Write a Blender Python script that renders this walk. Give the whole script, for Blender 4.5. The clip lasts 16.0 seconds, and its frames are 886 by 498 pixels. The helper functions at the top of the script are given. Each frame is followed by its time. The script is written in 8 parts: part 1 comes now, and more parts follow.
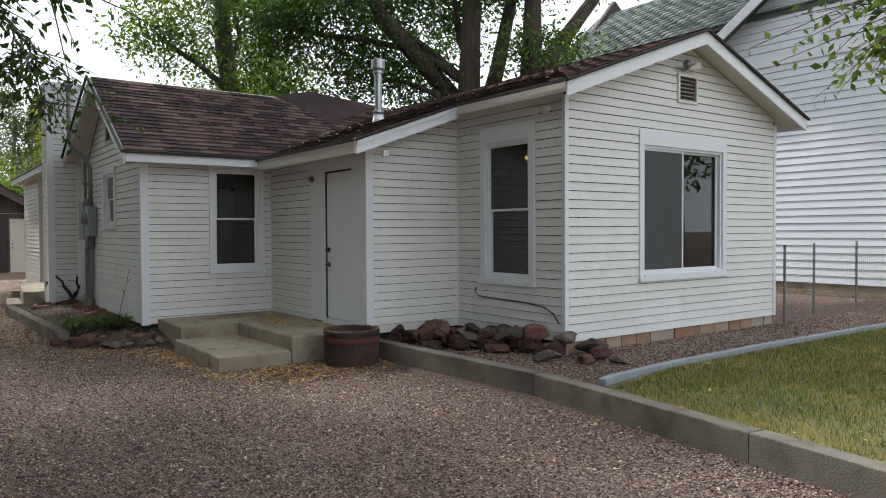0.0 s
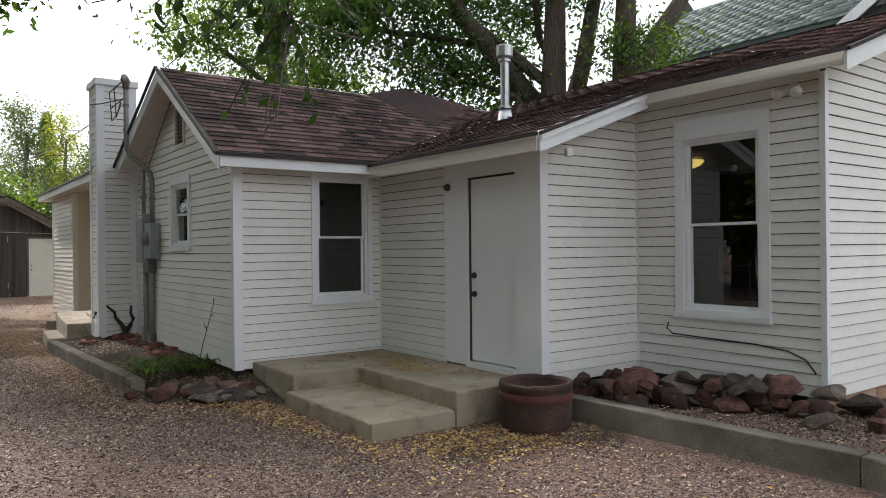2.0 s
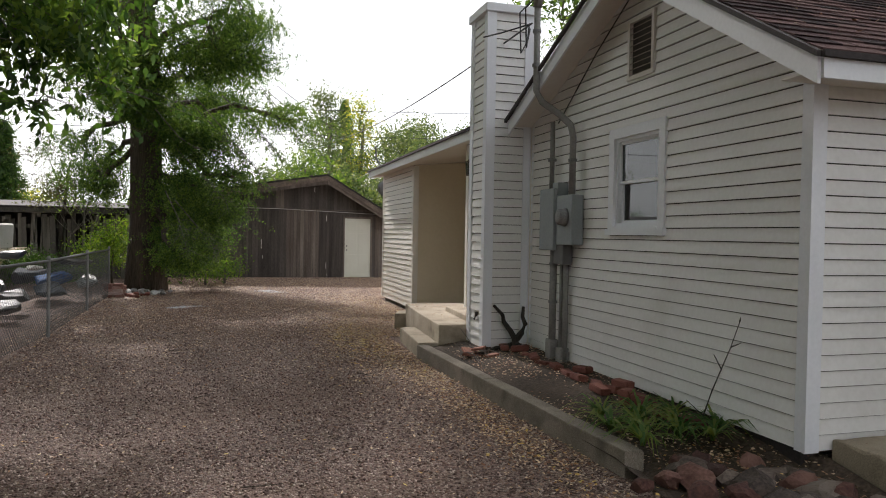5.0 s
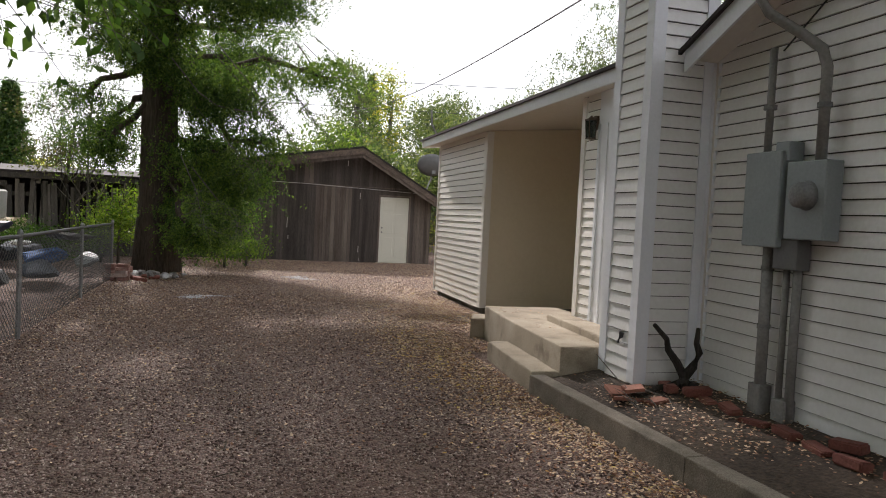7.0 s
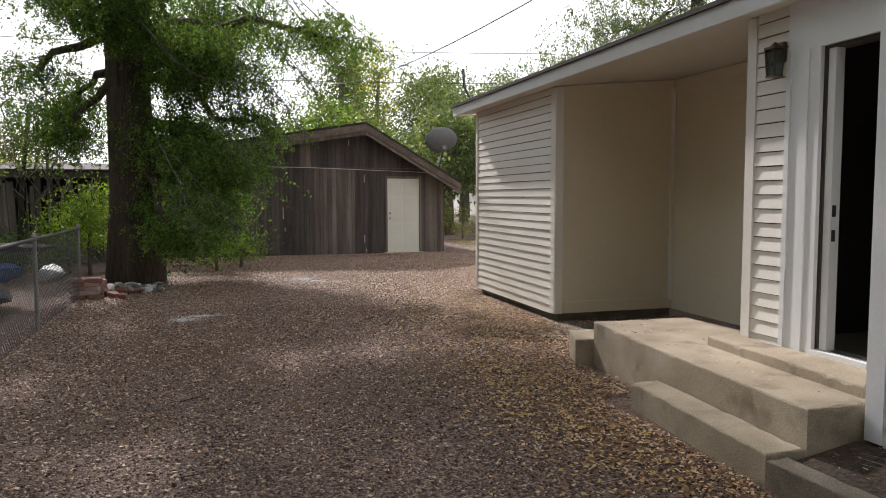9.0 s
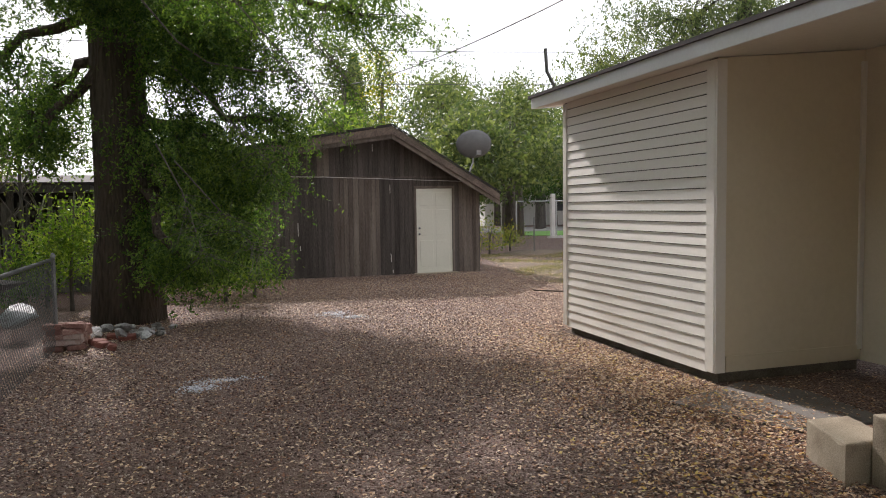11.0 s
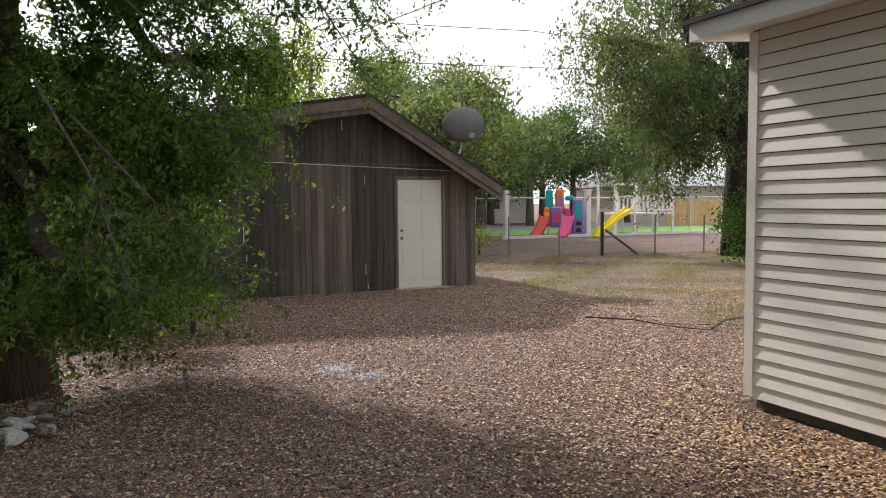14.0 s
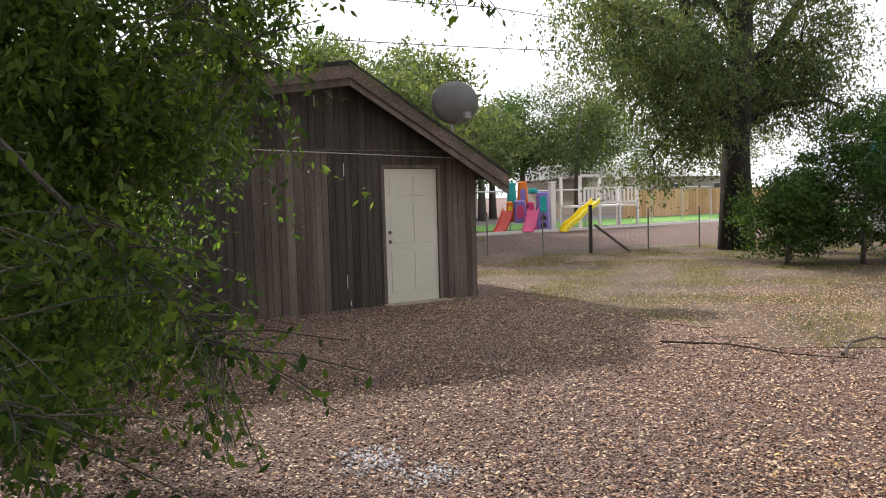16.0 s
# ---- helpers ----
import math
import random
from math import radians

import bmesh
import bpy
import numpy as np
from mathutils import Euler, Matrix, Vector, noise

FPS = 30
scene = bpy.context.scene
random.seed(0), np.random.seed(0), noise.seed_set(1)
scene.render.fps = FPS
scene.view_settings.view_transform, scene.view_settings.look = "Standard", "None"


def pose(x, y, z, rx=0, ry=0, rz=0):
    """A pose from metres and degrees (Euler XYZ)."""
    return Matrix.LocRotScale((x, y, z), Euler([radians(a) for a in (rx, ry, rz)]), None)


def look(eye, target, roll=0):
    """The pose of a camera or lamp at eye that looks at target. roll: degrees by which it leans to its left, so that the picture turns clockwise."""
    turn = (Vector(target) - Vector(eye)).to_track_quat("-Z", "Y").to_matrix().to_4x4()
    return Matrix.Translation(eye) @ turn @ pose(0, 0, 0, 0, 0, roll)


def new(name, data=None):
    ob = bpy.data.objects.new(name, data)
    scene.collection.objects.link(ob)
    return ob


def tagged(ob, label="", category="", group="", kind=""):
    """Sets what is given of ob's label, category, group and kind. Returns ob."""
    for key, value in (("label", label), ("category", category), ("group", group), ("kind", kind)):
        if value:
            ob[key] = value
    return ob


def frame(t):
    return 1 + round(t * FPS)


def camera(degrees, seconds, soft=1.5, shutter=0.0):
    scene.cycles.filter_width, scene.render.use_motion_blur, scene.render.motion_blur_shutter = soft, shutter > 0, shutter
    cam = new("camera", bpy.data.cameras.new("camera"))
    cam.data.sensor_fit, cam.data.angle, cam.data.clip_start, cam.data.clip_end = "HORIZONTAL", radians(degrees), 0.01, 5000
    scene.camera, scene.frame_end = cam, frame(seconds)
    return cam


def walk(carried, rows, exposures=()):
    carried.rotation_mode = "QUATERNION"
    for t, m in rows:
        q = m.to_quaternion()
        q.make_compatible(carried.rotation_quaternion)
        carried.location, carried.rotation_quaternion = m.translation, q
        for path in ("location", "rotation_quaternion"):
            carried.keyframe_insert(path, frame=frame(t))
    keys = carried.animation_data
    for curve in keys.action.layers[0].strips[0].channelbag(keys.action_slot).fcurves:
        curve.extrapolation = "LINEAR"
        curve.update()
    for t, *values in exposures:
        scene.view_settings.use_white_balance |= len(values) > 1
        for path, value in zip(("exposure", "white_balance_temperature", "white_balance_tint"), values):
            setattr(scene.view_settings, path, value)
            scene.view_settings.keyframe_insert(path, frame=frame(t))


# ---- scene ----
cam = camera(63.0, 16.0, soft=1.0)
PATH = [
    (0, (0.293, 0.291, 1.475), (1.474, 1.905, 1.425), -0.3),
    (0.5, (0.2, 0.944, 1.486), (1.389, 2.551, 1.426), 1.8),
    (1, (0.173, 1.612, 1.472), (1.36, 3.22, 1.39), 1.3),
    (1.5, (0.007, 2.268, 1.489), (1.171, 3.894, 1.441), -0.5),
    (2, (-0.027, 2.888, 1.522), (1.154, 4.502, 1.52), -0.6),
    (2.5, (-0.102, 3.57, 1.505), (1.031, 5.218, 1.517), -1.1),
    (3, (-0.176, 4.244, 1.523), (0.998, 5.862, 1.471), 1.1),
    (3.5, (-0.24, 4.937, 1.612), (0.838, 6.62, 1.572), -1.8),
    (4, (-0.398, 5.596, 1.578), (0.525, 7.369, 1.52), -0.4),
    (4.5, (-0.512, 6.262, 1.586), (0.089, 8.169, 1.549), -1.1),
    (5, (-0.579, 6.984, 1.5), (-0.012, 8.902, 1.461), 1.0),
    (5.2, (-0.583, 7.254, 1.528), (-0.029, 9.174, 1.446), 0.6),
    (7.3, (-0.79, 10.205, 1.439), (-0.262, 12.132, 1.351), 3.0),
    (7.5, (-0.815, 10.475, 1.454), (-0.258, 12.393, 1.354), 1.7),
    (8, (-0.879, 11.112, 1.494), (-0.308, 13.026, 1.388), 1.0),
    (8.5, (-0.996, 11.703, 1.505), (-0.437, 13.616, 1.33), 1.2),
    (9, (-1.017, 12.419, 1.516), (-0.441, 14.329, 1.371), -0.1),
    (9.2, (-1.059, 12.684, 1.52), (-0.513, 14.604, 1.39), -0.2),
    (11.3, (-1.383, 15.519, 1.593), (-0.759, 17.416, 1.479), -1.0),
    (11.5, (-1.408, 15.806, 1.575), (-0.758, 17.695, 1.484), -1.0),
    (12, (-1.411, 16.461, 1.567), (-0.682, 18.318, 1.43), 0.3),
    (12.5, (-1.452, 17.127, 1.589), (-0.69, 18.968, 1.414), -0.5),
    (13, (-1.548, 17.804, 1.569), (-0.761, 19.637, 1.425), -0.9),
    (13.5, (-1.527, 18.569, 1.545), (-0.753, 20.409, 1.442), -0.5),
    (14, (-1.576, 19.171, 1.574), (-0.743, 20.985, 1.446), -0.5),
    (14.5, (-1.537, 19.858, 1.582), (-0.654, 21.65, 1.487), -2.2),
    (15, (-1.541, 20.482, 1.564), (-0.657, 22.272, 1.445), -2.5),
    (15.5, (-1.475, 21.15, 1.549), (-0.502, 22.89, 1.395), -2.1),
    (16, (-1.4, 21.863, 1.561), (-0.404, 23.591, 1.419), -1.6),
]
walk(cam, [(t, look(eye, target, roll)) for t, eye, target, roll in PATH],
     [(0, 0.12, 6200, 10), (1, 0.18, 6250, 11), (2.2, 0.32, 6350, 12), (3.5, 0.26, 6450, 13), (5, 0.22, 6500, 14), (7.5, 0.20, 6500, 16), (12.5, 0.27, 6450, 16), (14.5, 0.14, 6500, 16), (16, 0.16, 6550, 16)])

# ---- world and sun ----
world = bpy.data.worlds.new("world")
scene.world = world
world.use_nodes = True
wn, wl = world.node_tree.nodes, world.node_tree.links
sky = wn.new("ShaderNodeTexSky")
sky.sky_type, sky.sun_disc = "NISHITA", False
sky.sun_elevation, sky.sun_rotation = radians(36.9), radians(-10.3)
sky.dust_density, sky.air_density = 4.0, 1.0
cloud = wn.new("ShaderNodeMix")
cloud.data_type = "RGBA"
cloud.inputs["Factor"].default_value = 0.93
cloud.inputs["B"].default_value = (8.6, 8.9, 9.2, 1)
wl.new(sky.outputs[0], cloud.inputs["A"])
wl.new(cloud.outputs["Result"], wn["Background"].inputs["Color"])
wn["Background"].inputs["Strength"].default_value = 0.147
sun = new("sun", bpy.data.lights.new("sun", "SUN"))
sun.data.energy, sun.data.angle, sun.data.color = 5.0, radians(2.2), (1.0, 0.95, 0.895)
sun.matrix_world = look((-2.9, 16, 12.2), (0, 0, 0))
scene.view_settings.exposure = 0.08


# ---- materials ----
def material(name, colours, rough=0.7, scale=8.0, fine=60.0, bump=0.15, metal=0.0, stretch=(1, 1, 1), vary=0.0, spec=0.5, island=0.0, stain=None, distance=0.01):
    m = bpy.data.materials.new(name)
    m.use_nodes = True
    n, l = m.node_tree.nodes, m.node_tree.links
    b = n["Principled BSDF"]
    b.inputs["Roughness"].default_value, b.inputs["Metallic"].default_value = rough, metal
    b.inputs["Specular IOR Level"].default_value = spec
    geo = n.new("ShaderNodeNewGeometry")
    mp = n.new("ShaderNodeMapping")
    mp.inputs["Scale"].default_value = stretch
    l.new(geo.outputs["Position"], mp.inputs["Vector"])
    big, small = n.new("ShaderNodeTexNoise"), n.new("ShaderNodeTexNoise")
    big.inputs["Scale"].default_value, small.inputs["Scale"].default_value = scale, fine
    big.inputs["Detail"].default_value = 5
    l.new(mp.outputs[0], big.inputs["Vector"]), l.new(mp.outputs[0], small.inputs["Vector"])
    ramp = n.new("ShaderNodeValToRGB")
    e = ramp.color_ramp.elements
    e[0].position, e[1].position = 0.3, 0.7
    e[0].color, e[1].color = (*colours[0], 1), (*colours[-1], 1)
    for i, c in enumerate(colours[1:-1]):
        x = e.new(0.3 + 0.4 * (i + 1) / (len(colours) - 1))
        x.color = (*c, 1)
    add = n.new("ShaderNodeMath")
    add.operation = "MULTIPLY_ADD"
    add.inputs[1].default_value = 0.5
    l.new(small.outputs["Fac"], add.inputs[0])
    half = n.new("ShaderNodeMath")
    half.operation = "MULTIPLY"
    half.inputs[1].default_value = 0.5
    l.new(big.outputs["Fac"], half.inputs[0]), l.new(half.outputs[0], add.inputs[2])
    fac = add.outputs[0]
    if vary or island:
        src = n.new("ShaderNodeObjectInfo").outputs["Random"] if vary else geo.outputs["Random Per Island"]
        v = n.new("ShaderNodeMath")
        v.operation = "MULTIPLY_ADD"
        v.inputs[1].default_value = vary or island
        off = n.new("ShaderNodeMath")
        off.operation = "SUBTRACT"
        off.inputs[1].default_value = (vary or island) / 2
        l.new(src, v.inputs[0]), l.new(fac, v.inputs[2]), l.new(v.outputs[0], off.inputs[0])
        fac = off.outputs[0]
    l.new(fac, ramp.inputs[0])
    col = ramp.outputs[0]
    if stain:
        sn = n.new("ShaderNodeTexNoise")
        sn.inputs["Scale"].default_value, sn.inputs["Detail"].default_value = stain[1], 6
        l.new(geo.outputs["Position"], sn.inputs["Vector"])
        sr = n.new("ShaderNodeMapRange")
        sr.inputs["From Min"].default_value, sr.inputs["From Max"].default_value = stain[2], stain[2] + 0.2
        sr.inputs["To Max"].default_value = stain[3]
        l.new(sn.outputs["Fac"], sr.inputs["Value"])
        mx = n.new("ShaderNodeMix")
        mx.data_type = "RGBA"
        mx.inputs["B"].default_value = (*stain[0], 1)
        l.new(sr.outputs[0], mx.inputs["Factor"]), l.new(col, mx.inputs["A"])
        col = mx.outputs["Result"]
    l.new(col, b.inputs["Base Color"])
    if bump:
        bp = n.new("ShaderNodeBump")
        bp.inputs["Strength"].default_value, bp.inputs["Distance"].default_value = bump, distance
        l.new(small.outputs["Fac"], bp.inputs["Height"]), l.new(bp.outputs[0], b.inputs["Normal"])
    return m


def glass(name, tint, gloss=1.0):
    m = bpy.data.materials.new(name)
    m.use_nodes = True
    n, l = m.node_tree.nodes, m.node_tree.links
    n.remove(n["Principled BSDF"])
    tr, gl, mix, fr = (n.new("ShaderNode" + k) for k in ("BsdfTransparent", "BsdfGlossy", "MixShader", "LayerWeight"))
    power, lift = n.new("ShaderNodeMath"), n.new("ShaderNodeMath")
    power.operation, lift.operation = "POWER", "MULTIPLY_ADD"
    power.inputs[1].default_value, lift.inputs[1].default_value, lift.inputs[2].default_value = 5.0, 0.9, 0.07
    tr.inputs["Color"].default_value = (*tint, 1)
    gl.inputs["Roughness"].default_value = 0.01
    gl.inputs["Color"].default_value = (gloss, gloss, gloss, 1)
    l.new(fr.outputs["Facing"], power.inputs[0]), l.new(power.outputs[0], lift.inputs[0])
    l.new(lift.outputs[0], mix.inputs[0]), l.new(tr.outputs[0], mix.inputs[1]), l.new(gl.outputs[0], mix.inputs[2])
    l.new(mix.outputs[0], n["Material Output"].inputs["Surface"])
    return m


def leaf_material(name, a, b, c):
    m = material(name, [a, b, c], 0.5, 0.5, 3.0, 0, island=0.5, spec=0.35)
    n, l = m.node_tree.nodes, m.node_tree.links
    p = n["Principled BSDF"]
    col = p.inputs["Base Color"].links[0].from_socket
    t, add = n.new("ShaderNodeBsdfTranslucent"), n.new("ShaderNodeMixShader")
    bright = n.new("ShaderNodeMix")
    bright.data_type, bright.blend_type = "RGBA", "MULTIPLY"
    bright.inputs["Factor"].default_value = 1
    bright.inputs["B"].default_value = (1.65, 1.65, 0.75, 1)
    l.new(col, bright.inputs["A"]), l.new(bright.outputs["Result"], t.inputs["Color"])
    add.inputs[0].default_value = 0.5
    l.new(p.outputs[0], add.inputs[1]), l.new(t.outputs[0], add.inputs[2])
    l.new(add.outputs[0], n["Material Output"].inputs["Surface"])
    return m


def gravel_material(name, cols, scale, patches):
    """Crushed stone: cells of their own colour, with leaf-brown and pale dusty areas at larger scale."""
    m = material(name, cols, 0.9, 0.6, 4, 0)
    n, l = m.node_tree.nodes, m.node_tree.links
    p, ramp = n["Principled BSDF"], next(x for x in n if x.type == "VALTORGB")
    vo = n.new("ShaderNodeTexVoronoi")
    vo.inputs["Scale"].default_value = scale
    geo = n.new("ShaderNodeNewGeometry")
    l.new(geo.outputs["Position"], vo.inputs["Vector"])
    sep = n.new("ShaderNodeSeparateColor")
    l.new(vo.outputs["Color"], sep.inputs[0])
    l.new(sep.outputs[0], ramp.inputs[0])
    e = ramp.color_ramp.elements
    e[0].position, e[-1].position = 0.0, 1.0
    no = n.new("ShaderNodeTexNoise")
    no.inputs["Scale"].default_value, no.inputs["Detail"].default_value = 0.35, 6
    l.new(geo.outputs["Position"], no.inputs["Vector"])
    mr = n.new("ShaderNodeMapRange")
    mr.inputs["From Min"].default_value, mr.inputs["From Max"].default_value, mr.inputs["To Max"].default_value = 0.45, 0.65, 0.55
    l.new(no.outputs["Fac"], mr.inputs["Value"])
    mx = n.new("ShaderNodeMix")
    mx.data_type = "RGBA"
    mx.inputs["B"].default_value = (*patches, 1)
    l.new(mr.outputs[0], mx.inputs["Factor"]), l.new(ramp.outputs[0], mx.inputs["A"]), l.new(mx.outputs["Result"], p.inputs["Base Color"])
    bp = n.new("ShaderNodeBump")
    bp.inputs["Strength"].default_value, bp.inputs["Distance"].default_value = 1.0, 0.02
    bp.invert = True
    l.new(vo.outputs["Distance"], bp.inputs["Height"]), l.new(bp.outputs[0], p.inputs["Normal"])
    return m


SIDING = material("white_siding_paint", [(0.69, 0.68, 0.645), (0.79, 0.785, 0.755)], 0.5, 1.2, 30, 0.05, vary=0.12, stain=((0.50, 0.47, 0.41), 1.6, 0.58, 0.35))
# near-black wall core: puts the lap shadows between siding boards into colour
LAPSHADE = material("lap_shadow_core", [(0.05, 0.045, 0.04), (0.08, 0.07, 0.06)], 0.9, 2, 30, 0.1)
DARKWIRE = material("dull_wire", [(0.06, 0.06, 0.058), (0.12, 0.12, 0.115)], 0.7, 4, 30, 0)
VINYL = material("ivory_vinyl_siding", [(0.74, 0.71, 0.65), (0.81, 0.785, 0.725)], 0.45, 1.0, 40, 0.04, vary=0.1)
TRIM = material("white_trim_paint", [(0.72, 0.74, 0.76), (0.80, 0.82, 0.84)], 0.45, 2, 40, 0.04)
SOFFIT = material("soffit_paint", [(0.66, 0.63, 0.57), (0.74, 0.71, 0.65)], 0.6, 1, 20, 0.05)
RECESSP = material("aged_ivory_siding", [(0.66, 0.60, 0.475), (0.73, 0.67, 0.54)], 0.5, 1.0, 40, 0.04)
BEIGE = material("beige_panel_paint", [(0.68, 0.605, 0.46), (0.74, 0.665, 0.515)], 0.55, 0.8, 20, 0.05)
DOORW = material("white_door_paint", [(0.74, 0.76, 0.77), (0.78, 0.80, 0.81)], 0.4, 1.5, 30, 0.02)
DOORC = material("cream_door_paint", [(0.62, 0.61, 0.52), (0.70, 0.69, 0.60)], 0.5, 1.5, 30, 0.03)
SHINGLE = material("asphalt_shingle", [(0.030, 0.020, 0.020), (0.072, 0.042, 0.040), (0.125, 0.076, 0.070)], 0.95, 1.2, 160, 0.9, vary=0.6, spec=0.2)
SHINGLE_I = material("asphalt_shingle_field", [(0.030, 0.020, 0.020), (0.072, 0.042, 0.040), (0.125, 0.076, 0.070)], 0.95, 1.2, 160, 0.9, island=0.6, spec=0.2)
GREENROOF = material("green_shingle", [(0.07, 0.09, 0.085), (0.12, 0.145, 0.135), (0.18, 0.21, 0.195)], 0.95, 1.5, 80, 0.5, island=0.5)
FELT = material("roof_edge", [(0.02, 0.018, 0.018), (0.05, 0.04, 0.04)], 0.9)
CONCRETE = material("weathered_concrete", [(0.19, 0.152, 0.105), (0.33, 0.275, 0.20), (0.46, 0.405, 0.315)], 0.9, 2.4, 120, 0.35, stain=((0.11, 0.08, 0.052), 4.5, 0.55, 0.7), distance=0.006)
KERB = material("weathered_kerb", [(0.08, 0.07, 0.055), (0.16, 0.142, 0.112), (0.27, 0.245, 0.20)], 0.95, 2.5, 110, 0.35, stain=((0.05, 0.045, 0.03), 3.0, 0.5, 0.6))
FOUND = material("stone_foundation", [(0.28, 0.16, 0.10), (0.42, 0.28, 0.19), (0.38, 0.34, 0.28)], 0.95, 3, 60, 0.5, vary=0.4)
BARK = material("furrowed_bark", [(0.028, 0.022, 0.016), (0.075, 0.058, 0.042), (0.13, 0.10, 0.075)], 0.95, 1.5, 14, 1.0, stretch=(2.5, 2.5, 0.35), distance=0.06)
BARKD = material("dark_elm_bark", [(0.012, 0.010, 0.008), (0.03, 0.025, 0.02), (0.055, 0.045, 0.035)], 0.95, 1.5, 14, 1.0, stretch=(2.5, 2.5, 0.35), distance=0.06)
BARK_GREY = material("grey_bark", [(0.05, 0.045, 0.04), (0.12, 0.105, 0.09), (0.2, 0.18, 0.15)], 0.95, 1.5, 14, 0.9, stretch=(2.5, 2.5, 0.4), distance=0.04)
WOOD = material("dark_stained_boards", [(0.040, 0.033, 0.029), (0.082, 0.070, 0.063), (0.145, 0.125, 0.112)], 0.85, 1.6, 50, 0.6, stretch=(5, 5, 0.35), vary=0.10, spec=0.2)
WOODL = material("worn_brown_boards", [(0.07, 0.055, 0.046), (0.15, 0.122, 0.104), (0.25, 0.21, 0.18)], 0.85, 1.6, 50, 0.6, stretch=(5, 5, 0.35), vary=0.16, spec=0.2)
RAKE = material("faded_rake_board", [(0.05, 0.036, 0.03), (0.12, 0.09, 0.072), (0.24, 0.18, 0.145)], 0.85, 2.5, 50, 0.5)
OLDFENCE = material("grey_slab_fence", [(0.05, 0.047, 0.043), (0.17, 0.155, 0.138)], 0.95, 2, 30, 0.6, stretch=(3, 3, 0.3), vary=0.4)
CEDAR = material("cedar_fence", [(0.38, 0.22, 0.10), (0.55, 0.36, 0.19)], 0.8, 1, 30, 0.2, vary=0.4)
RUST = material("rusty_dark_red_steel", [(0.025, 0.017, 0.014), (0.06, 0.032, 0.025), (0.12, 0.055, 0.042)], 0.85, 3.0, 40, 0.5, stain=((0.03, 0.016, 0.01), 5.0, 0.48, 0.8))
STEEL = material("galvanised_steel", [(0.42, 0.43, 0.44), (0.60, 0.61, 0.62)], 0.35, 5, 60, 0.05, metal=0.9)
STEELD = material("weathered_steel", [(0.16, 0.16, 0.16), (0.30, 0.30, 0.29)], 0.6, 5, 60, 0.1, metal=0.6)
GREYBOX = material("grey_enclosure_paint", [(0.22, 0.25, 0.25), (0.28, 0.31, 0.31)], 0.5, 4, 50, 0.05)
CONDUIT = material("painted_conduit", [(0.16, 0.155, 0.145), (0.28, 0.27, 0.25)], 0.6, 4, 50, 0.1)
BLACK = material("black_fitting", [(0.015, 0.015, 0.016), (0.03, 0.03, 0.03)], 0.45)
DISH = material("dish_grey", [(0.10, 0.10, 0.10), (0.14, 0.14, 0.135)], 0.5)
ROCK = material("red_sandstone", [(0.045, 0.022, 0.018), (0.10, 0.045, 0.035), (0.17, 0.09, 0.07)], 0.95, 4, 50, 0.6, vary=0.5)
ROCKG = material("grey_fieldstone", [(0.045, 0.034, 0.029), (0.10, 0.075, 0.062), (0.18, 0.145, 0.12)], 0.95, 4, 50, 0.6, vary=0.5)
BRICK = material("red_clay_brick", [(0.13, 0.042, 0.03), (0.25, 0.095, 0.07)], 0.9, 6, 80, 0.4, vary=0.3)
SOIL = material("dry_soil", [(0.025, 0.018, 0.013), (0.06, 0.043, 0.031), (0.12, 0.088, 0.062)], 1.0, 1.5, 40, 1.0, distance=0.02)
DRYSOIL = material("dry_yard_soil", [(0.05, 0.037, 0.025), (0.12, 0.09, 0.06), (0.23, 0.175, 0.125)], 1.0, 0.7, 40, 0.8, distance=0.02)
LAWN = material("lawn_soil", [(0.05, 0.07, 0.025), (0.16, 0.15, 0.06), (0.30, 0.24, 0.11)], 1.0, 0.5, 40, 0.8, distance=0.02)
BRIGHTLAWN = material("far_lawn", [(0.10, 0.24, 0.04), (0.16, 0.34, 0.07)], 1.0, 0.5, 10, 0.3)
ROADM = material("asphalt_road", [(0.16, 0.15, 0.15), (0.24, 0.23, 0.23)], 0.9, 0.5, 30, 0.2)
GRAVEL = gravel_material("crushed_gravel", [(0.05, 0.028, 0.022), (0.14, 0.083, 0.066), (0.22, 0.14, 0.113), (0.30, 0.235, 0.195)], 70, (0.15, 0.09, 0.06))
STONES = material("gravel_stones", [(0.09, 0.055, 0.045), (0.205, 0.125, 0.10), (0.32, 0.212, 0.172), (0.51, 0.41, 0.345)], 0.9, 0.4, 80, 0.2, island=0.8)
FALLEN = material("fallen_leaves", [(0.20, 0.09, 0.045), (0.42, 0.245, 0.13), (0.62, 0.46, 0.30)], 0.7, 0.8, 10, 0, island=0.9)
YELLOWED = material("yellow_leaves", [(0.30, 0.15, 0.045), (0.54, 0.32, 0.08), (0.54, 0.40, 0.12)], 0.7, 0.8, 10, 0, island=0.9)
GRASSM = leaf_material("lawn_blades", (0.055, 0.095, 0.018), (0.15, 0.15, 0.045), (0.32, 0.25, 0.10))
DRYGRASS = leaf_material("dry_blades", (0.075, 0.09, 0.035), (0.15, 0.15, 0.065), (0.30, 0.26, 0.14))
LEAF = leaf_material("green_leaves", (0.04, 0.08, 0.018), (0.08, 0.14, 0.03), (0.17, 0.24, 0.05))
LEAFM = leaf_material("boughs_leaves", (0.038, 0.078, 0.022), (0.068, 0.13, 0.032), (0.155, 0.235, 0.05))
LEAFP = leaf_material("dusky_leaves", (0.03, 0.035, 0.02), (0.055, 0.05, 0.035), (0.09, 0.10, 0.04))
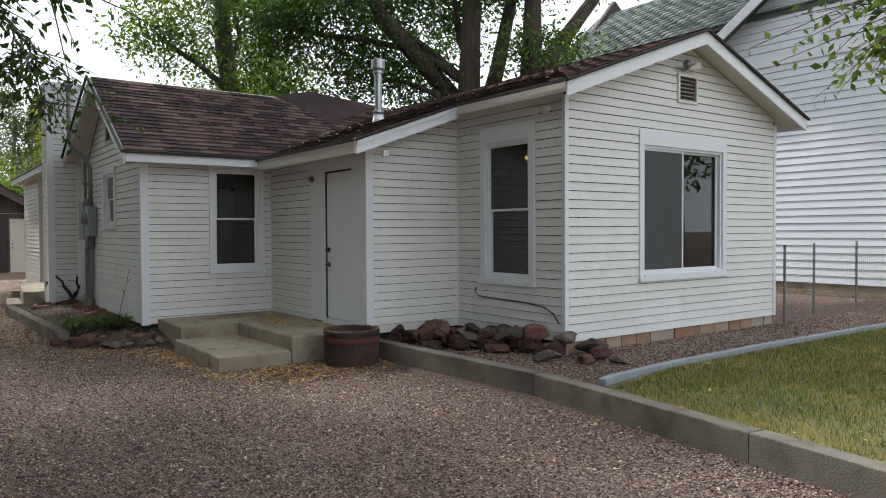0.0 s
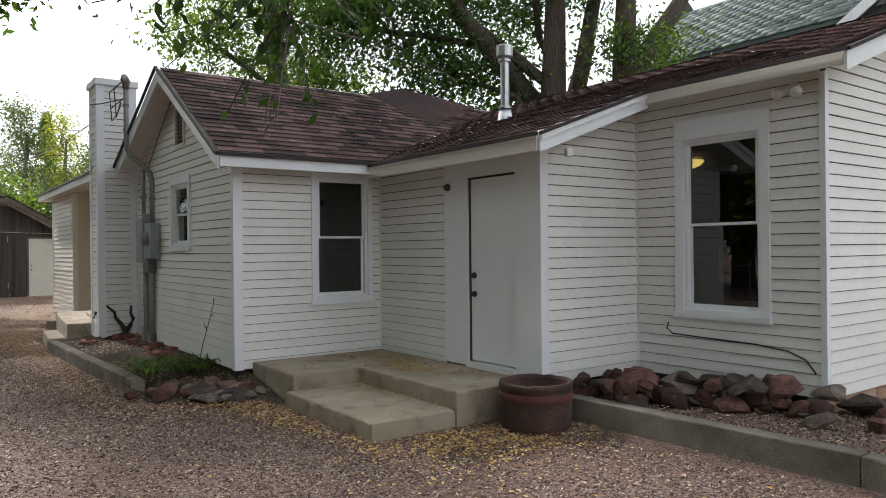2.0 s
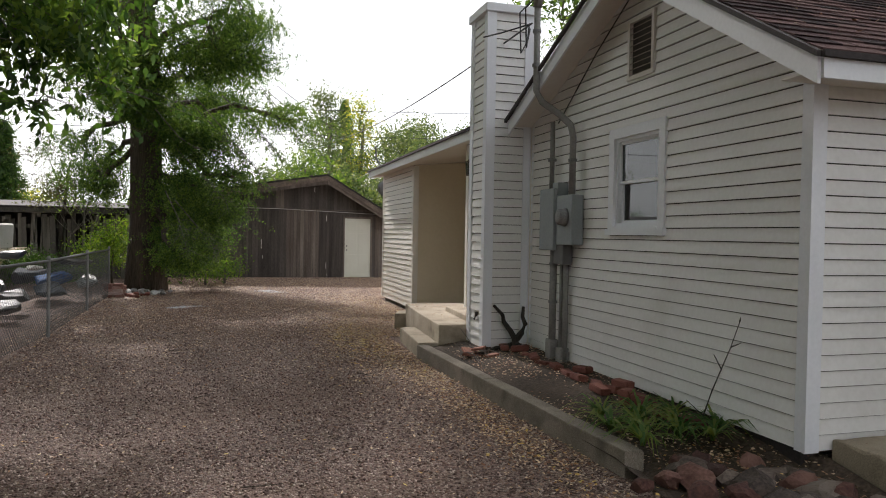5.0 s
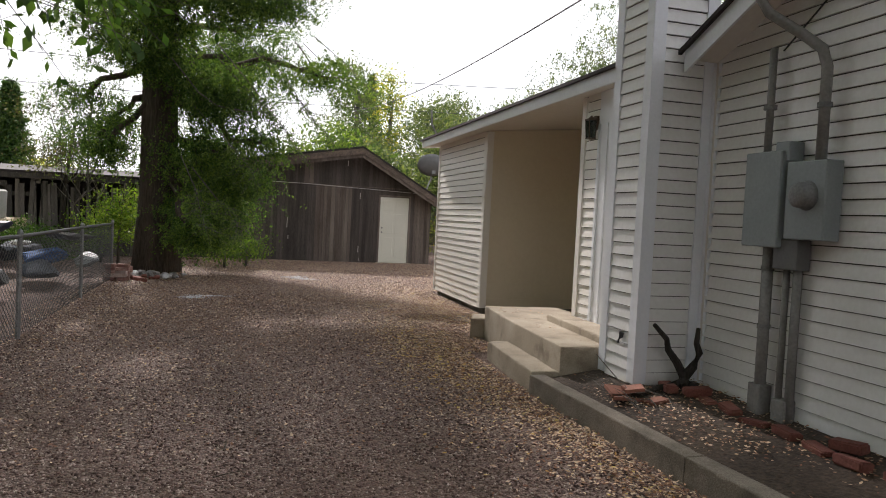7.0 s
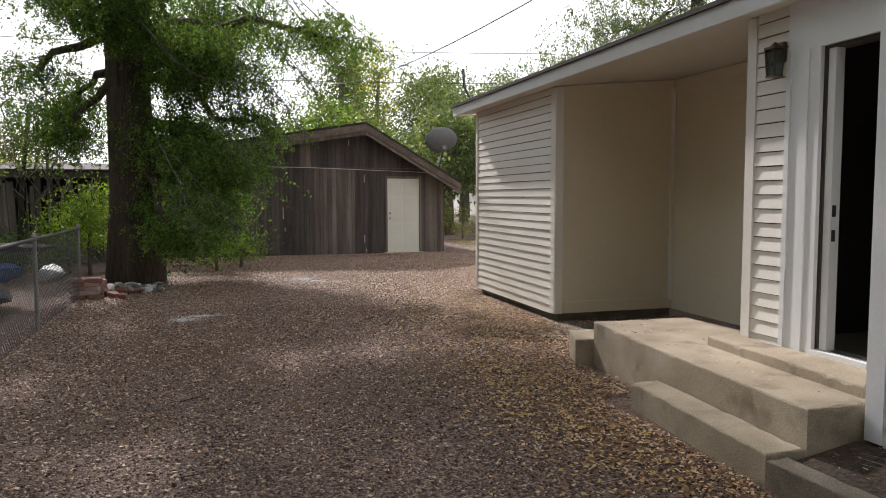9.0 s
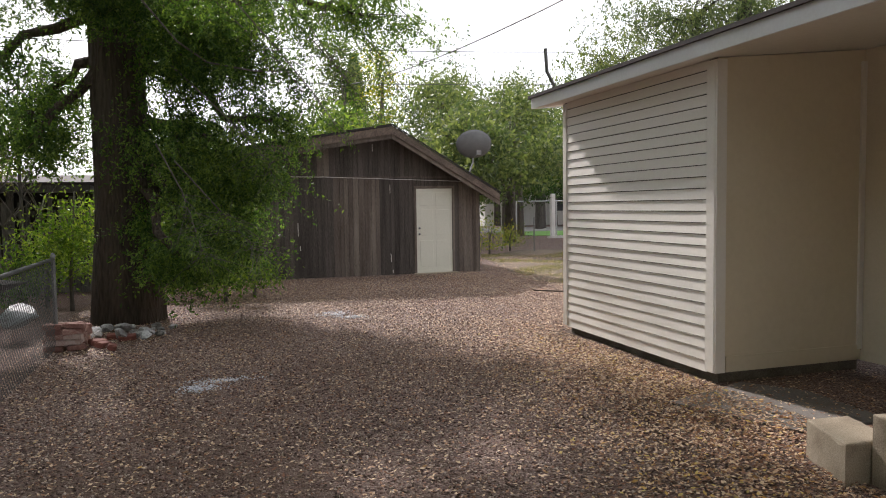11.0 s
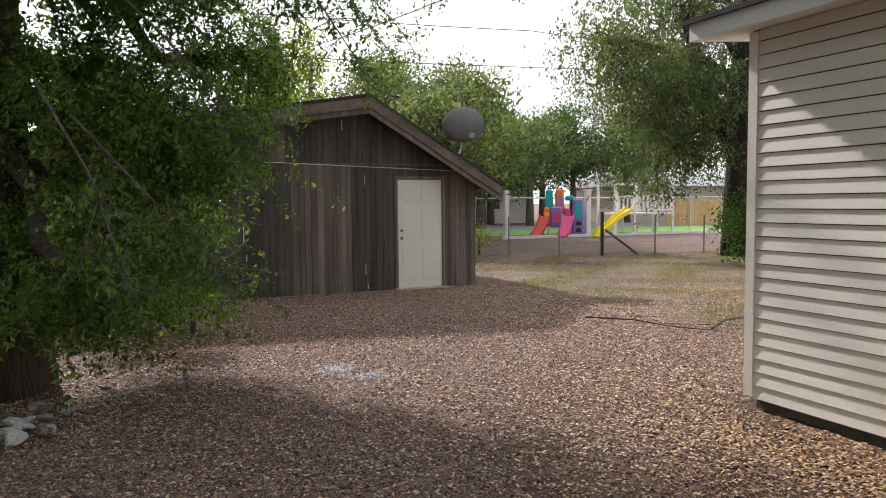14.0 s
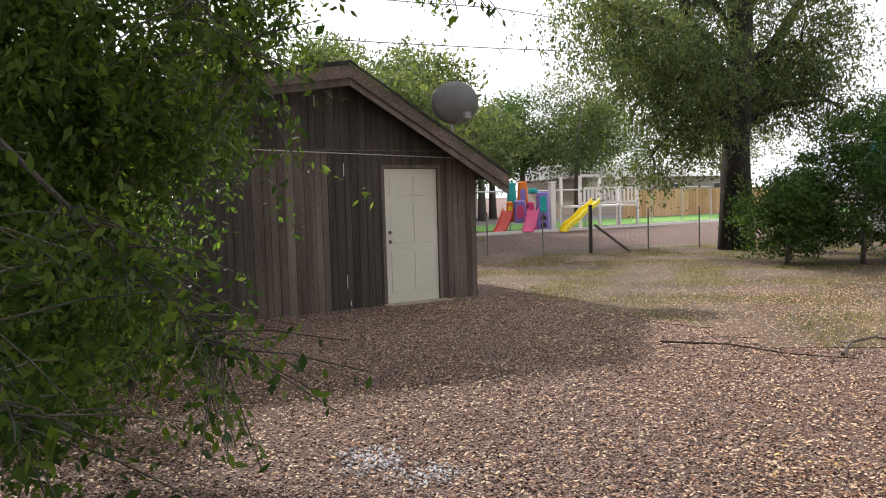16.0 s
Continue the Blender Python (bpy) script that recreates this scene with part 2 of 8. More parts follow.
LEAFB = leaf_material("bright_sapling_leaves", (0.06, 0.115, 0.018), (0.105, 0.185, 0.028), (0.20, 0.27, 0.045))
LEAFD = leaf_material("dark_leaves", (0.02, 0.05, 0.012), (0.04, 0.085, 0.02), (0.07, 0.13, 0.03))
LEAFG = leaf_material("grey_green_leaves", (0.045, 0.072, 0.034), (0.08, 0.112, 0.05), (0.145, 0.175, 0.08))
LEAFY = leaf_material("yellowing_leaves", (0.08, 0.14, 0.02), (0.20, 0.26, 0.04), (0.42, 0.38, 0.05))
LILY = leaf_material("strap_leaves", (0.035, 0.09, 0.02), (0.07, 0.145, 0.035), (0.17, 0.21, 0.06))
# room surfaces: the gloom of unlit rooms is put into this near-black colour
ROOM = material("darkened_room_paint", [(0.05, 0.048, 0.04), (0.07, 0.065, 0.055)], 0.8)
PASSAGE = material("olive_passage_paint", [(0.30, 0.28, 0.21), (0.38, 0.35, 0.27)], 0.8)
# the grey-green tint darkens the rooms behind the panes further
PANE = glass("window_glass", (0.34, 0.40, 0.37))
SCREENM = material("insect_screen", [(0.05, 0.055, 0.055), (0.07, 0.075, 0.075)], 0.7)
VENTD = material("vent_screen", [(0.02, 0.018, 0.016), (0.03, 0.028, 0.025)], 0.9)
PLAST = {}
for nm, c in (("teal", (0.02, 0.42, 0.40)), ("orange", (0.85, 0.22, 0.03)), ("purple", (0.27, 0.20, 0.55)), ("magenta", (0.68, 0.07, 0.22)), ("yellow", (0.85, 0.68, 0.02)), ("red", (0.6, 0.05, 0.03)), ("blue", (0.02, 0.12, 0.5))):
    PLAST[nm] = material(nm + "_plastic", [tuple(x * 0.9 for x in c), c], 0.4, 3, 20, 0)
PAINTWOOD = material("white_painted_wood", [(0.6, 0.58, 0.54), (0.75, 0.73, 0.7)], 0.7, 3, 30, 0.1)
BULB = bpy.data.materials.new("lit_lamp_glass")
BULB.use_nodes = True
BULB.node_tree.nodes["Principled BSDF"].inputs["Emission Color"].default_value = (1.0, 0.56, 0.17, 1)
BULB.node_tree.nodes["Principled BSDF"].inputs["Emission Strength"].default_value = 4.5


# ---- builders ----
def box(bm, x0, x1, y0, y1, z0, z1):
    v = [bm.verts.new((x, y, z)) for x in (x0, x1) for y in (y0, y1) for z in (z0, z1)]
    for f in ((0, 1, 3, 2), (4, 6, 7, 5), (0, 4, 5, 1), (2, 3, 7, 6), (0, 2, 6, 4), (1, 5, 7, 3)):
        bm.faces.new([v[i] for i in f])
    return v


def prism(bm, corners, offset):
    """A slab: the polygon and its copy moved by offset."""
    a = [bm.verts.new(c) for c in corners]
    b = [bm.verts.new(Vector(c) + Vector(offset)) for c in corners]
    n = len(a)
    bm.faces.new(a[::-1]), bm.faces.new(b)
    for i in range(n):
        bm.faces.new((a[i], a[(i + 1) % n], b[(i + 1) % n], b[i]))


def tube(bm, points, radii, sides=8):
    rings = []
    pts = [Vector(p) for p in points]
    for i, p in enumerate(pts):
        d = (pts[min(i + 1, len(pts) - 1)] - pts[max(i - 1, 0)]).normalized()
        u = d.cross(Vector((0.31, 0.17, 0.93) if abs(d.z) < 0.9 else (1, 0.1, 0))).normalized()
        w = d.cross(u)
        r = radii[i] if hasattr(radii, "__len__") else radii
        rings.append([bm.verts.new(p + (u * math.cos(a) + w * math.sin(a)) * r) for a in (2 * math.pi * k / sides for k in range(sides))])
    for a, b in zip(rings, rings[1:]):
        for k in range(sides):
            bm.faces.new((a[k], a[(k + 1) % sides], b[(k + 1) % sides], b[k]))
    bm.faces.new(rings[0][::-1]), bm.faces.new(rings[-1])


def finish(bm, name, mat, smooth=False):
    bmesh.ops.recalc_face_normals(bm, faces=bm.faces[:])
    me = bpy.data.meshes.new(name)
    bm.to_mesh(me)
    bm.free()
    me.materials.append(mat)
    if smooth:
        me.polygons.foreach_set("use_smooth", [True] * len(me.polygons))
    return me


def part(name, bm, mat, parent, label="", kind="", smooth=False, bevel=0.0):
    if bevel:
        bmesh.ops.bevel(bm, geom=bm.edges[:], offset=bevel, segments=1, affect="EDGES")
    ob = new(name, finish(bm, name, mat, smooth))
    ob.parent = parent
    return tagged(ob, label, kind=kind)


def boxpart(name, dims, mat, parent, label="", bevel=0.0):
    bm = bmesh.new()
    box(bm, *dims)
    return part(name, bm, mat, parent, label, bevel=bevel)


def thing(name, label, category, at=(0, 0, 0), group="", kind=""):
    ob = new(name)
    ob.location = at
    return tagged(ob, label, category, group, kind)


def soup(name, verts, faces, mat, parent=None, kind=""):
    """One mesh from arrays: verts (n,3), faces (m,k)."""
    me = bpy.data.meshes.new(name)
    verts, faces = np.asarray(verts, dtype=np.float32), np.asarray(faces, dtype=np.int32)
    me.vertices.add(len(verts)), me.loops.add(faces.size), me.polygons.add(len(faces))
    me.vertices.foreach_set("co", verts.ravel())
    me.loops.foreach_set("vertex_index", faces.ravel())
    me.polygons.foreach_set("loop_start", np.arange(0, faces.size, faces.shape[1], dtype=np.int32))
    me.update(calc_edges=True)
    me.materials.append(mat)
    ob = new(name, me)
    ob.parent = parent
    return tagged(ob, kind=kind)


class Side:
    """An upright wall plane: start (x, y), direction u, outward normal n, length, foot z, and its top as (u, z) points."""

    def __init__(self, start, end, foot, top, holes=()):
        self.o, e = Vector((*start, 0)), Vector((*end, 0))
        self.u = (e - self.o).normalized()
        self.n = Vector((self.u.y, -self.u.x, 0))
        self.len, self.foot = (e - self.o).length, foot
        self.top = [(0, top), (self.len, top)] if isinstance(top, (int, float)) else top
        self.holes = list(holes)

    def p(self, u, z, d=0.0):
        q = self.o + self.u * u + self.n * d
        return (q.x, q.y, z)

    def height(self, u):
        for (a, za), (b, zb) in zip(self.top, self.top[1:]):
            if u <= b + 1e-6:
                return za + (zb - za) * (u - a) / (b - a)
        return self.top[-1][1]

    def pieces(self, z0, z1, u_from=0.0, u_to=None):
        """Quads (ua, ub, zlo, zhi_a, zhi_b) of the wall between two heights, less its holes."""
        u_to = self.len if u_to is None else u_to
        cuts = {u_from, u_to}
        for a, b, lo, hi in self.holes:
            if lo < z1 and hi > z0:
                cuts |= {a, b}
        for (a, za), (b, zb) in zip(self.top, self.top[1:]):
            cuts |= {a, b}
            for z in (z0 + 0.004, z1):
                if (za - z) * (zb - z) < 0:
                    cuts.add(a + (b - a) * (z - za) / (zb - za))
        cuts = sorted(c for c in cuts if u_from - 1e-6 <= c <= u_to + 1e-6)
        out = []
        for a, b in zip(cuts, cuts[1:]):
            if b - a < 0.004:
                continue
            mid = (a + b) / 2
            if self.height(mid) <= z0 + 0.004:
                continue
            spans = [(z0, z1)]
            for ha, hb, lo, hi in self.holes:
                if ha - 1e-6 <= mid <= hb + 1e-6:
                    spans = [s for x, y in spans for s in ((x, min(y, lo)), (max(x, hi), y)) if s[1] - s[0] > 0.003]
            for lo, hi in spans:
                ta, tb = min(hi, self.height(a)), min(hi, self.height(b))
                if max(ta, tb) > lo + 0.003:
                    out.append([a, b, lo, max(ta, lo + 0.001), max(tb, lo + 0.001)])
        merged = []
        for q in out:
            m = next((m for m in merged if abs(m[1] - q[0]) < 1e-5 and m[2] == q[2] and m[3] == m[4] == q[3] == q[4]), None)
            if m:
                m[1] = q[1]
            else:
                merged.append(q)
        return merged

    def core(self, parent, mat, thick=0.12, name="wall", label=""):
        bm = bmesh.new()
        for a, b, lo, ta, tb in self.pieces(self.foot, 99):
            a, b = max(a, 0.003), min(b, self.len - 0.003)
            prism(bm, [self.p(a, lo), self.p(b, lo), self.p(b, tb), self.p(a, ta)], -self.n * thick)
        bmesh.ops.remove_doubles(bm, verts=bm.verts[:], dist=0.0005)
        return part(name, bm, mat, parent, label)

    def boards(self, parent, mat, h=0.1016, lip=0.018, a=0.0, b=None, joined=False, name="siding_board"):
        z, bm = self.foot - 0.01, bmesh.new()
        while z < max(t for _, t in self.top):
            sag, last = random.uniform(-0.0015, 0.0015), None
            # the gap above each board bares the dark core as a drawn lap shadow
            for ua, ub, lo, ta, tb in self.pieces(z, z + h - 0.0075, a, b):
                if not joined and not (last and abs(last[1] - ua) < 1e-4 and abs(last[2] - lo) < 0.02):
                    if bm.faces:
                        part(name, bm, mat, parent)
                    else:
                        bm.free()
                    bm = bmesh.new()
                last = (ua, ub, lo)
                d = lambda zz: lip + sag - (lip - 0.004) * (zz - z) / h
                f = [bm.verts.new(c) for c in (self.p(ua, lo, d(lo)), self.p(ub, lo, d(lo)), self.p(ub, tb, d(tb)), self.p(ua, ta, d(ta)))]
                k = [bm.verts.new(c) for c in (self.p(ua, lo, 0.001), self.p(ub, lo, 0.001), self.p(ub, tb, 0.001), self.p(ua, ta, 0.001))]
                bm.faces.new(f)
                for i in range(4):
                    bm.faces.new((f[i], k[i], k[(i + 1) % 4], f[(i + 1) % 4]))
            z += h
        if bm.faces:
            part(name, bm, mat, parent, kind="stuff" if joined else "")
        else:
            bm.free()

    def slab(self, bm, ua, ub, z0, z1, d0, d1):
        prism(bm, [self.p(ua, z0, d0), self.p(ub, z0, d0), self.p(ub, z1, d0), self.p(ua, z1, d0)], self.n * (d1 - d0))


def window(side, house, ua, ub, z0, z1, trim=0.11, head=0.14, rail=0.5, slider=False, label="", name="window"):
    """Double-hung or sliding window in a hole ua..ub, z0..z1 of a side, with flat casing round it."""
    w = new(name)
    w.parent = house
    tagged(w, label)
    for q in ((ua - trim, ua, z0 - 0.02, z1), (ub, ub + trim, z0 - 0.02, z1), (ua - trim, ub + trim, z1, z1 + head)):
        bm = bmesh.new()
        side.slab(bm, *q, 0.004, 0.03)
        part("casing", bm, TRIM, w)
    bm = bmesh.new()
    side.slab(bm, ua - trim - 0.015, ub + trim + 0.015, z0 - 0.075, z0 - 0.02, 0.004, 0.05)
    side.slab(bm, ua, ub, z0 - 0.02, z0, -0.10, 0.045)
    part("sill", bm, TRIM, w)
    bm = bmesh.new()
    f = 0.032
    for a, b, c, d in ((ua, ua + f, z0, z1), (ub - f, ub, z0, z1), (ua + f, ub - f, z0, z0 + f), (ua + f, ub - f, z1 - f, z1)):
        side.slab(bm, a, b, c, d, -0.09, 0.004)
    part("frame", bm, TRIM, w)
    ia, ib, ja, jb = ua + f, ub - f, z0 + f, z1 - f
    s = 0.026
    zm, um = ja + (jb - ja) * rail, (ia + ib) / 2
    sashes = ((ia, um + s / 2, ja, jb, -0.016), (um - s / 2, ib, ja, jb, -0.044)) if slider else ((ia, ib, ja, zm + s / 2, -0.044), (ia, ib, zm - s / 2, jb, -0.016))
    for a, b, c, d, dep in sashes:
        bm = bmesh.new()
        for q in ((a, a + s, c, d), (b - s, b, c, d), (a + s, b - s, c, c + s), (a + s, b - s, d - s, d)):
            side.slab(bm, *q, dep - 0.025, dep)
        sash = part("sash", bm, TRIM, w)
        bm = bmesh.new()
        side.slab(bm, a + s, b - s, c + s, d - s, dep - 0.016, dep - 0.012)
        pane = part("pane", bm, PANE, sash, "clear reflective glass")
        pane.visible_shadow = False
    return w


def strip(bm, side, u, w, z0, z1, d=0.03):
    side.slab(bm, u, u + w, z0, z1, 0.0, d)


# ---- ground ----
def ground_sheet():
    bm = bmesh.new()
    xs = [-400, -60, -20, -6, 0, 4.5, 10, 25, 60, 400]
    ys = [-300, -40, -8, 0, 8, 16, 24, 32, 45, 80, 500]
    g = [[bm.verts.new((x, y, 0)) for x in xs] for y in ys]
    for j in range(len(ys) - 1):
        for i in range(len(xs) - 1):
            bm.faces.new((g[j][i], g[j][i + 1], g[j + 1][i + 1], g[j + 1][i]))
    ob = new("ground", finish(bm, "ground", GRAVEL))
    tagged(ob, "pinkish crushed gravel drive scattered with fallen leaves", "ground", kind="structure")


ground_sheet()


def patch(name, outline, z, mat, label, category="ground"):
    bm = bmesh.new()
    prism(bm, [(x, y, -0.05) for x, y in outline], (0, 0, z + 0.05))
    return tagged(new(name, finish(bm, name, mat)), label, category, kind="structure")


patch("ground_bed", [(4.72, 7.66), (4.82, 5.0), (4.6, 2.8), (4.48, 1.9), (4.3, 0.0), (4.3, -6), (14, -6), (16, 6.5), (10.3, 6.5), (10.3, 8), (6.1, 8), (6.1, 7.66)], 0.13, GRAVEL, "raised gravel strip round the front of the house")
patch("lawn", [(5.0, 4.4), (4.62, 2.8), (4.5, 1.9), (4.32, 0.0), (4.32, -5.9), (14, -5.9), (15, 4.75), (10.8, 4.6), (7.9, 4.62), (6.15, 4.6)], 0.15, LAWN, "green and straw-coloured front lawn behind a low timber edge")
bm = bmesh.new()
bed = [(1.78, 11.0, 0.10), (1.85, 10.55, 0.0), (2.5, 9.6, 0.0), (2.93, 9.6, 0.02), (2.94, 10.6, 0.20), (2.94, 15.0, 0.26), (2.2, 15.42, 0.2), (1.72, 15.4, 0.13)]
mid = bm.verts.new((2.3, 12.8, 0.17))
ring = [bm.verts.new(p) for p in bed]
for i in range(len(ring)):
    bm.faces.new((mid, ring[i], ring[(i + 1) % len(ring)]))
tagged(new("planting_bed", finish(bm, "planting_bed", SOIL)), "dry soil bed along the house wall with leaf litter", "ground", kind="structure")
rough_edge = [(Vector(a).lerp(Vector(b), t / 6) + Vector((random.uniform(-0.16, 0.16), random.uniform(-0.16, 0.16)))).to_tuple() for a, b in (((5.7, 32.8), (5.2, 30.5)), ((5.2, 30.5), (4.95, 29.0)), ((4.95, 29.0), (5.2, 27.4)), ((5.2, 27.4), (4.9, 26.2)), ((4.9, 26.2), (12, 21))) for t in range(6)]
patch("dry_lawn", rough_edge + [(12, 21), (30, 22), (30, 36), (18, 36.3), (9, 38.5), (6.4, 36)], 0.008, DRYSOIL, "thin dry back lawn with bare patches")
patch("road", [(-60, 56), (80, 53), (80, 60), (-60, 63)], 0.015, ROADM, "grey asphalt road beyond the yards", "road")
patch("far_lawn", [(14, 48.5), (90, 45), (90, 52.4), (14, 54)], 0.02, BRIGHTLAWN, "bright green watered lawn by the road")

# tan vent slats; the front vent's shade is put into this darker colour
RAKE_SLAT = material("shaded_tan_slats", [(0.26, 0.22, 0.17), (0.38, 0.33, 0.27)], 0.8, 3, 30, 0.1)

# ---- house ----
house = thing("house", "small white lap-sided single-storey house with brown shingle roofs", "house", (6, 12, 0))
house.location = (0, 0, 0)
SL = 0.365
RX, RZ = 8.05, 3.88
A_TOP = lambda x: RZ - SL * abs(RX - x) - 0.10
a_s = Side((5.96, 5.8), (10.14, 5.8), 0.27, [(0, A_TOP(5.96)), (2.09, A_TOP(8.05)), (4.18, A_TOP(10.14))], [(1.29, 2.89, 0.94, 2.48)])
a_w = Side((5.96, 7.7), (5.96, 5.8), 0.27, A_TOP(5.96), [(0.57, 1.35, 0.91, 2.53)])
a_e = Side((10.14, 5.8), (10.14, 16.0), 0.27, A_TOP(10.14))
b_s = Side((4.61, 7.7), (5.96, 7.7), 0.27, [(0, A_TOP(4.61)), (1.35, A_TOP(5.96))])
b_w = Side((4.61, 10.53), (4.61, 7.7), 0.27, A_TOP(4.61), [(1.77, 2.49, 0.27, 2.24)])
c_s = Side((2.78, 10.53), (4.61, 10.53), 0.24, 2.62, [(0.96, 1.64, 0.96, 2.37)])
c_w = Side((2.78, 14.75), (2.78, 10.53), 0.24, [(0, 2.78), (2.35, 3.76), (4.22, 2.66)], [(1.91, 2.62, 1.60, 2.39)])
d_w = Side((2.72, 16.95), (2.72, 15.3), 0.42, 2.812, [(0.72, 1.12, 0.5, 2.46)])
d_n = Side((4.4, 16.95), (2.72, 16.95), 0.1, 2.80)
r_w = Side((4.4, 20.32), (4.4, 16.95), 0.1, 2.96)
e_s = Side((2.78, 20.32), (4.4, 20.32), 0.10, [(0, 2.812), (1.62, 2.96)])
e_w = Side((2.78, 23.15), (2.78, 20.32), 0.10, 2.812)
e_n = Side((7.0, 23.15), (2.78, 23.15), 0.16, [(0, 3.1), (4.22, 2.74)])
north = Side((10.14, 16.0), (4.4, 16.0), 0.27, 2.9)
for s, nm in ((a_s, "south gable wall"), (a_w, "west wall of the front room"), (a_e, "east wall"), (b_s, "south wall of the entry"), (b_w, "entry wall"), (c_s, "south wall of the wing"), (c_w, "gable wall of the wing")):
    s.core(house, LAPSHADE)
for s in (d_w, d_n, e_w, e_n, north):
    s.core(house, LAPSHADE)
r_w.core(house, RECESSP)
e_s.core(house, BEIGE)
# stone foundation, stone by stone
x = 5.98
while x < 10.1:
    w = random.uniform(0.16, 0.34)
    boxpart("foundation_stone", (x, min(x + w - 0.012, 10.13), 5.80 + random.uniform(0, 0.02), 5.95, 0.02, 0.268), FOUND, house)
    x += w
boxpart("foundation", (5.97, 10.13, 5.84, 5.96, 0.0, 0.262), FOUND, house)
for dims in ((5.99, 6.1, 5.84, 7.7, 0, 0.262), (4.64, 5.96, 7.74, 7.85, 0, 0.262), (2.81, 2.93, 10.6, 14.75, 0, 0.235), (2.84, 2.95, 20.36, 23.1, 0, 0.16), (2.95, 4.4, 20.36, 20.5, 0, 0.19), (2.9, 7, 23.0, 23.1, 0, 0.16)):
    boxpart("foundation", dims, KERB if dims[3] > 20 else FELT, house)
# rooms behind the windows, their unlit darkness put into the colour
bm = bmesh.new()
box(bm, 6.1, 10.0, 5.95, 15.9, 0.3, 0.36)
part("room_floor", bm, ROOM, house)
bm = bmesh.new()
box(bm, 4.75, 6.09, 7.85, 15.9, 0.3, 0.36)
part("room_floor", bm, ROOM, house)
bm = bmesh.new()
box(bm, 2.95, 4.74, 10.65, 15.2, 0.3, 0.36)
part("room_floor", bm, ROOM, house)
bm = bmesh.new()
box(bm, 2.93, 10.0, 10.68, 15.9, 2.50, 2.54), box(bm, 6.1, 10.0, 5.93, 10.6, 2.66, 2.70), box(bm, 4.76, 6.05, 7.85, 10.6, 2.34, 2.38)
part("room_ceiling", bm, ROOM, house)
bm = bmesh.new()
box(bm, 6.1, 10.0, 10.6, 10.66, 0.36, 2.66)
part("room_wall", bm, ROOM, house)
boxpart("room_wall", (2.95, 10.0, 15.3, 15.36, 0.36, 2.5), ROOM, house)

window(a_s, house, 1.29, 2.89, 0.94, 2.48, trim=0.08, head=0.17, slider=True, label="wide two-light sliding window with pale blue-white casing", name="front_window")
bm = bmesh.new()
a_s.slab(bm, 1.35, 2.06, 1.0, 2.42, -0.014, -0.011)
part("insect_screen", bm, SCREENM, house, "grey insect screen over half the window")
window(a_w, house, 0.57, 1.35, 0.91, 2.53, trim=0.09, head=0.19, label="tall double-hung window in wide white casing", name="tall_window")
window(c_s, house, 0.96, 1.64, 0.96, 2.37, trim=0.065, head=0.05, label="double-hung window beside the inner corner", name="wing_window")
window(c_w, house, 1.91, 2.62, 1.60, 2.39, trim=0.09, head=0.09, label="small double-hung window in the gable wall", name="small_window")

a_s.holes += [(1.21, 2.97, 0.86, 2.65), (1.93, 2.33, 3.04, 3.40)]
a_w.holes += [(0.48, 1.44, 0.83, 2.72)]
b_w.holes += [(1.36, 2.80, 0.2, 3)]
c_s.holes += [(0.90, 1.70, 0.88, 2.42)]
c_w.holes += [(1.82, 2.71, 1.52, 2.48), (2.11, 2.52, 2.87, 3.40)]
d_w.holes += [(0.40, 1.36, 0.4, 2.82)]
a_s.boards(house, SIDING, h=0.097, a=0.03, b=4.14)
a_w.boards(house, SIDING, h=0.097, a=0.02, b=1.87)
b_s.boards(house, SIDING, h=0.097, a=0.07, b=1.33)
b_w.boards(house, SIDING, h=0.097, a=0.02, b=2.8)
c_s.boards(house, SIDING, h=0.097, a=0.075, b=1.81)
c_w.boards(house, SIDING, h=0.097, a=0.02, b=4.15)
d_w.boards(house, VINYL, a=0.09)
r_w.boards(house, RECESSP, lip=0.007)
e_w.boards(house, VINYL, a=0.08, b=2.72)
e_n.boards(house, VINYL, joined=True)
d_n.boards(house, VINYL, joined=True)
north.boards(house, VINYL, joined=True)
a_e.boards(house, SIDING, h=0.097, joined=True)

for s, u, w, lo, hi in ((a_s, -0.03, 0.06, 0.26, 2.93), (a_w, 1.87, 0.03, 0.26, 2.93), (a_s, 4.14, 0.06, 0.26, 2.93), (b_s, -0.03, 0.10, 0.25, 2.5), (b_w, 2.80, 0.03, 0.25, 2.5),
                        (c_s, -0.03, 0.105, 0.22, 2.62), (c_w, 4.15, 0.07, 0.22, 2.62), (e_w, 2.72, 0.11, 0.10, 2.80), (e_w, 0.0, 0.08, 0.10, 2.80), (e_s, -0.02, 0.10, 0.10, 2.80),
                        (d_w, 0.0, 0.09, 0.42, 2.80), (e_s, 1.56, 0.05, 0.2, 2.85)):
    bm = bmesh.new()
    strip(bm, s, u, w, lo, hi, 0.024)
    part("corner_board", bm, TRIM if s not in (e_w, e_s, d_w) else VINYL, house)
boxpart("corner_filler", (2.765, 2.80, 14.70, 14.818, 0.22, 3.0), TRIM, house)
bm = bmesh.new()
strip(bm, e_s, 0.1, 1.46, 0.10, 0.24, 0.012)
part("skirt_board", bm, BEIGE, house)
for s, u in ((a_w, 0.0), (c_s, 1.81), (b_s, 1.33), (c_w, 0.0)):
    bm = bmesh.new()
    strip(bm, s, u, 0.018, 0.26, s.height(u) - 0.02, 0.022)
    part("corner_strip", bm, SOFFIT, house)


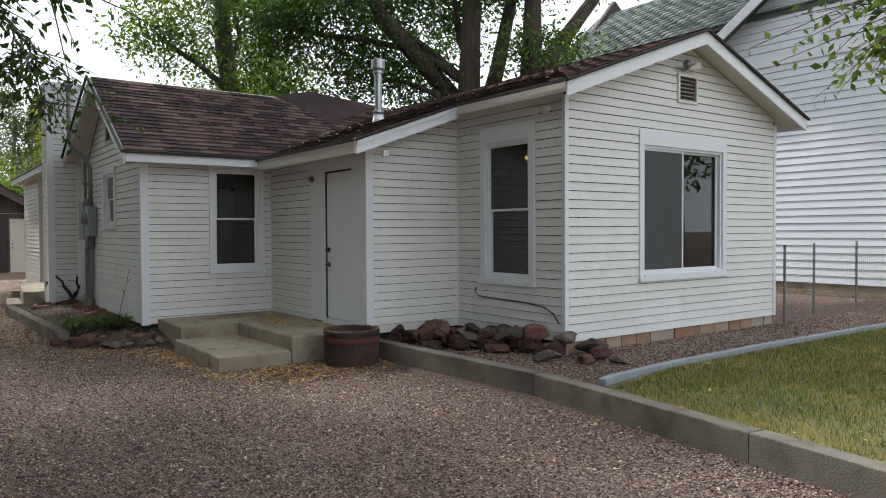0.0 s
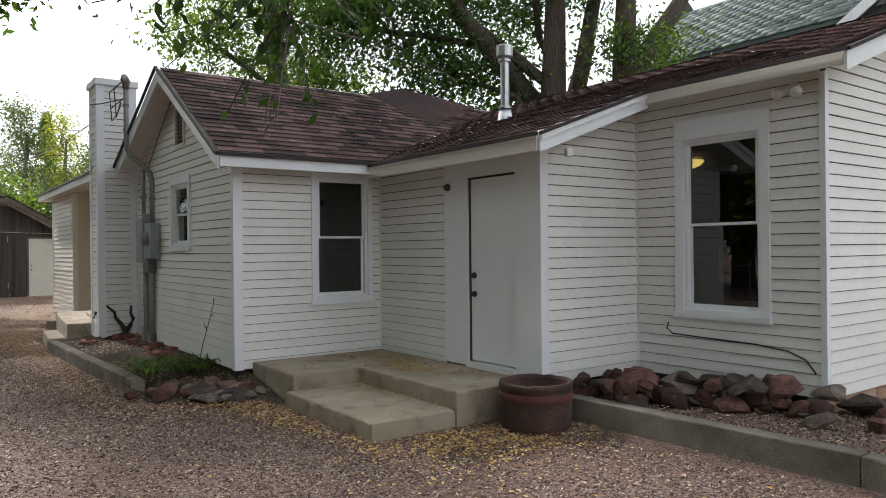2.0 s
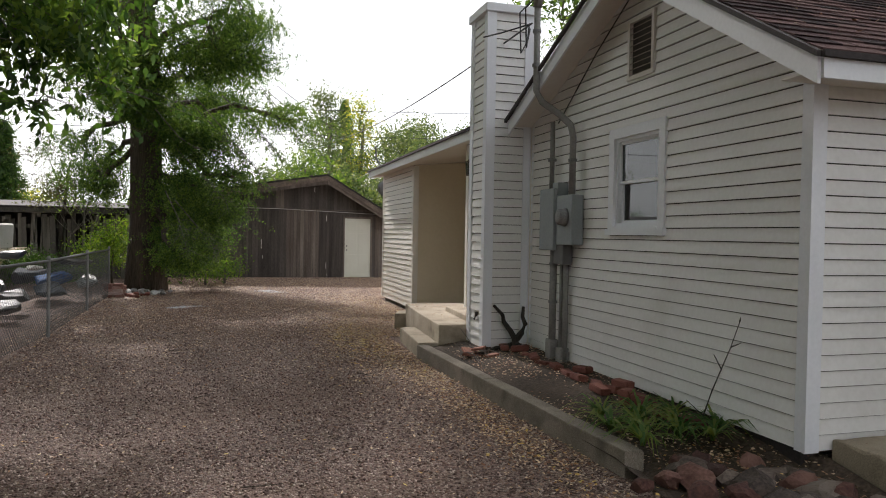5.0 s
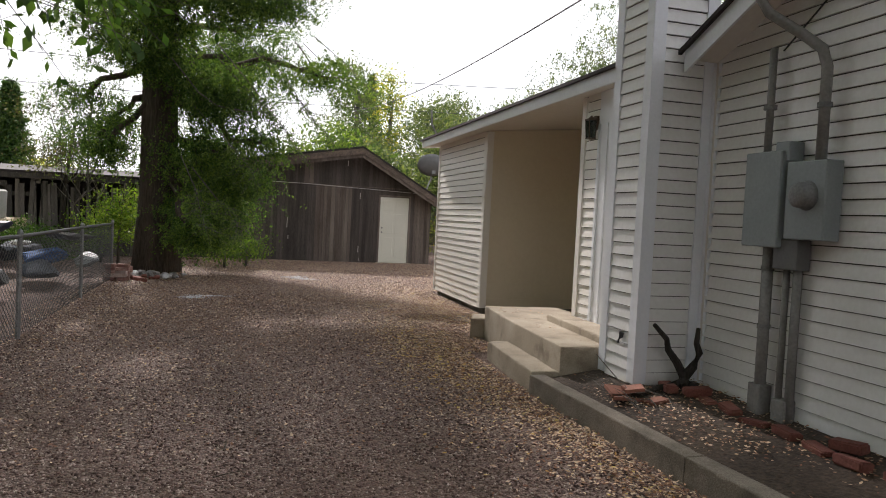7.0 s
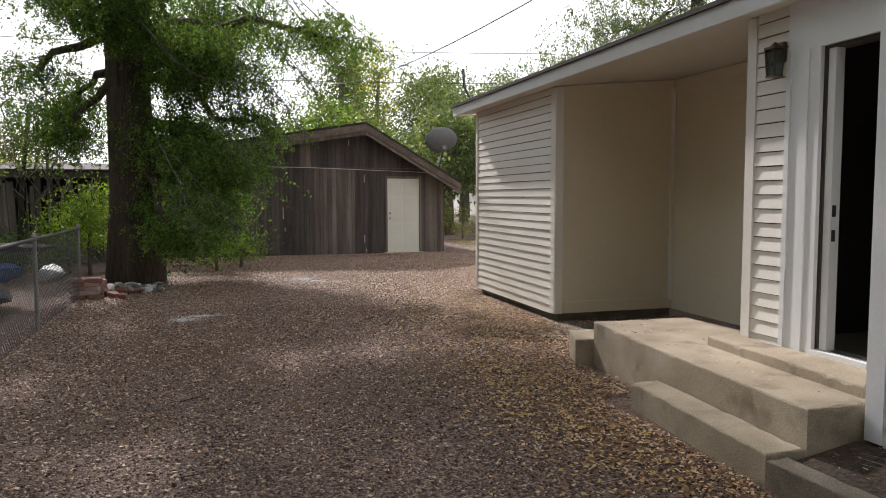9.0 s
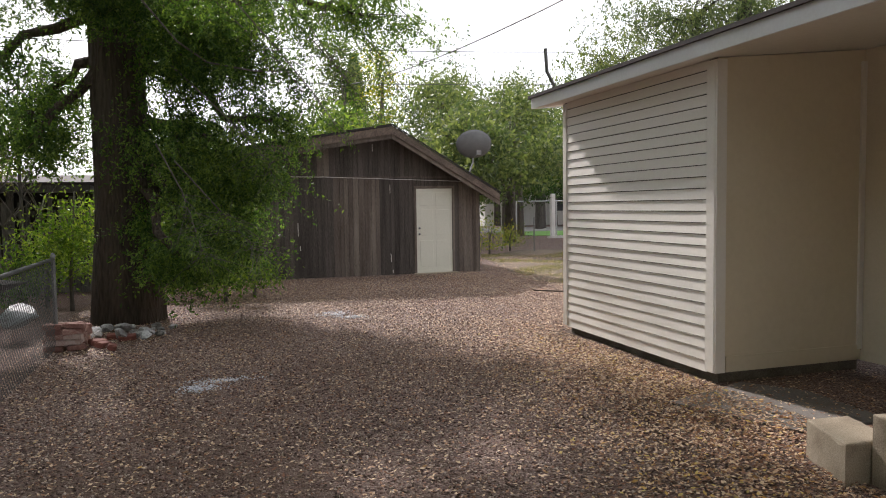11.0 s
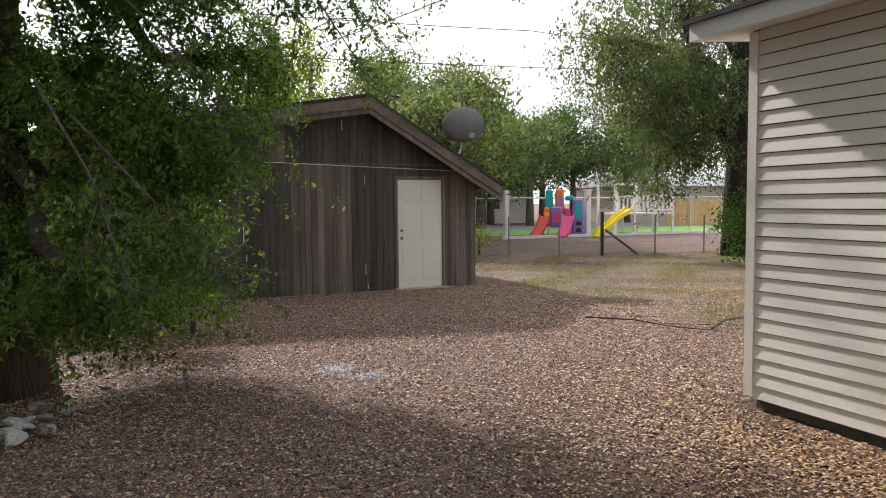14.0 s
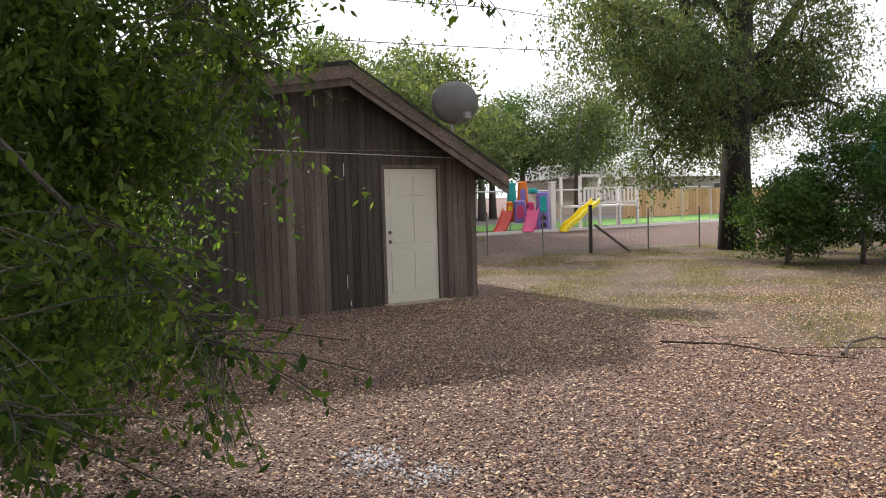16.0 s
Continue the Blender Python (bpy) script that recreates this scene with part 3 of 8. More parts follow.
def louvre_vent(side, ua, ub, z0, z1, n):
    v = new("gable_vent")
    v.parent = house
    bm = bmesh.new()
    side.slab(bm, ua, ub, z0, z1, -0.06, -0.05)
    part("backing", bm, VENTD, v)
    bm = bmesh.new()
    for q in ((ua, ua + 0.035, z0, z1), (ub - 0.035, ub, z0, z1), (ua + 0.035, ub - 0.035, z0, z0 + 0.035), (ua + 0.035, ub - 0.035, z1 - 0.035, z1)):
        side.slab(bm, *q, -0.05, 0.035)
    part("frame", bm, SOFFIT, v)
    step = (z1 - z0 - 0.07) / n
    for i in range(n):
        z = z0 + 0.035 + i * step
        bm = bmesh.new()
        prism(bm, [side.p(ua + 0.035, z, 0.026), side.p(ub - 0.035, z, 0.026), side.p(ub - 0.035, z + step * 0.6, -0.03), side.p(ua + 0.035, z + step * 0.6, -0.03)], (0, 0, 0.007))
        part("slat", bm, RAKE_SLAT, v)


louvre_vent(a_s, 1.93, 2.33, 3.04, 3.40, 6)
louvre_vent(c_w, 2.11, 2.52, 2.87, 3.40, 9)


def shingles(parent, eave, along, up, length, run, keep, near, n_parts=300, mat=SHINGLE, field=SHINGLE_I, exposure=0.125, tab=0.25):
    """Courses of overlapping tabs on a slope; the ones nearest to a spot of the plan are objects of their own."""
    U, V = Vector(along).normalized(), Vector(up).normalized()
    N = U.cross(V)
    N = N if N.z > 0 else -N
    w, l = tab - 0.006, exposure + 0.03
    base = np.array([(0, 0, 0.004), (w, 0, 0.004), (w, l, 0.001), (0, l, 0.001), (0, 0, 0.016), (w, 0, 0.016), (w, l, 0.004), (0, l, 0.004)])
    quads = np.array([(4, 5, 6, 7), (0, 1, 5, 4), (1, 2, 6, 5), (3, 0, 4, 7)])
    spots = []
    for j in range(int(run / exposure)):
        shift = (j % 2) * tab / 2 + random.uniform(-0.02, 0.02)
        for i in range(-1, int(length / tab) + 1):
            a = i * tab + shift
            if a < -0.01 or a + w > length + 0.02:
                a = min(max(a, 0), length - w)
            c = Vector(eave) + U * a + V * (j * exposure)
            m = c + U * w / 2 + V * exposure / 2
            if keep(m.x, m.y):
                spots.append(((m.x - near[0]) ** 2 + (m.y - near[1]) ** 2, a, j * exposure, random.uniform(-0.002, 0.002)))
    spots.sort()
    me = bpy.data.meshes.new("shingle")
    me.from_pydata([tuple(v) for v in base], [], [tuple(int(k) for k in q) for q in quads])
    me.materials.append(mat)
    rot = Matrix((U, V, N)).transposed().to_4x4()
    for _, a, b, t in spots[:n_parts]:
        ob = new("shingle", me)
        ob.parent = parent
        ob.matrix_local = Matrix.Translation(Vector(eave) + U * a + V * b + N * (t + 0.002)) @ rot
    rest = spots[n_parts:]
    if rest:
        R = np.array(rot.to_3x3())
        vs, fs = [], []
        for k, (_, a, b, t) in enumerate(rest):
            loc = base + np.array([a, b, t + 0.002])
            vs.append(loc @ R.T + np.array(eave))
            fs.append(quads + 8 * k)
        soup("shingle_field", np.concatenate(vs), np.concatenate(fs), field, parent, "stuff")


def deck(parent, corners, thick=0.09, mat=SOFFIT, name="deck"):
    bm = bmesh.new()
    prism(bm, corners, (0, 0, -thick))
    return part(name, bm, mat, parent)


def board_between(parent, a, b, depth, thick, mat, name="fascia", drop=0.0):
    """An upright board whose top edge runs from a to b."""
    a, b = Vector(a), Vector(b)
    side = (b - a).cross(Vector((0, 0, 1))).normalized() * thick
    bm = bmesh.new()
    q = [a - Vector((0, 0, drop)), b - Vector((0, 0, drop)), b - Vector((0, 0, depth + drop)), a - Vector((0, 0, depth + drop))]
    prism(bm, q, side)
    return part(name, bm, mat, parent)


ZA = lambda x: RZ - SL * abs(RX - x)
roof_a = new("roof")
roof_a.parent = house
tagged(roof_a, "brown shingle roof sloping low over the entry")
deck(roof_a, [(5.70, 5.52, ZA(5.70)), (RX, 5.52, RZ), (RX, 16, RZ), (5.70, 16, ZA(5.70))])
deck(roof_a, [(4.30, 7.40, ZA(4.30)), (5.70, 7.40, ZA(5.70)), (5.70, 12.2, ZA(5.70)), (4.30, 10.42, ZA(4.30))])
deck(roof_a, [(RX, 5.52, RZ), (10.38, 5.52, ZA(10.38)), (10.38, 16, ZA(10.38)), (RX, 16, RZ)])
k = math.hypot(1, SL)
ZC = lambda y: 3.86 - 0.60 * (12.4 - y) if y < 12.4 else 3.86 - 0.43 * (y - 12.4)
shingles(roof_a, (4.28, 5.5, ZA(4.28)), (0, 1, 0), (1, 0, SL), 10.4, (RX - 4.28) * k, lambda x, y: (x > 5.68 or y > 7.42) and not (y > 10.4 and ZC(y) > ZA(x) + 0.03 and y < 12.5), (4.8, 8.0))
shingles(roof_a, (10.40, 16, ZA(10.40)), (0, -1, 0), (-1, 0, SL), 10.5, (10.40 - RX) * k, lambda x, y: True, (8, 5), n_parts=40)
board_between(roof_a, (5.66, 5.50, ZA(5.66)), (RX, 5.50, RZ), 0.15, 0.022, TRIM, drop=0.02)
board_between(roof_a, (RX, 5.50, RZ), (10.40, 5.50, ZA(10.40)), 0.15, 0.022, TRIM, drop=0.02)
board_between(roof_a, (4.28, 7.38, ZA(4.28)), (5.72, 7.38, ZA(5.72)), 0.15, 0.022, TRIM, drop=0.02)
board_between(roof_a, (5.70, 7.42, ZA(5.70)), (5.70, 5.52, ZA(5.70)), 0.10, 0.02, SOFFIT, drop=0.03)
board_between(roof_a, (4.29, 10.40, ZA(4.29)), (4.29, 7.4, ZA(4.29)), 0.13, 0.02, SOFFIT, drop=0.03)
board_between(roof_a, (10.39, 5.5, ZA(10.39)), (10.39, 16, ZA(10.39)), 0.13, 0.02, TRIM, drop=0.03)
for a, b in (((5.64, 5.47, ZA(5.64)), (RX, 5.47, RZ)), ((RX, 5.47, RZ), (10.43, 5.47, ZA(10.43))), ((4.26, 7.35, ZA(4.26)), (5.66, 7.35, ZA(5.66))),
             ((5.66, 7.38, ZA(5.66)), (5.66, 5.47, ZA(5.66))), ((4.26, 10.42, ZA(4.26)), (4.26, 7.36, ZA(4.26)))):
    board_between(roof_a, a, b, 0.03, 0.03, FELT, "drip_edge", drop=-0.008)
# block under the end of the low rake
boxpart("rake_block", (4.66, 4.74, 7.405, 7.46, 2.33, 2.41), TRIM, roof_a, bevel=0.01)
board_between(roof_a, (4.28, 7.355, ZA(4.28)), (5.68, 7.355, ZA(5.68)), 0.05, 0.022, TRIM, "rake_moulding", drop=0.02)

roof_c = new("roof")
roof_c.parent = house
tagged(roof_c, "brown shingle gable roof of the wing")
deck(roof_c, [(2.52, 10.22, ZC(10.22)), (9.0, 10.22, ZC(10.22)), (9.0, 12.4, 3.86), (2.52, 12.4, 3.86)])
deck(roof_c, [(2.52, 12.4, 3.86), (9.0, 12.4, 3.86), (9.0, 14.75, ZC(14.75)), (2.52, 14.75, ZC(14.75))])
kc = math.hypot(1, 0.6)
shingles(roof_c, (9.0, 10.2, ZC(10.2)), (-1, 0, 0), (0, 1, 0.6), 6.5, 2.2 * kc, lambda x, y: ZC(y) > ZA(x) - 0.05, (3, 10))
shingles(roof_c, (2.5, 14.77, ZC(14.77)), (1, 0, 0), (0, -1, 0.43), 6.5, 2.37 * math.hypot(1, 0.43), lambda x, y: True, (3, 14), n_parts=40)
board_between(roof_c, (2.50, 12.4, 3.86), (2.50, 10.2, ZC(10.2)), 0.16, 0.022, TRIM, drop=0.02)
board_between(roof_c, (2.50, 14.77, ZC(14.77)), (2.50, 12.4, 3.86), 0.16, 0.022, TRIM, drop=0.02)
board_between(roof_c, (2.5, 10.2, ZC(10.2)), (4.32, 10.2, ZC(10.2)), 0.12, 0.022, TRIM, drop=0.03)
for a, b in (((2.47, 12.4, 3.86), (2.47, 10.17, ZC(10.17))), ((2.47, 14.8, ZC(14.8)), (2.47, 12.4, 3.86)), ((2.47, 10.17, ZC(10.17)), (4.3, 10.17, ZC(10.17)))):
    board_between(roof_c, a, b, 0.035, 0.03, FELT, "drip_edge", drop=-0.01)
bm = bmesh.new()
q = [bm.verts.new(c) for c in ((5.5, 12.38, 3.865), (6.15, 12.4, 4.03), (8.0, 12.5, 3.89), (6.15, 11.3, 3.19), (6.15, 13.6, 3.32))]
for f in ((0, 3, 1), (1, 3, 2), (0, 1, 4), (1, 2, 4)):
    bm.faces.new([q[i] for i in f])
part("roof_hump", bm, SHINGLE_I, roof_c)
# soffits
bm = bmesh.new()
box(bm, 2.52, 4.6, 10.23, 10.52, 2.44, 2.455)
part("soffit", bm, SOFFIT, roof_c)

roof_d = new("roof")
roof_d.parent = house
tagged(roof_d, "low-pitched lean-to roof with white fascia")
ZD = lambda x: 2.93 + 0.095 * (x - 2.49)
deck(roof_d, [(2.51, 14.9, ZD(2.51)), (7.5, 14.9, ZD(7.5)), (7.5, 23.46, ZD(7.5)), (2.51, 23.46, ZD(2.51))], 0.14, SOFFIT)
board_between(roof_d, (2.51, 23.48, ZD(2.51)), (2.51, 14.92, ZD(2.51)), 0.15, 0.022, TRIM)
board_between(roof_d, (7.5, 23.46, ZD(7.5)), (2.49, 23.46, ZD(2.49)), 0.15, 0.022, TRIM)
board_between(roof_d, (2.485, 23.51, ZD(2.5)), (2.485, 14.92, ZD(2.5)), 0.035, 0.03, FELT, "drip_edge", drop=-0.012)
board_between(roof_d, (7.5, 23.49, ZD(7.5)), (2.46, 23.49, ZD(2.46)), 0.035, 0.03, FELT, "drip_edge", drop=-0.012)
shingles(roof_d, (2.5, 23.5, ZD(2.5)), (0, -1, 0), (1, 0, 0.095), 8.5, 4.8, lambda x, y: True, (2.5, 18), n_parts=0)

# chimney
chimney = new("chimney")
chimney.parent = house
tagged(chimney, "tall narrow siding-clad chimney chase with metal cap")
for s in (Side((2.24, 14.82), (2.77, 14.82), 0.22, 4.08), Side((2.24, 15.36), (2.24, 14.82), 0.22, 4.08), Side((2.71, 15.36), (2.24, 15.36), 0.22, 4.08), Side((2.77, 14.82), (2.77, 15.36), 3.05, 4.08)):
    s.core(chimney, LAPSHADE, 0.05)
    s.boards(chimney, SIDING, a=0.09, b=s.len - 0.085)
    bm = bmesh.new()
    strip(bm, s, -0.022, 0.11, s.foot, 4.08, 0.022), strip(bm, s, s.len - 0.085, 0.085, s.foot, 4.08, 0.022)
    part("corner_board", bm, TRIM, chimney)
bm = bmesh.new()
box(bm, 2.19, 2.82, 14.77, 15.41, 4.06, 4.16)
part("cap", bm, TRIM, chimney, bevel=0.008)

# flue pipe
flue = thing("flue_pipe", "shiny galvanised flue pipe with rain cap on the shingle roof", "vent pipe", (6.08, 9.86, 3.1))
bm = bmesh.new()
tube(bm, [(0, 0, 0), (0, 0, 0.05), (0, 0, 0.22)], [0.13, 0.10, 0.068], 16)
part("flashing", bm, STEEL, flue, smooth=True)
bm = bmesh.new()
tube(bm, [(0, 0, 0.1), (0, 0, 0.86)], 0.057, 16)
part("pipe", bm, STEEL, flue)
bm = bmesh.new()
tube(bm, [(0, 0, 0.19), (0, 0, 0.22), (0, 0, 0.235)], [0.088, 0.088, 0.062], 16)
part("storm_collar", bm, STEEL, flue)
bm = bmesh.new()
tube(bm, [(0, 0, 0.84), (0, 0, 0.86), (0, 0, 0.99), (0, 0, 1.0)], [0.085, 0.105, 0.105, 0.09], 16), tube(bm, [(0, 0, 0.79), (0, 0, 0.815)], 0.085, 16)
part("cap", bm, STEEL, flue)

# entry door
door = new("entry_door")
door.parent = house
tagged(door, "closed plain white entry door with black knob and deadbolt")
bm = bmesh.new()
b_w.slab(bm, 1.785, 2.475, 0.37, 2.225, -0.05, -0.012)
part("leaf", bm, DOORW, door)
bm = bmesh.new()
b_w.slab(bm, 1.36, 1.765, 0.31, 2.49, 0.004, 0.022)
part("casing", bm, DOORW, door)
bm = bmesh.new()
b_w.slab(bm, 2.495, 2.80, 0.31, 2.49, 0.004, 0.022)
part("casing", bm, DOORW, door)
bm = bmesh.new()
b_w.slab(bm, 1.765, 2.495, 2.245, 2.49, 0.004, 0.022)
part("casing", bm, DOORW, door)
bm = bmesh.new()
b_w.slab(bm, 1.765, 2.495, 0.30, 0.355, -0.1, 0.06)
part("threshold", bm, DOORW, door)
for z, nm, r in ((1.05, "knob", 0.028), (1.24, "deadbolt", 0.026)):
    bm = bmesh.new()
    tube(bm, [b_w.p(1.84, z, -0.012), b_w.p(1.84, z, 0.0)], 0.032, 14)
    tube(bm, [b_w.p(1.84, z, 0.0), b_w.p(1.84, z, 0.02), b_w.p(1.84, z, 0.03), b_w.p(1.84, z, 0.045)], [0.012, r * 0.6, r, r * 0.5] if nm == "knob" else [r, r, r * 0.8, 0.008], 14)
    part(nm, bm, BLACK, door, smooth=True)

# back door, open inwards
bdoor = new("back_door")
bdoor.parent = house
tagged(bdoor, "open white back door with black latch and dark interior")
bm = bmesh.new()
d_w.slab(bm, 0.40, 0.70, 0.45, 2.81, 0.004, 0.022), d_w.slab(bm, 1.14, 1.36, 0.45, 2.81, 0.004, 0.022), d_w.slab(bm, 0.70, 1.14, 2.48, 2.81, 0.004, 0.022)
part("casing", bm, DOORW, bdoor)
bm = bmesh.new()
for a, b in ((0.40, 0.44), (0.55, 0.60), (0.665, 0.70), (1.14, 1.175), (1.25, 1.29)):
    d_w.slab(bm, a, b, 0.45, 2.48, 0.022, 0.034)
d_w.slab(bm, 0.64, 1.20, 2.48, 2.52, 0.022, 0.034)
part("casing_moulding", bm, DOORW, bdoor)
bm = bmesh.new()
for k in range(4):
    d_w.slab(bm, 0.71, 1.13, 0.501, 0.506, -0.10 + 0.03 * k, -0.085 + 0.03 * k)
part("ribbed_threshold", bm, STEEL, bdoor)
bm = bmesh.new()
d_w.slab(bm, 0.70, 1.14, 0.44, 0.50, -0.12, 0.04)
part("threshold", bm, DOORW, bdoor)
bm = bmesh.new()
box(bm, 2.86, 3.55, 15.52, 15.56, 0.52, 2.44)
part("leaf", bm, DOORW, bdoor)
boxpart("jamb", (2.73, 2.80, 16.17, 16.228, 0.50, 2.48), DOORW, bdoor)
for z in (1.38, 1.22):
    bm = bmesh.new()
    box(bm, 2.74, 2.765, 16.163, 16.17, z, z + 0.075)
    part("latch_plate", bm, BLACK, bdoor)
bm = bmesh.new()
box(bm, 2.85, 4.3, 15.4, 15.45, 0.4, 2.7), box(bm, 4.25, 4.3, 15.45, 16.8, 0.4, 2.7), box(bm, 2.85, 4.25, 15.45, 16.8, 0.40, 0.46)
part("passage", bm, PASSAGE, house)

# ---- concrete ----
def rough_slab(bm, outline, foot, z, chip=0.012, step=0.07):
    """A cast slab whose upper edges are worn and chipped."""
    rng = random.Random(round(outline[0][0] * 911 + outline[0][1] * 37))
    area = sum(a[0] * b[1] - b[0] * a[1] for a, b in zip(outline, outline[1:] + outline[:1]))
    ring = []
    for k, a in enumerate(outline):
        b = outline[(k + 1) % len(outline)]
        d = Vector((b[0] - a[0], b[1] - a[1]))
        L = d.length
        d /= L
        n = Vector((-d.y, d.x)) * (1 if area > 0 else -1)
        c = outline[k - 1]
        e = Vector((a[0] - c[0], a[1] - c[1])).normalized()
        m = Vector((-e.y, e.x)) * (1 if area > 0 else -1)
        count = max(1, int(L / step))
        for i in range(count):
            inward = n if i else n + m
            ring.append((Vector(a) + d * (L * i / count), inward))
    rows = [[], [], [], []]
    for p, n in ring:
        bite = chip * rng.uniform(0.5, 1.1) + (chip * rng.uniform(0.6, 1.8) if rng.random() < 0.14 else 0)
        wob = noise.noise(Vector((p.x * 3, p.y * 3, z))) * 0.004
        rows[0].append(bm.verts.new((p.x, p.y, foot)))
        rows[1].append(bm.verts.new((*(p + n * wob), z - bite)))
        rows[2].append(bm.verts.new((*(p + n * (wob + bite * 0.35)), z - bite * 0.3)))
        rows[3].append(bm.verts.new((*(p + n * bite), z + noise.noise(Vector((p.x * 2, p.y * 2, 5))) * 0.003)))
    m = len(ring)
    for lo, hi in zip(rows, rows[1:]):
        for i in range(m):
            bm.faces.new((lo[i], lo[(i + 1) % m], hi[(i + 1) % m], hi[i]))
    bm.faces.new(rows[0][::-1]), bm.faces.new(rows[3])


def block(name, label, outline, z, category="step", mat=None, top=None):
    bm = bmesh.new()
    rough_slab(bm, outline, -0.03, z, 0.014 if z > 0.05 else 0.004)
    return tagged(new(name, finish(bm, name, mat or CONCRETE)), label, category)


block("porch_slab", "worn L-shaped concrete porch slab beside the entry door", [(2.95, 9.45), (3.68, 9.45), (3.68, 7.78), (4.585, 7.78), (4.585, 10.50), (2.95, 10.50)], 0.30, "porch")
block("concrete_step", "low concrete step in front of the entry porch", [(2.86, 7.80), (3.675, 7.80), (3.675, 9.44), (2.86, 9.44)], 0.15)
block("back_porch_slab", "rough concrete stoop under the back door", [(1.88, 15.42), (2.70, 15.42), (2.70, 16.98), (3.1, 16.98), (3.05, 18.1), (2.12, 18.15), (2.0, 17.0)], 0.40, "porch")
block("door_plinth", "raised concrete sill strip under the back door", [(2.33, 15.5), (2.69, 15.5), (2.69, 16.97), (2.43, 16.97)], 0.47, "step")
block("concrete_step", "narrow lower concrete step along the back stoop", [(1.62, 15.42), (1.875, 15.42), (1.96, 16.9), (1.74, 16.9)], 0.19)
block("broken_block", "broken concrete lump at the end of the back stoop", [(1.95, 18.17), (2.3, 18.16), (2.42, 18.6), (2.12, 18.62)], 0.24)
block("stepping_slab", "flat grey slab sunk in the gravel by the recess", [(2.04, 19.95), (2.45, 19.0), (3.25, 19.0), (3.3, 19.85), (3.0, 20.28), (2.55, 20.12)], 0.016, "paving", material("sunken_grey_slab", [(0.09, 0.08, 0.072), (0.15, 0.135, 0.12), (0.20, 0.18, 0.16)], 0.9, 2.0, 60, 0.5, stain=((0.10, 0.07, 0.05), 3.0, 0.5, 0.6)))


def kerb(name, label, pts, z, width, mat=CONCRETE, foot=-0.03, category="edging"):
    for a, b in zip(pts, pts[1:]):
        a, b = Vector((*a, 0)), Vector((*b, 0))
        d = (b - a).normalized()
        s = Vector((d.y, -d.x, 0)) * width
        a2, b2 = a + d * 0.004, b - d * 0.004
        bm = bmesh.new()
        rough_slab(bm, [tuple(p.xy) for p in (a2, b2, b2 + s, a2 + s)], foot, z, 0.009)
        tagged(new(name, finish(bm, name, mat)), label, category, name + "s")


kerb("bed_kerb", "grey concrete kerb edging the planting bed", [(1.60, 15.40), (1.69, 13.3), (1.80, 10.95)][::-1], 0.17, 0.14, material("bed_kerb_concrete", [(0.10, 0.085, 0.064), (0.21, 0.18, 0.14), (0.33, 0.29, 0.235)], 0.95, 2.5, 110, 0.4, stain=((0.06, 0.05, 0.035), 4.0, 0.5, 0.6)))
kerb("retaining_kerb", "long concrete retaining kerb beside the drive", [(4.60, 7.68), (4.73, 5.0), (4.50, 2.8), (4.38, 1.9), (4.2, 0.0), (4.1, -3)], 0.20, -0.15, KERB)

# ---- shed ----
shed = thing("shed", "dark brown vertical-board shed with low asymmetrical gable", "shed")
SPK, SZ = 2.53, 3.22
s_s = Side((-3.2, 31.48), (4.74, 31.48), -0.05, [(0, 2.3), (SPK + 3.2, SZ), (7.94, 1.92)])
s_e = Side((4.74, 31.48), (4.74, 38.0), -0.05, 1.92)
s_w = Side((-3.2, 38), (-3.2, 31.48), -0.05, 2.4)
s_s.holes += [(6.33, 7.30, -0.1, 2.05)]
for s in (s_s, s_e, s_w):
    # near-black core, so the board gaps get their shade from colour
    s.core(shed, FELT, 0.1)
for lo, hi in ((-0.04, 2.26), (2.275, 9)):
    u = 0.0
    while u < s_s.len - 0.02:
        w = min(random.choice((0.09, 0.105, 0.105, 0.13, 0.15)), s_s.len - u)
        if lo > 0:
            mat = WOODL if 4.02 < u < 4.3 else WOOD
        else:
            mat = WOODL if 4.3 < u < 5.5 or u > 7.28 else WOOD
        bm = bmesh.new()
        for a, b, z0, ta, tb in s_s.pieces(lo, hi, u + 0.0035, u + w - 0.0035):
            prism(bm, [s_s.p(a, z0, 0.002), s_s.p(b, z0, 0.002), s_s.p(b, tb, 0.002), s_s.p(a, ta, 0.002)], s_s.n * random.uniform(0.012, 0.018))
        if bm.faces:
            part("board", bm, mat, shed)
        else:
            bm.free()
        u += w
bm = bmesh.new()
for u, z0, z1 in ((3.62, 0.95, 1.45), (3.66, 0.62, 0.80), (5.78, 0.05, 0.16), (5.74, 0.3, 0.62), (5.74, 1.9, 2.2), (5.34, 2.86, 3.12)):
    s_s.slab(bm, u, u + 0.012, z0, z0 + (z1 - z0) * 0.6, 0.0185, 0.0205)
part("pale_drip_stain", bm, SOFFIT, shed, "pale streaks of old paint")
bm = bmesh.new()
s_s.slab(bm, 0, 7.94, 2.258, 2.277, 0.002, 0.03)
part("batten", bm, WOODL, shed)
for s in (s_e,):
    u = 0.0
    bm = bmesh.new()
    while u < s.len:
        s.slab(bm, u + 0.004, u + 0.141, 0, 1.9, 0.002, 0.018)
        u += 0.145
    part("side_boards", bm, WOOD, shed, kind="stuff")
zs = lambda x: 3.42 - (0.165 * (SPK - x) if x < SPK else 0.59 * (x - SPK))
deck(shed, [(-3.6, 31.12, zs(-3.6)), (SPK, 31.12, zs(SPK)), (SPK, 38.3, zs(SPK)), (-3.6, 38.3, zs(-3.6))], 0.05, FELT, "roof")
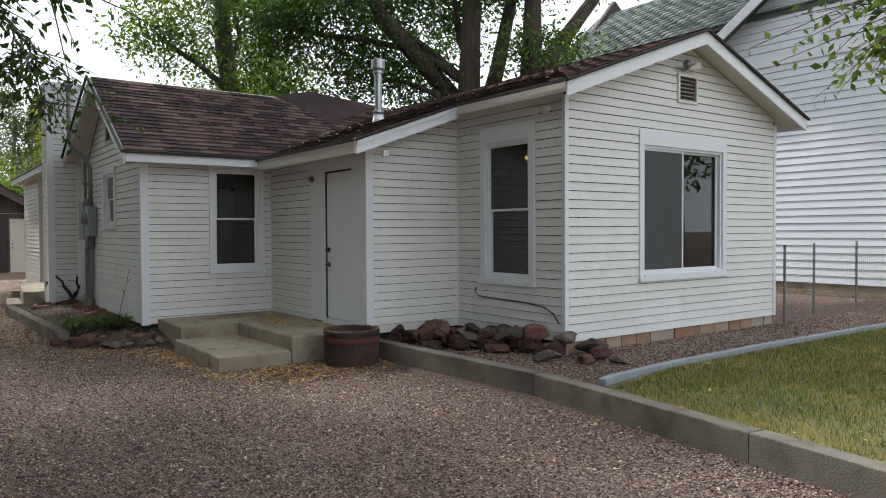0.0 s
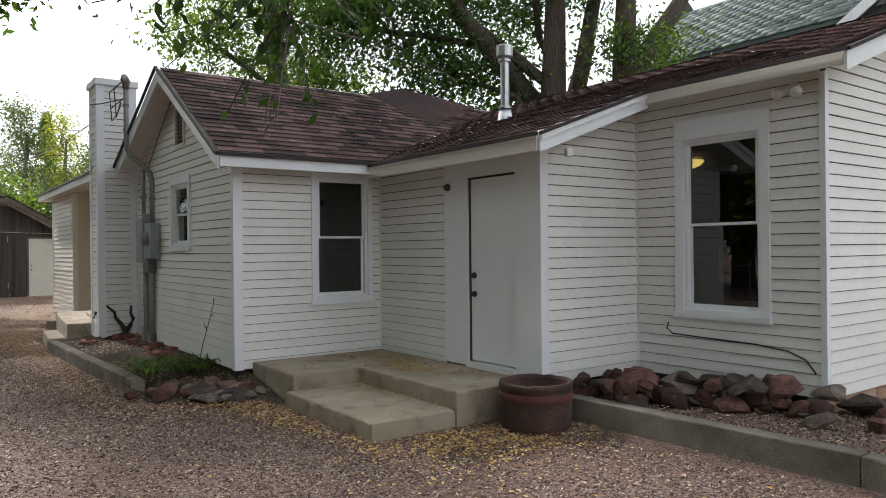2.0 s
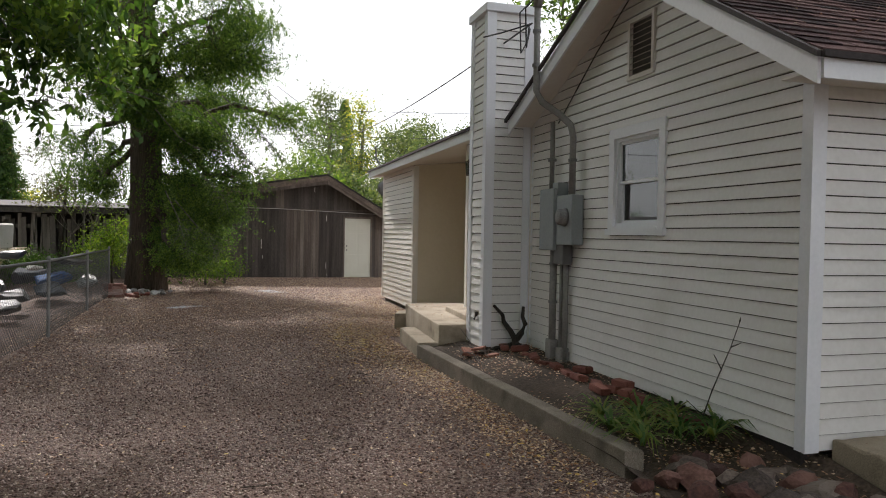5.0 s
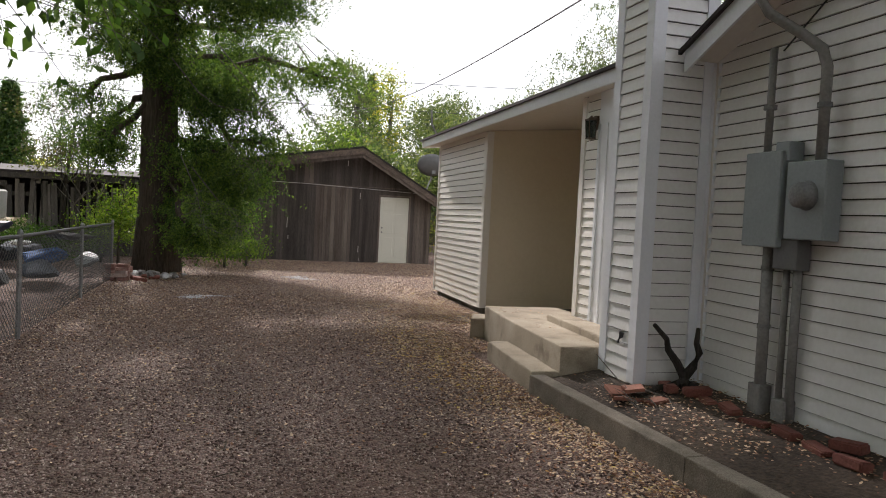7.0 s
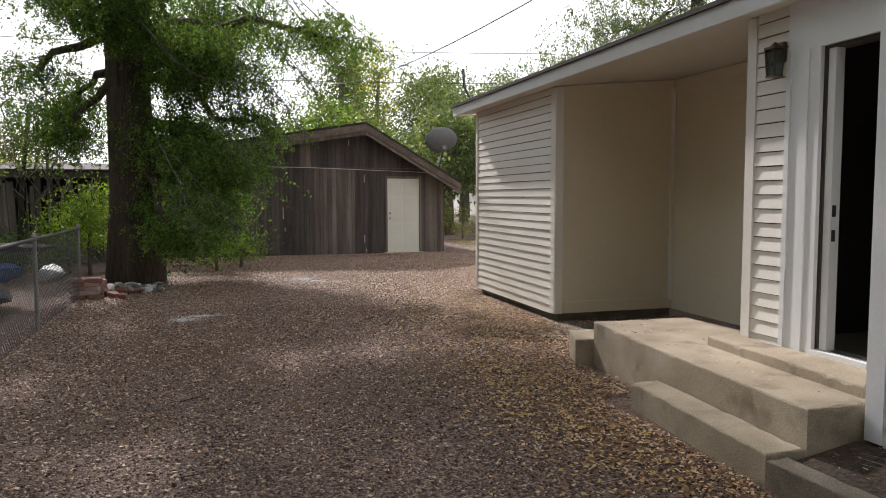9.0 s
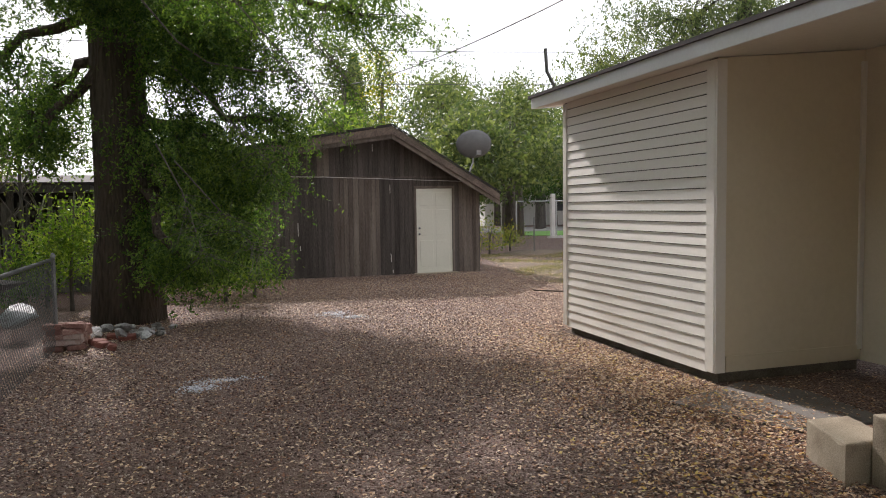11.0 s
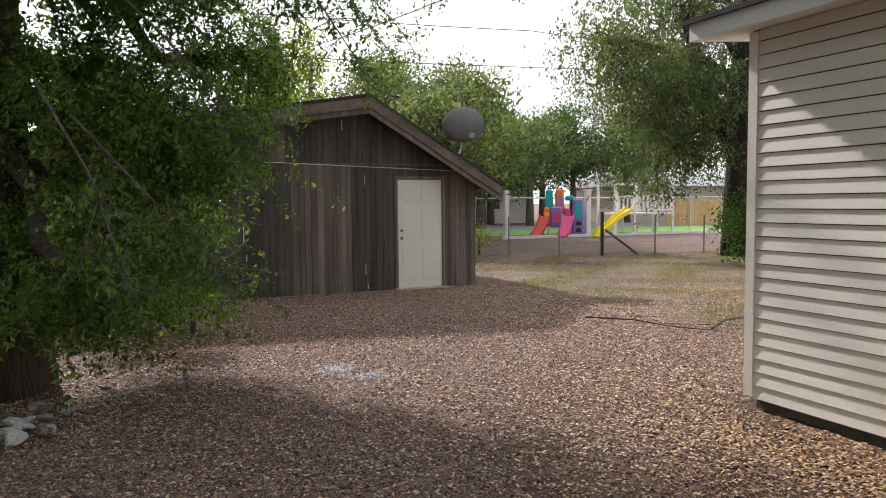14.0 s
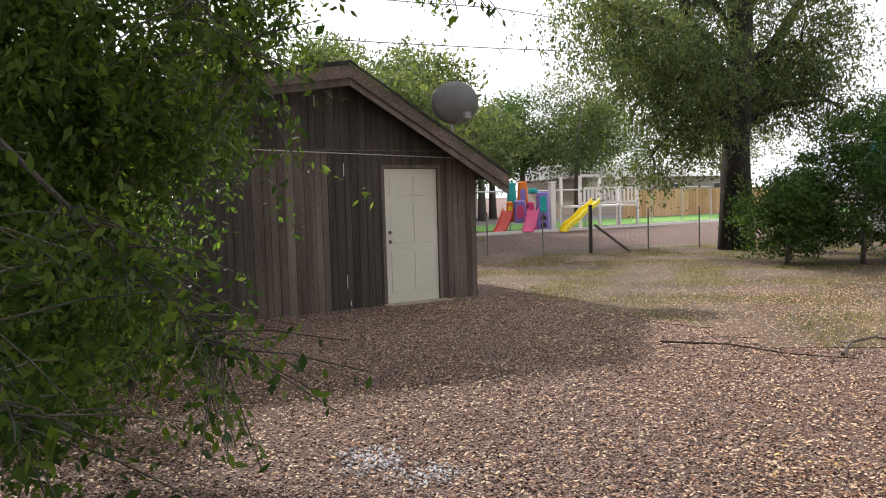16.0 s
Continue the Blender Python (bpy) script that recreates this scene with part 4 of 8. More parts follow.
deck(shed, [(SPK, 31.12, zs(SPK)), (5.12, 31.12, zs(5.12)), (5.12, 38.3, zs(5.12)), (SPK, 38.3, zs(SPK))], 0.05, FELT, "roof")
board_between(shed, (-3.6, 31.10, zs(-3.6)), (SPK, 31.10, zs(SPK)), 0.17, 0.03, RAKE, "rake_board", drop=0.03)
board_between(shed, (SPK, 31.10, zs(SPK)), (5.12, 31.10, zs(5.12)), 0.17, 0.03, RAKE, "rake_board", drop=0.03)
for a, b in (((-3.6, 31.08), (SPK, 31.08)), ((SPK, 31.08), (5.14, 31.08))):
    board_between(shed, (*a, zs(a[0])), (*b, zs(b[0])), 0.035, 0.03, FELT, "drip_edge", drop=-0.03)
    board_between(shed, (a[0], 31.13, zs(a[0])), (b[0], 31.13, zs(b[0])), 0.10, 0.03, WOODL, "rake_trim", drop=0.20)
sdoor = new("shed_door")
sdoor.parent = shed
tagged(sdoor, "closed cream panelled door with two knobs and a brown frame")
bm = bmesh.new()
s_s.slab(bm, 6.375, 7.255, 0.0, 2.0, -0.03, 0.0)
leafd = part("leaf", bm, DOORC, sdoor)
for a, b in ((6.46, 6.78), (6.85, 7.17)):
    for c, d in ((0.16, 0.78), (0.9, 1.5), (1.6, 1.9)):
        bm = bmesh.new()
        s_s.slab(bm, a, b, c, d, 0.0005, 0.006)
        part("raised_panel", bm, DOORC, leafd, bevel=0.003)
bm = bmesh.new()
s_s.slab(bm, 6.32, 6.37, -0.04, 2.06, 0.0, 0.03), s_s.slab(bm, 7.26, 7.31, -0.04, 2.06, 0.0, 0.03), s_s.slab(bm, 6.37, 7.26, 2.005, 2.06, 0.0, 0.03)
part("frame", bm, WOODL, sdoor)
for z in (0.93, 1.07):
    bm = bmesh.new()
    tube(bm, [s_s.p(6.44, z, 0), s_s.p(6.44, z, 0.03), s_s.p(6.44, z, 0.055)], [0.014, 0.028, 0.018], 12)
    part("knob", bm, STEELD, sdoor, smooth=True)
block("shed_doorstep", "thin concrete pad at the shed door", [(3.1, 31.2), (4.15, 31.2), (4.15, 31.44), (3.1, 31.44)], 0.02)

# satellite dish on the shed roof
dish = thing("satellite_dish", "dark grey oval satellite dish standing on the shed roof", "satellite dish", (4.75, 32.4, zs(4.75)))
bm = bmesh.new()
rings = []
for i in range(6):
    r = 0.42 * i / 5
    rings.append([bm.verts.new((r * math.cos(a) * 1.2, -0.10 * (1 - (r / 0.42) ** 2), r * math.sin(a) * 0.85)) for a in (2 * math.pi * k / 28 for k in range(28))] if i else [bm.verts.new((0, -0.10, 0))])
for a in range(28):
    bm.faces.new((rings[0][0], rings[1][a], rings[1][(a + 1) % 28]))
for ra, rb in zip(rings[1:], rings[2:]):
    for a in range(28):
        bm.faces.new((ra[a], rb[a], rb[(a + 1) % 28], ra[(a + 1) % 28]))
refl = part("reflector", bm, DISH, dish, smooth=True)
refl.modifiers.new("thick", "SOLIDIFY").thickness = 0.012
refl.location, refl.rotation_euler = (0.18, -0.1, 1.02), (radians(12), 0, radians(8))
bm = bmesh.new()
tube(bm, [(0, 0, 0), (0.1, 0, 0.35), (0.2, 0.05, 0.55), (0.2, 0.03, 0.95)], 0.025, 8)
part("mast", bm, STEELD, dish)
bm = bmesh.new()
tube(bm, [(0.2, -0.05, 0.7), (0.14, -0.5, 0.75)], 0.012, 6), box(bm, 0.09, 0.2, -0.56, -0.48, 0.72, 0.82)
part("feed_arm", bm, STEELD, dish)
bm = bmesh.new()
box(bm, -0.12, 0.12, -0.1, 0.1, -0.01, 0.03)
part("foot", bm, STEELD, dish)


# ---- trees ----
RNG = np.random.default_rng(7)


def ellipsoid_points(n, c, r, rng, shell=0.45):
    d = rng.normal(size=(n, 3))
    d /= np.linalg.norm(d, axis=1)[:, None]
    return np.array(c) + d * (rng.random((n, 1)) ** shell) * np.array(r)


def leaves_at(points, size, rng, droop=0.0, narrow=0.42):
    """Kite-shaped leaves, one at each point."""
    n = len(points)
    d = rng.normal(size=(n, 3)) + np.array([0, 0, -droop])
    d /= np.linalg.norm(d, axis=1)[:, None]
    w = np.cross(d, rng.normal(size=(n, 3)))
    w /= np.linalg.norm(w, axis=1)[:, None] + 1e-6
    s = (size * rng.uniform(0.6, 1.3, n))[:, None]
    v = np.stack([points, points + d * s * 0.45 + w * s * narrow / 2, points + d * s, points + d * s * 0.45 - w * s * narrow / 2], 1).reshape(-1, 3)
    return v, np.arange(4 * n).reshape(-1, 4)


def limb(a, b, r0, r1, rng, n=5, sag=0.1):
    a, b = np.array(a, float), np.array(b, float)
    L = np.linalg.norm(b - a)
    pts = [a + (b - a) * t + rng.normal(size=3) * L * 0.04 * (0 < t < 1) + np.array([0, 0, sag * L * math.sin(math.pi * t)]) for t in np.linspace(0, 1, n)]
    return [tuple(p) for p in pts], [r0 + (r1 - r0) * t for t in np.linspace(0, 1, n)]


def grow(name, label, trunk, blobs, leaf_mat, bark, leaf=0.1, per=60, sigma=0.35, droop=0.0, seed=1, strands=0, category="tree", sides=10, stems=()):
    """trunk: (x, y, z, radius) from the foot up. blobs: (x, y, z, rx, ry, rz, clusters, z of the fork on the trunk)."""
    rng = np.random.default_rng(seed)
    t = thing(name, label, category, trunk[0][:3])
    o = np.array(trunk[0][:3])
    bm = bmesh.new()
    rel = [tuple(np.array(p[:3]) - o) for p in trunk]
    tube(bm, [(rel[0][0], rel[0][1], -0.1)] + rel[1:], [trunk[0][3] * 1.25] + [p[3] for p in trunk[1:]], sides)
    for v in bm.verts:
        a = math.atan2(v.co.y, v.co.x)
        k = 1 + 0.05 * math.sin(5 * a + v.co.z) + 0.035 * math.sin(9 * a + 2 * v.co.z)
        v.co.x, v.co.y = v.co.x * k, v.co.y * k
    for stem in stems:
        tube(bm, [tuple(np.array(q[:3]) - o) for q in stem], [q[3] for q in stem], sides)
    verts = []
    for bx, by, bz, rx, ry, rz, n, fork in blobs:
        seg = next((i for i in range(len(rel) - 1) if rel[i + 1][2] >= fork), len(rel) - 2)
        f = min(max((fork - rel[seg][2]) / (rel[seg + 1][2] - rel[seg][2] + 1e-6), 0), 1)
        start = np.array(rel[seg]) * (1 - f) + np.array(rel[seg + 1]) * f
        c = np.array((bx, by, bz)) - o
        r0 = max(min(trunk[0][3] * 0.3, 0.105), 0.02)
        tube(bm, *limb(start, c, r0, r0 * 0.4, rng), 6)
        subs = ellipsoid_points(max(2, n // 12), c, np.array((rx, ry, rz)) * 0.7, rng, 0.6)
        for s in subs:
            tube(bm, *limb(c, s, r0 * 0.4, r0 * 0.12, rng, 4), 5)
        cl = ellipsoid_points(n, c, (rx, ry, rz), rng)
        for q in cl:
            s = subs[np.argmin(((subs - q) ** 2).sum(1))]
            if rng.random() < 0.6:
                tube(bm, *limb(s, q, r0 * 0.1 + 0.003, 0.003, rng, 3, -0.05 if droop else 0.05), 3)
            m = int(per * rng.uniform(0.5, 1.5))
            sg = sigma * rng.uniform(0.6, 1.3)
            p = q + rng.normal(size=(m, 3)) * np.array([sg, sg, sg * 0.6])
            if strands:
                k = rng.integers(0, strands, m)
                base = rng.normal(size=(strands, 3)) * np.array([sg, sg, sg * 0.3])
                out = rng.normal(size=(strands, 3)) * np.array([0.5, 0.5, 0.15])
                tt = rng.random((m, 1))
                p = q + base[k] + out[k] * tt * sg * 1.6 + np.array([0, 0, -1.0]) * tt ** 1.5 * sg * 1.2 + rng.normal(size=(m, 3)) * leaf * 0.35
            verts.append(p)
    part("trunk", bm, bark, t, smooth=True)
    p = np.concatenate(verts)
    p = p[p[:, 2] > 0.12]
    v, fc = leaves_at(p, leaf, rng, droop)
    soup("crown", v, fc, leaf_mat, t)
    return t


# the big tree at the drive's end, with boughs hanging to the ground
grow("ash_tree", "large deeply furrowed tree with low hanging green boughs by the drive", [(-2.57, 26.3, 0, 0.42), (-2.57, 26.35, 1.6, 0.40), (-2.6, 26.4, 4.0, 0.36), (-2.7, 26.5, 6.5, 0.32), (-2.9, 26.6, 9.5, 0.2)],
     [(-1.85, 25.9, 1.35, 0.5, 0.7, 0.6, 44, 2.5), (-1.35, 26.1, 1.0, 0.5, 0.6, 0.5, 26, 2.9), (-1.7, 25.8, 2.5, 0.65, 0.8, 0.7, 60, 2.9), (-0.9, 26.5, 2.2, 0.5, 0.6, 0.5, 40, 3.0), (-1.2, 26.8, 1.5, 0.5, 0.6, 0.5, 40, 2.6), (-3.5, 26.6, 3.3, 0.5, 0.5, 0.7, 20, 3.8), (-3.7, 26.8, 5.2, 0.9, 0.9, 0.9, 44, 4.8), (-1.4, 25.6, 3.8, 0.8, 1.0, 0.7, 80, 3.6), (-0.5, 26.4, 2.9, 0.7, 0.8, 0.35, 20, 3.6), (-2.5, 25.2, 4.4, 0.7, 0.5, 0.5, 40, 4.0), (-2.5, 24.9, 5.3, 1.1, 0.8, 0.7, 56, 4.2), (0.5, 25.6, 4.4, 1.2, 1.2, 0.35, 30, 4.0),
      (-4.6, 30.8, 8.5, 2.2, 2.8, 1.1, 50, 7.0), (-1.8, 29.8, 5.2, 1.2, 0.9, 0.8, 60, 5.0), (-1.75, 25.0, 0.95, 0.4, 0.4, 0.3, 16, 2.2), (-1.2, 28.6, 4.8, 1.3, 1.4, 0.8, 70, 4.4), (-0.9, 29.2, 5.8, 1.3, 1.2, 0.8, 40, 5.0), (-5.4, 28.0, 8.2, 2.0, 2.2, 1.0, 50, 6.5),
      (-0.9, 24.8, 5.9, 1.7, 2.0, 0.8, 130, 5.0), (-0.7, 27.0, 7.3, 1.1, 1.3, 0.8, 40, 5.6), (-3.5, 25.8, 2.6, 0.6, 0.6, 0.5, 20, 3.6), (-4.0, 26.2, 3.6, 0.9, 0.9, 0.7, 18, 4.4), (-4.4, 25.0, 7.4, 2.4, 2.4, 1.2, 120, 5.5),
      (-1.6, 25.0, 8.2, 2.4, 2.6, 1.4, 110, 6.5), (-2.5, 26.0, 9.8, 3.0, 3.0, 1.4, 80, 7.5)],
     LEAFM, BARK, leaf=0.058, per=300, sigma=0.25, droop=0.6, seed=3, strands=14, sides=16)
# bright low sucker growth beside the trunk
for k, (x, y, rx, h, n) in enumerate(((-3.55, 27.8, 0.55, 1.9, 40), (-4.0, 28.3, 0.5, 1.4, 26), (-1.2, 27.9, 0.6, 1.1, 26), (-0.7, 28.4, 0.4, 0.7, 14))):
    grow("sapling", "bright yellow-green sapling growing by the big trunk", [(x, y, 0, 0.03), (x, y, 0.6, 0.025), (x + 0.1, y, h, 0.01)],
         [(x, y, h * 0.62, rx, rx, h * 0.36, n, 0.4)], LEAFB, BARK_GREY, leaf=0.075, per=80, sigma=0.22, droop=0.3, seed=400 + k, category="shrub")
# cottonwood whose big-leaved boughs reach over the middle of the drive
grow("cottonwood_tree", "cottonwood with large dark leaves reaching over the drive", [(-7.0, 15.8, 0, 0.3), (-6.9, 15.8, 2.5, 0.26), (-6.6, 15.8, 5.0, 0.2), (-6.4, 15.8, 7.5, 0.1)],
     [(-4.4, 15.8, 3.9, 1.0, 1.1, 0.7, 46, 3.0), (-3.1, 15.6, 3.9, 0.9, 1.0, 0.55, 46, 3.6), (-2.2, 15.4, 3.75, 0.7, 0.8, 0.45, 34, 4.0), (-3.4, 16.6, 4.7, 1.3, 1.0, 0.5, 40, 4.4), (-5.2, 15.6, 3.2, 0.9, 1.0, 0.8, 40, 3.0), (-6.2, 16.2, 6.6, 1.8, 1.8, 1.2, 70, 5)],
     LEAFM, BARK_GREY, leaf=0.125, per=52, sigma=0.26, droop=0.9, seed=27, strands=6)
# tree over the start of the drive
grow("ash_tree", "leafy tree whose branch tips hang over the drive", [(-4.2, -3.5, 0, 0.3), (-4.1, -3.3, 2.5, 0.26), (-3.8, -3.0, 5.0, 0.2), (-3.6, -2.6, 7.5, 0.1)],
     [(-2.2, 0.8, 4.8, 1.6, 2.0, 0.7, 34, 4.2), (-4.0, -3.0, 7.5, 2.4, 2.6, 1.4, 40, 6), (-3.0, 4.0, 4.8, 1.4, 2.0, 0.5, 20, 4.4), (0.6, 0.4, 7.2, 2.2, 2.2, 0.8, 60, 6.0), (3.0, 2.4, 7.4, 2.0, 2.4, 0.7, 60, 6.5), (1.2, 4.6, 7.6, 1.8, 2.0, 0.7, 50, 6.5), (-2.5, 6.6, 7.2, 2.2, 2.4, 0.9, 50, 6.0)],
     LEAFD, BARK, leaf=0.075, per=130, sigma=0.35, droop=0.6, seed=5, strands=7)


grow("young_tree", "small leafy lawn tree with branch tips over the drive", [(8.3, -2.6, 0, 0.14), (8.2, -2.5, 2.0, 0.11), (8.0, -2.3, 4.2, 0.06)],
     [(7.0, -1.0, 4.3, 0.9, 0.9, 0.5, 16, 2.8), (8.2, -2.6, 4.6, 1.0, 1.0, 0.8, 18, 3)], LEAF, BARK_GREY, leaf=0.07, per=60, sigma=0.25, seed=6)
# unseen tall tree, added so its high canopy shades the drive and walls
grow("ash_tree", "unseen tall tree with a broad high canopy added to shade the drive", [(-7.5, 13.5, 0, 0.45), (-7.4, 13.5, 4, 0.38), (-7.0, 13.4, 8, 0.28), (-6.5, 13.4, 11, 0.12)],
     [(-4.5, 17.5, 10.8, 3.5, 3.2, 1.3, 80, 8), (-1.5, 13.5, 10.4, 3.0, 4.0, 1.2, 90, 7.5), (-5.5, 9.5, 10.0, 3.5, 3.5, 1.6, 110, 7), (-2.0, 19.5, 11.6, 2.6, 2.4, 1.0, 60, 8), (1.2, 9.5, 9.6, 2.2, 3.0, 1.0, 60, 7.5), (3.4, 19.0, 10.6, 2.2, 3.0, 1.0, 60, 9), (2.4, 4.6, 9.4, 2.4, 2.8, 1.0, 60, 8), (-1.8, 3.6, 9.4, 2.8, 3.0, 1.2, 70, 8), (3.2, 0.4, 9.2, 2.2, 2.2, 1.0, 50, 8), (-4.6, 5.0, 7.0, 1.8, 3.0, 1.6, 60, 6), (0.6, 21.6, 8.7, 1.7, 1.6, 1.9, 90, 8.5)],
     LEAFD, BARK, leaf=0.26, per=60, sigma=0.55, seed=8)


def spray(name, label, path, leafm, seed, n=120, spread=0.18, leaf=0.075, droop=1.0):
    """A slender branch end with its leaves."""
    rng = np.random.default_rng(seed)
    t = thing(name, label, "branch", path[0])
    o = np.array(path[0])
    bm = bmesh.new()
    rel = [tuple(np.array(p) - o) for p in path]
    tube(bm, rel, [0.012 * (1 - 0.75 * i / (len(rel) - 1)) for i in range(len(rel))], 5)
    pts = []
    for _ in range(n // 9):
        i = rng.integers(len(rel) // 3, len(rel) - 1)
        f = rng.random()
        a = np.array(rel[i]) * (1 - f) + np.array(rel[i + 1]) * f
        b = a + rng.normal(size=3) * np.array([spread, spread, spread * 0.5]) * 1.5 + np.array([0, 0, -spread * 0.8])
        tube(bm, [tuple(a), tuple((a + b) / 2 + np.array([0, 0, 0.02])), tuple(b)], [0.004, 0.003, 0.002], 4)
        for q in np.linspace(0.2, 1, 9):
            pts.append(a + (b - a) * q + rng.normal(size=3) * 0.015)
    part("stem", bm, BARK_GREY, t, kind="stuff")
    v, fc = leaves_at(np.array(pts), leaf, rng, droop, 0.5)
    soup("leaves", v, fc, leafm, t)


# trees behind the house
grow("cottonwood_tree", "tall forked cottonwood behind the house", [(12.1, 13, 0, 0.36), (12.2, 13, 3.5, 0.29), (12.22, 13, 5.28, 0.25), (12.3, 13, 7.0, 0.21), (12.3, 13, 9.5, 0.12)],
     [(14.9, 13.2, 9.0, 1.7, 1.5, 1.0, 56, 8), (12.0, 13.4, 8.0, 1.2, 1.4, 1.0, 56, 6.5), (11.9, 12.8, 5.7, 0.6, 0.7, 0.4, 16, 5), (13.4, 13.0, 5.9, 0.5, 0.5, 0.4, 8, 5.2)], LEAFM, BARK, leaf=0.14, per=90, sigma=0.42, seed=11,
     stems=[[(12.25, 13, 4.7, 0.22), (12.87, 13, 5.7, 0.20), (14.37, 13, 7.34, 0.16), (15.46, 13, 8.6, 0.12)]])
grow("cottonwood_tree", "dark multi-stemmed cottonwood behind the house roof", [(11.25, 14.2, 0, 0.42), (11.25, 14.2, 3.2, 0.33), (11.28, 14.2, 5.2, 0.27), (11.4, 14.2, 7.1, 0.22), (11.4, 14.3, 9.5, 0.1)],
     [(11.6, 15.8, 8.2, 2.2, 2.0, 2.0, 110, 5.5), (9.0, 16.2, 7.2, 2.0, 2.0, 1.9, 120, 5), (9.8, 15.6, 5.2, 2.0, 1.2, 0.8, 44, 4), (7.4, 16.6, 6.4, 0.9, 1.0, 0.7, 26, 5)], LEAFD, BARK, leaf=0.14, per=100, sigma=0.45, seed=12,
     stems=[[(11.3, 14.2, 3.0, 0.24), (12.2, 14.2, 5.56, 0.19), (12.66, 14.2, 7.34, 0.15)], [(11.3, 14.3, 2.4, 0.28), (11.25, 14.9, 4.9, 0.24), (9.3, 15.0, 6.5, 0.19), (8.7, 15.0, 7.8, 0.13)]])
grow("cottonwood_tree", "broad green cottonwood behind the house roof", [(7.7, 19.5, 0, 0.34), (7.6, 19.6, 3.5, 0.3), (7.2, 19.7, 6.5, 0.22), (7.0, 19.8, 9.0, 0.1)],
     [(7.4, 19.6, 8.0, 2.4, 2.2, 2.4, 100, 5.2), (5.6, 20.0, 6.6, 1.3, 1.4, 1.2, 26, 5), (8.2, 19.0, 5.4, 1.5, 1.4, 0.9, 36, 4)], LEAFM, BARK_GREY, leaf=0.15, per=90, sigma=0.5, seed=13)
# right-hand tree and bushes at the back
ELM_STEMS = [[(14.55, 34.3, 2.6, 0.28), (13.9, 34.3, 3.7, 0.21), (13.1, 34.3, 4.9, 0.17), (12.5, 34.3, 6.6, 0.12)], [(14.58, 34.3, 3.4, 0.24), (15.4, 34.3, 4.6, 0.18), (17.0, 34.3, 6.4, 0.12), (18.2, 34.3, 7.8, 0.06)],
             [(14.55, 34.3, 3.2, 0.12), (15.8, 34.0, 3.7, 0.08), (17.4, 33.6, 3.9, 0.04)], [(13.9, 34.3, 3.9, 0.10), (12.4, 34.0, 4.4, 0.06), (10.8, 33.8, 4.5, 0.03)]]
grow("elm_tree", "dark-trunked elm with wispy grey-green hanging foliage", [(14.55, 34.3, 0, 0.38), (14.55, 34.3, 2.5, 0.33), (14.6, 34.2, 5.0, 0.31), (14.7, 34.2, 8.5, 0.2), (14.8, 34.2, 11, 0.08)],
     [(9.6, 33.4, 5.4, 1.6, 1.2, 1.3, 66, 4.6), (11.0, 33.6, 3.7, 1.1, 1.0, 0.8, 26, 4.0), (16.5, 33.6, 7.0, 1.2, 1.2, 1.1, 44, 6.0), (12.0, 33.9, 4.6, 1.8, 1.4, 1.1, 100, 4.0), (13.2, 34.8, 7.2, 2.8, 2.0, 1.8, 170, 5.0), (16.5, 33.8, 5.2, 1.6, 1.4, 1.2, 110, 4.6), (15.6, 34.9, 4.3, 2.0, 1.2, 0.8, 90, 4.0), (12.8, 35.0, 5.0, 1.6, 1.2, 1.0, 80, 4.4), (14.5, 34.2, 9.8, 3.0, 2.4, 1.6, 80, 7), (11.8, 34.6, 2.4, 0.7, 0.7, 0.8, 12, 3.4), (17.4, 33.2, 3.6, 1.6, 1.2, 0.7, 34, 3.8), (12.4, 34.0, 3.2, 1.1, 0.9, 0.8, 44, 4.2), (16.4, 35.2, 3.9, 1.3, 1.0, 0.7, 44, 4.6), (15.9, 34.6, 7.6, 1.2, 1.2, 1.2, 26, 6.0)],
     LEAFG, BARKD, leaf=0.10, per=135, sigma=0.42, droop=1.2, seed=15, strands=10, sides=14, stems=ELM_STEMS)
for i, (x, y, r, h) in enumerate(((11.9, 31.0, 0.9, 1.9), (13.0, 30.1, 1.25, 3.0), (14.3, 29.5, 1.4, 3.5), (15.6, 29.6, 1.4, 3.7), (16.6, 28.2, 1.2, 2.6))):
    grow("shrub", "dense dark green shrub under the elm", [(x, y, 0, 0.05), (x, y, 0.4, 0.04), (x + 0.1, y, h * 0.7, 0.02)],
         [(x, y, h * 0.55, r, r, h * 0.5, 100, 0.3)], LEAFD, BARK_GREY, leaf=0.085, per=170, sigma=0.2, seed=30 + i, category="shrub")
for i, (x, y, r, h) in enumerate(((5.9, 36.6, 0.6, 1.5), (7.1, 36.9, 0.6, 1.1), (8.4, 38.3, 0.6, 1.0))):
    grow("shrub", "straggly yellow-green sapling along the wire fence", [(x, y, 0, 0.03), (x, y, 0.4, 0.025), (x + 0.1, y, h * 0.8, 0.012)],
         [(x, y, h * 0.55, r, r * 0.7, h * 0.5, 16, 0.3)], LEAFY, BARK_GREY, leaf=0.08, per=45, sigma=0.22, seed=40 + i, category="shrub")
rng = random.Random(9)
arms = []
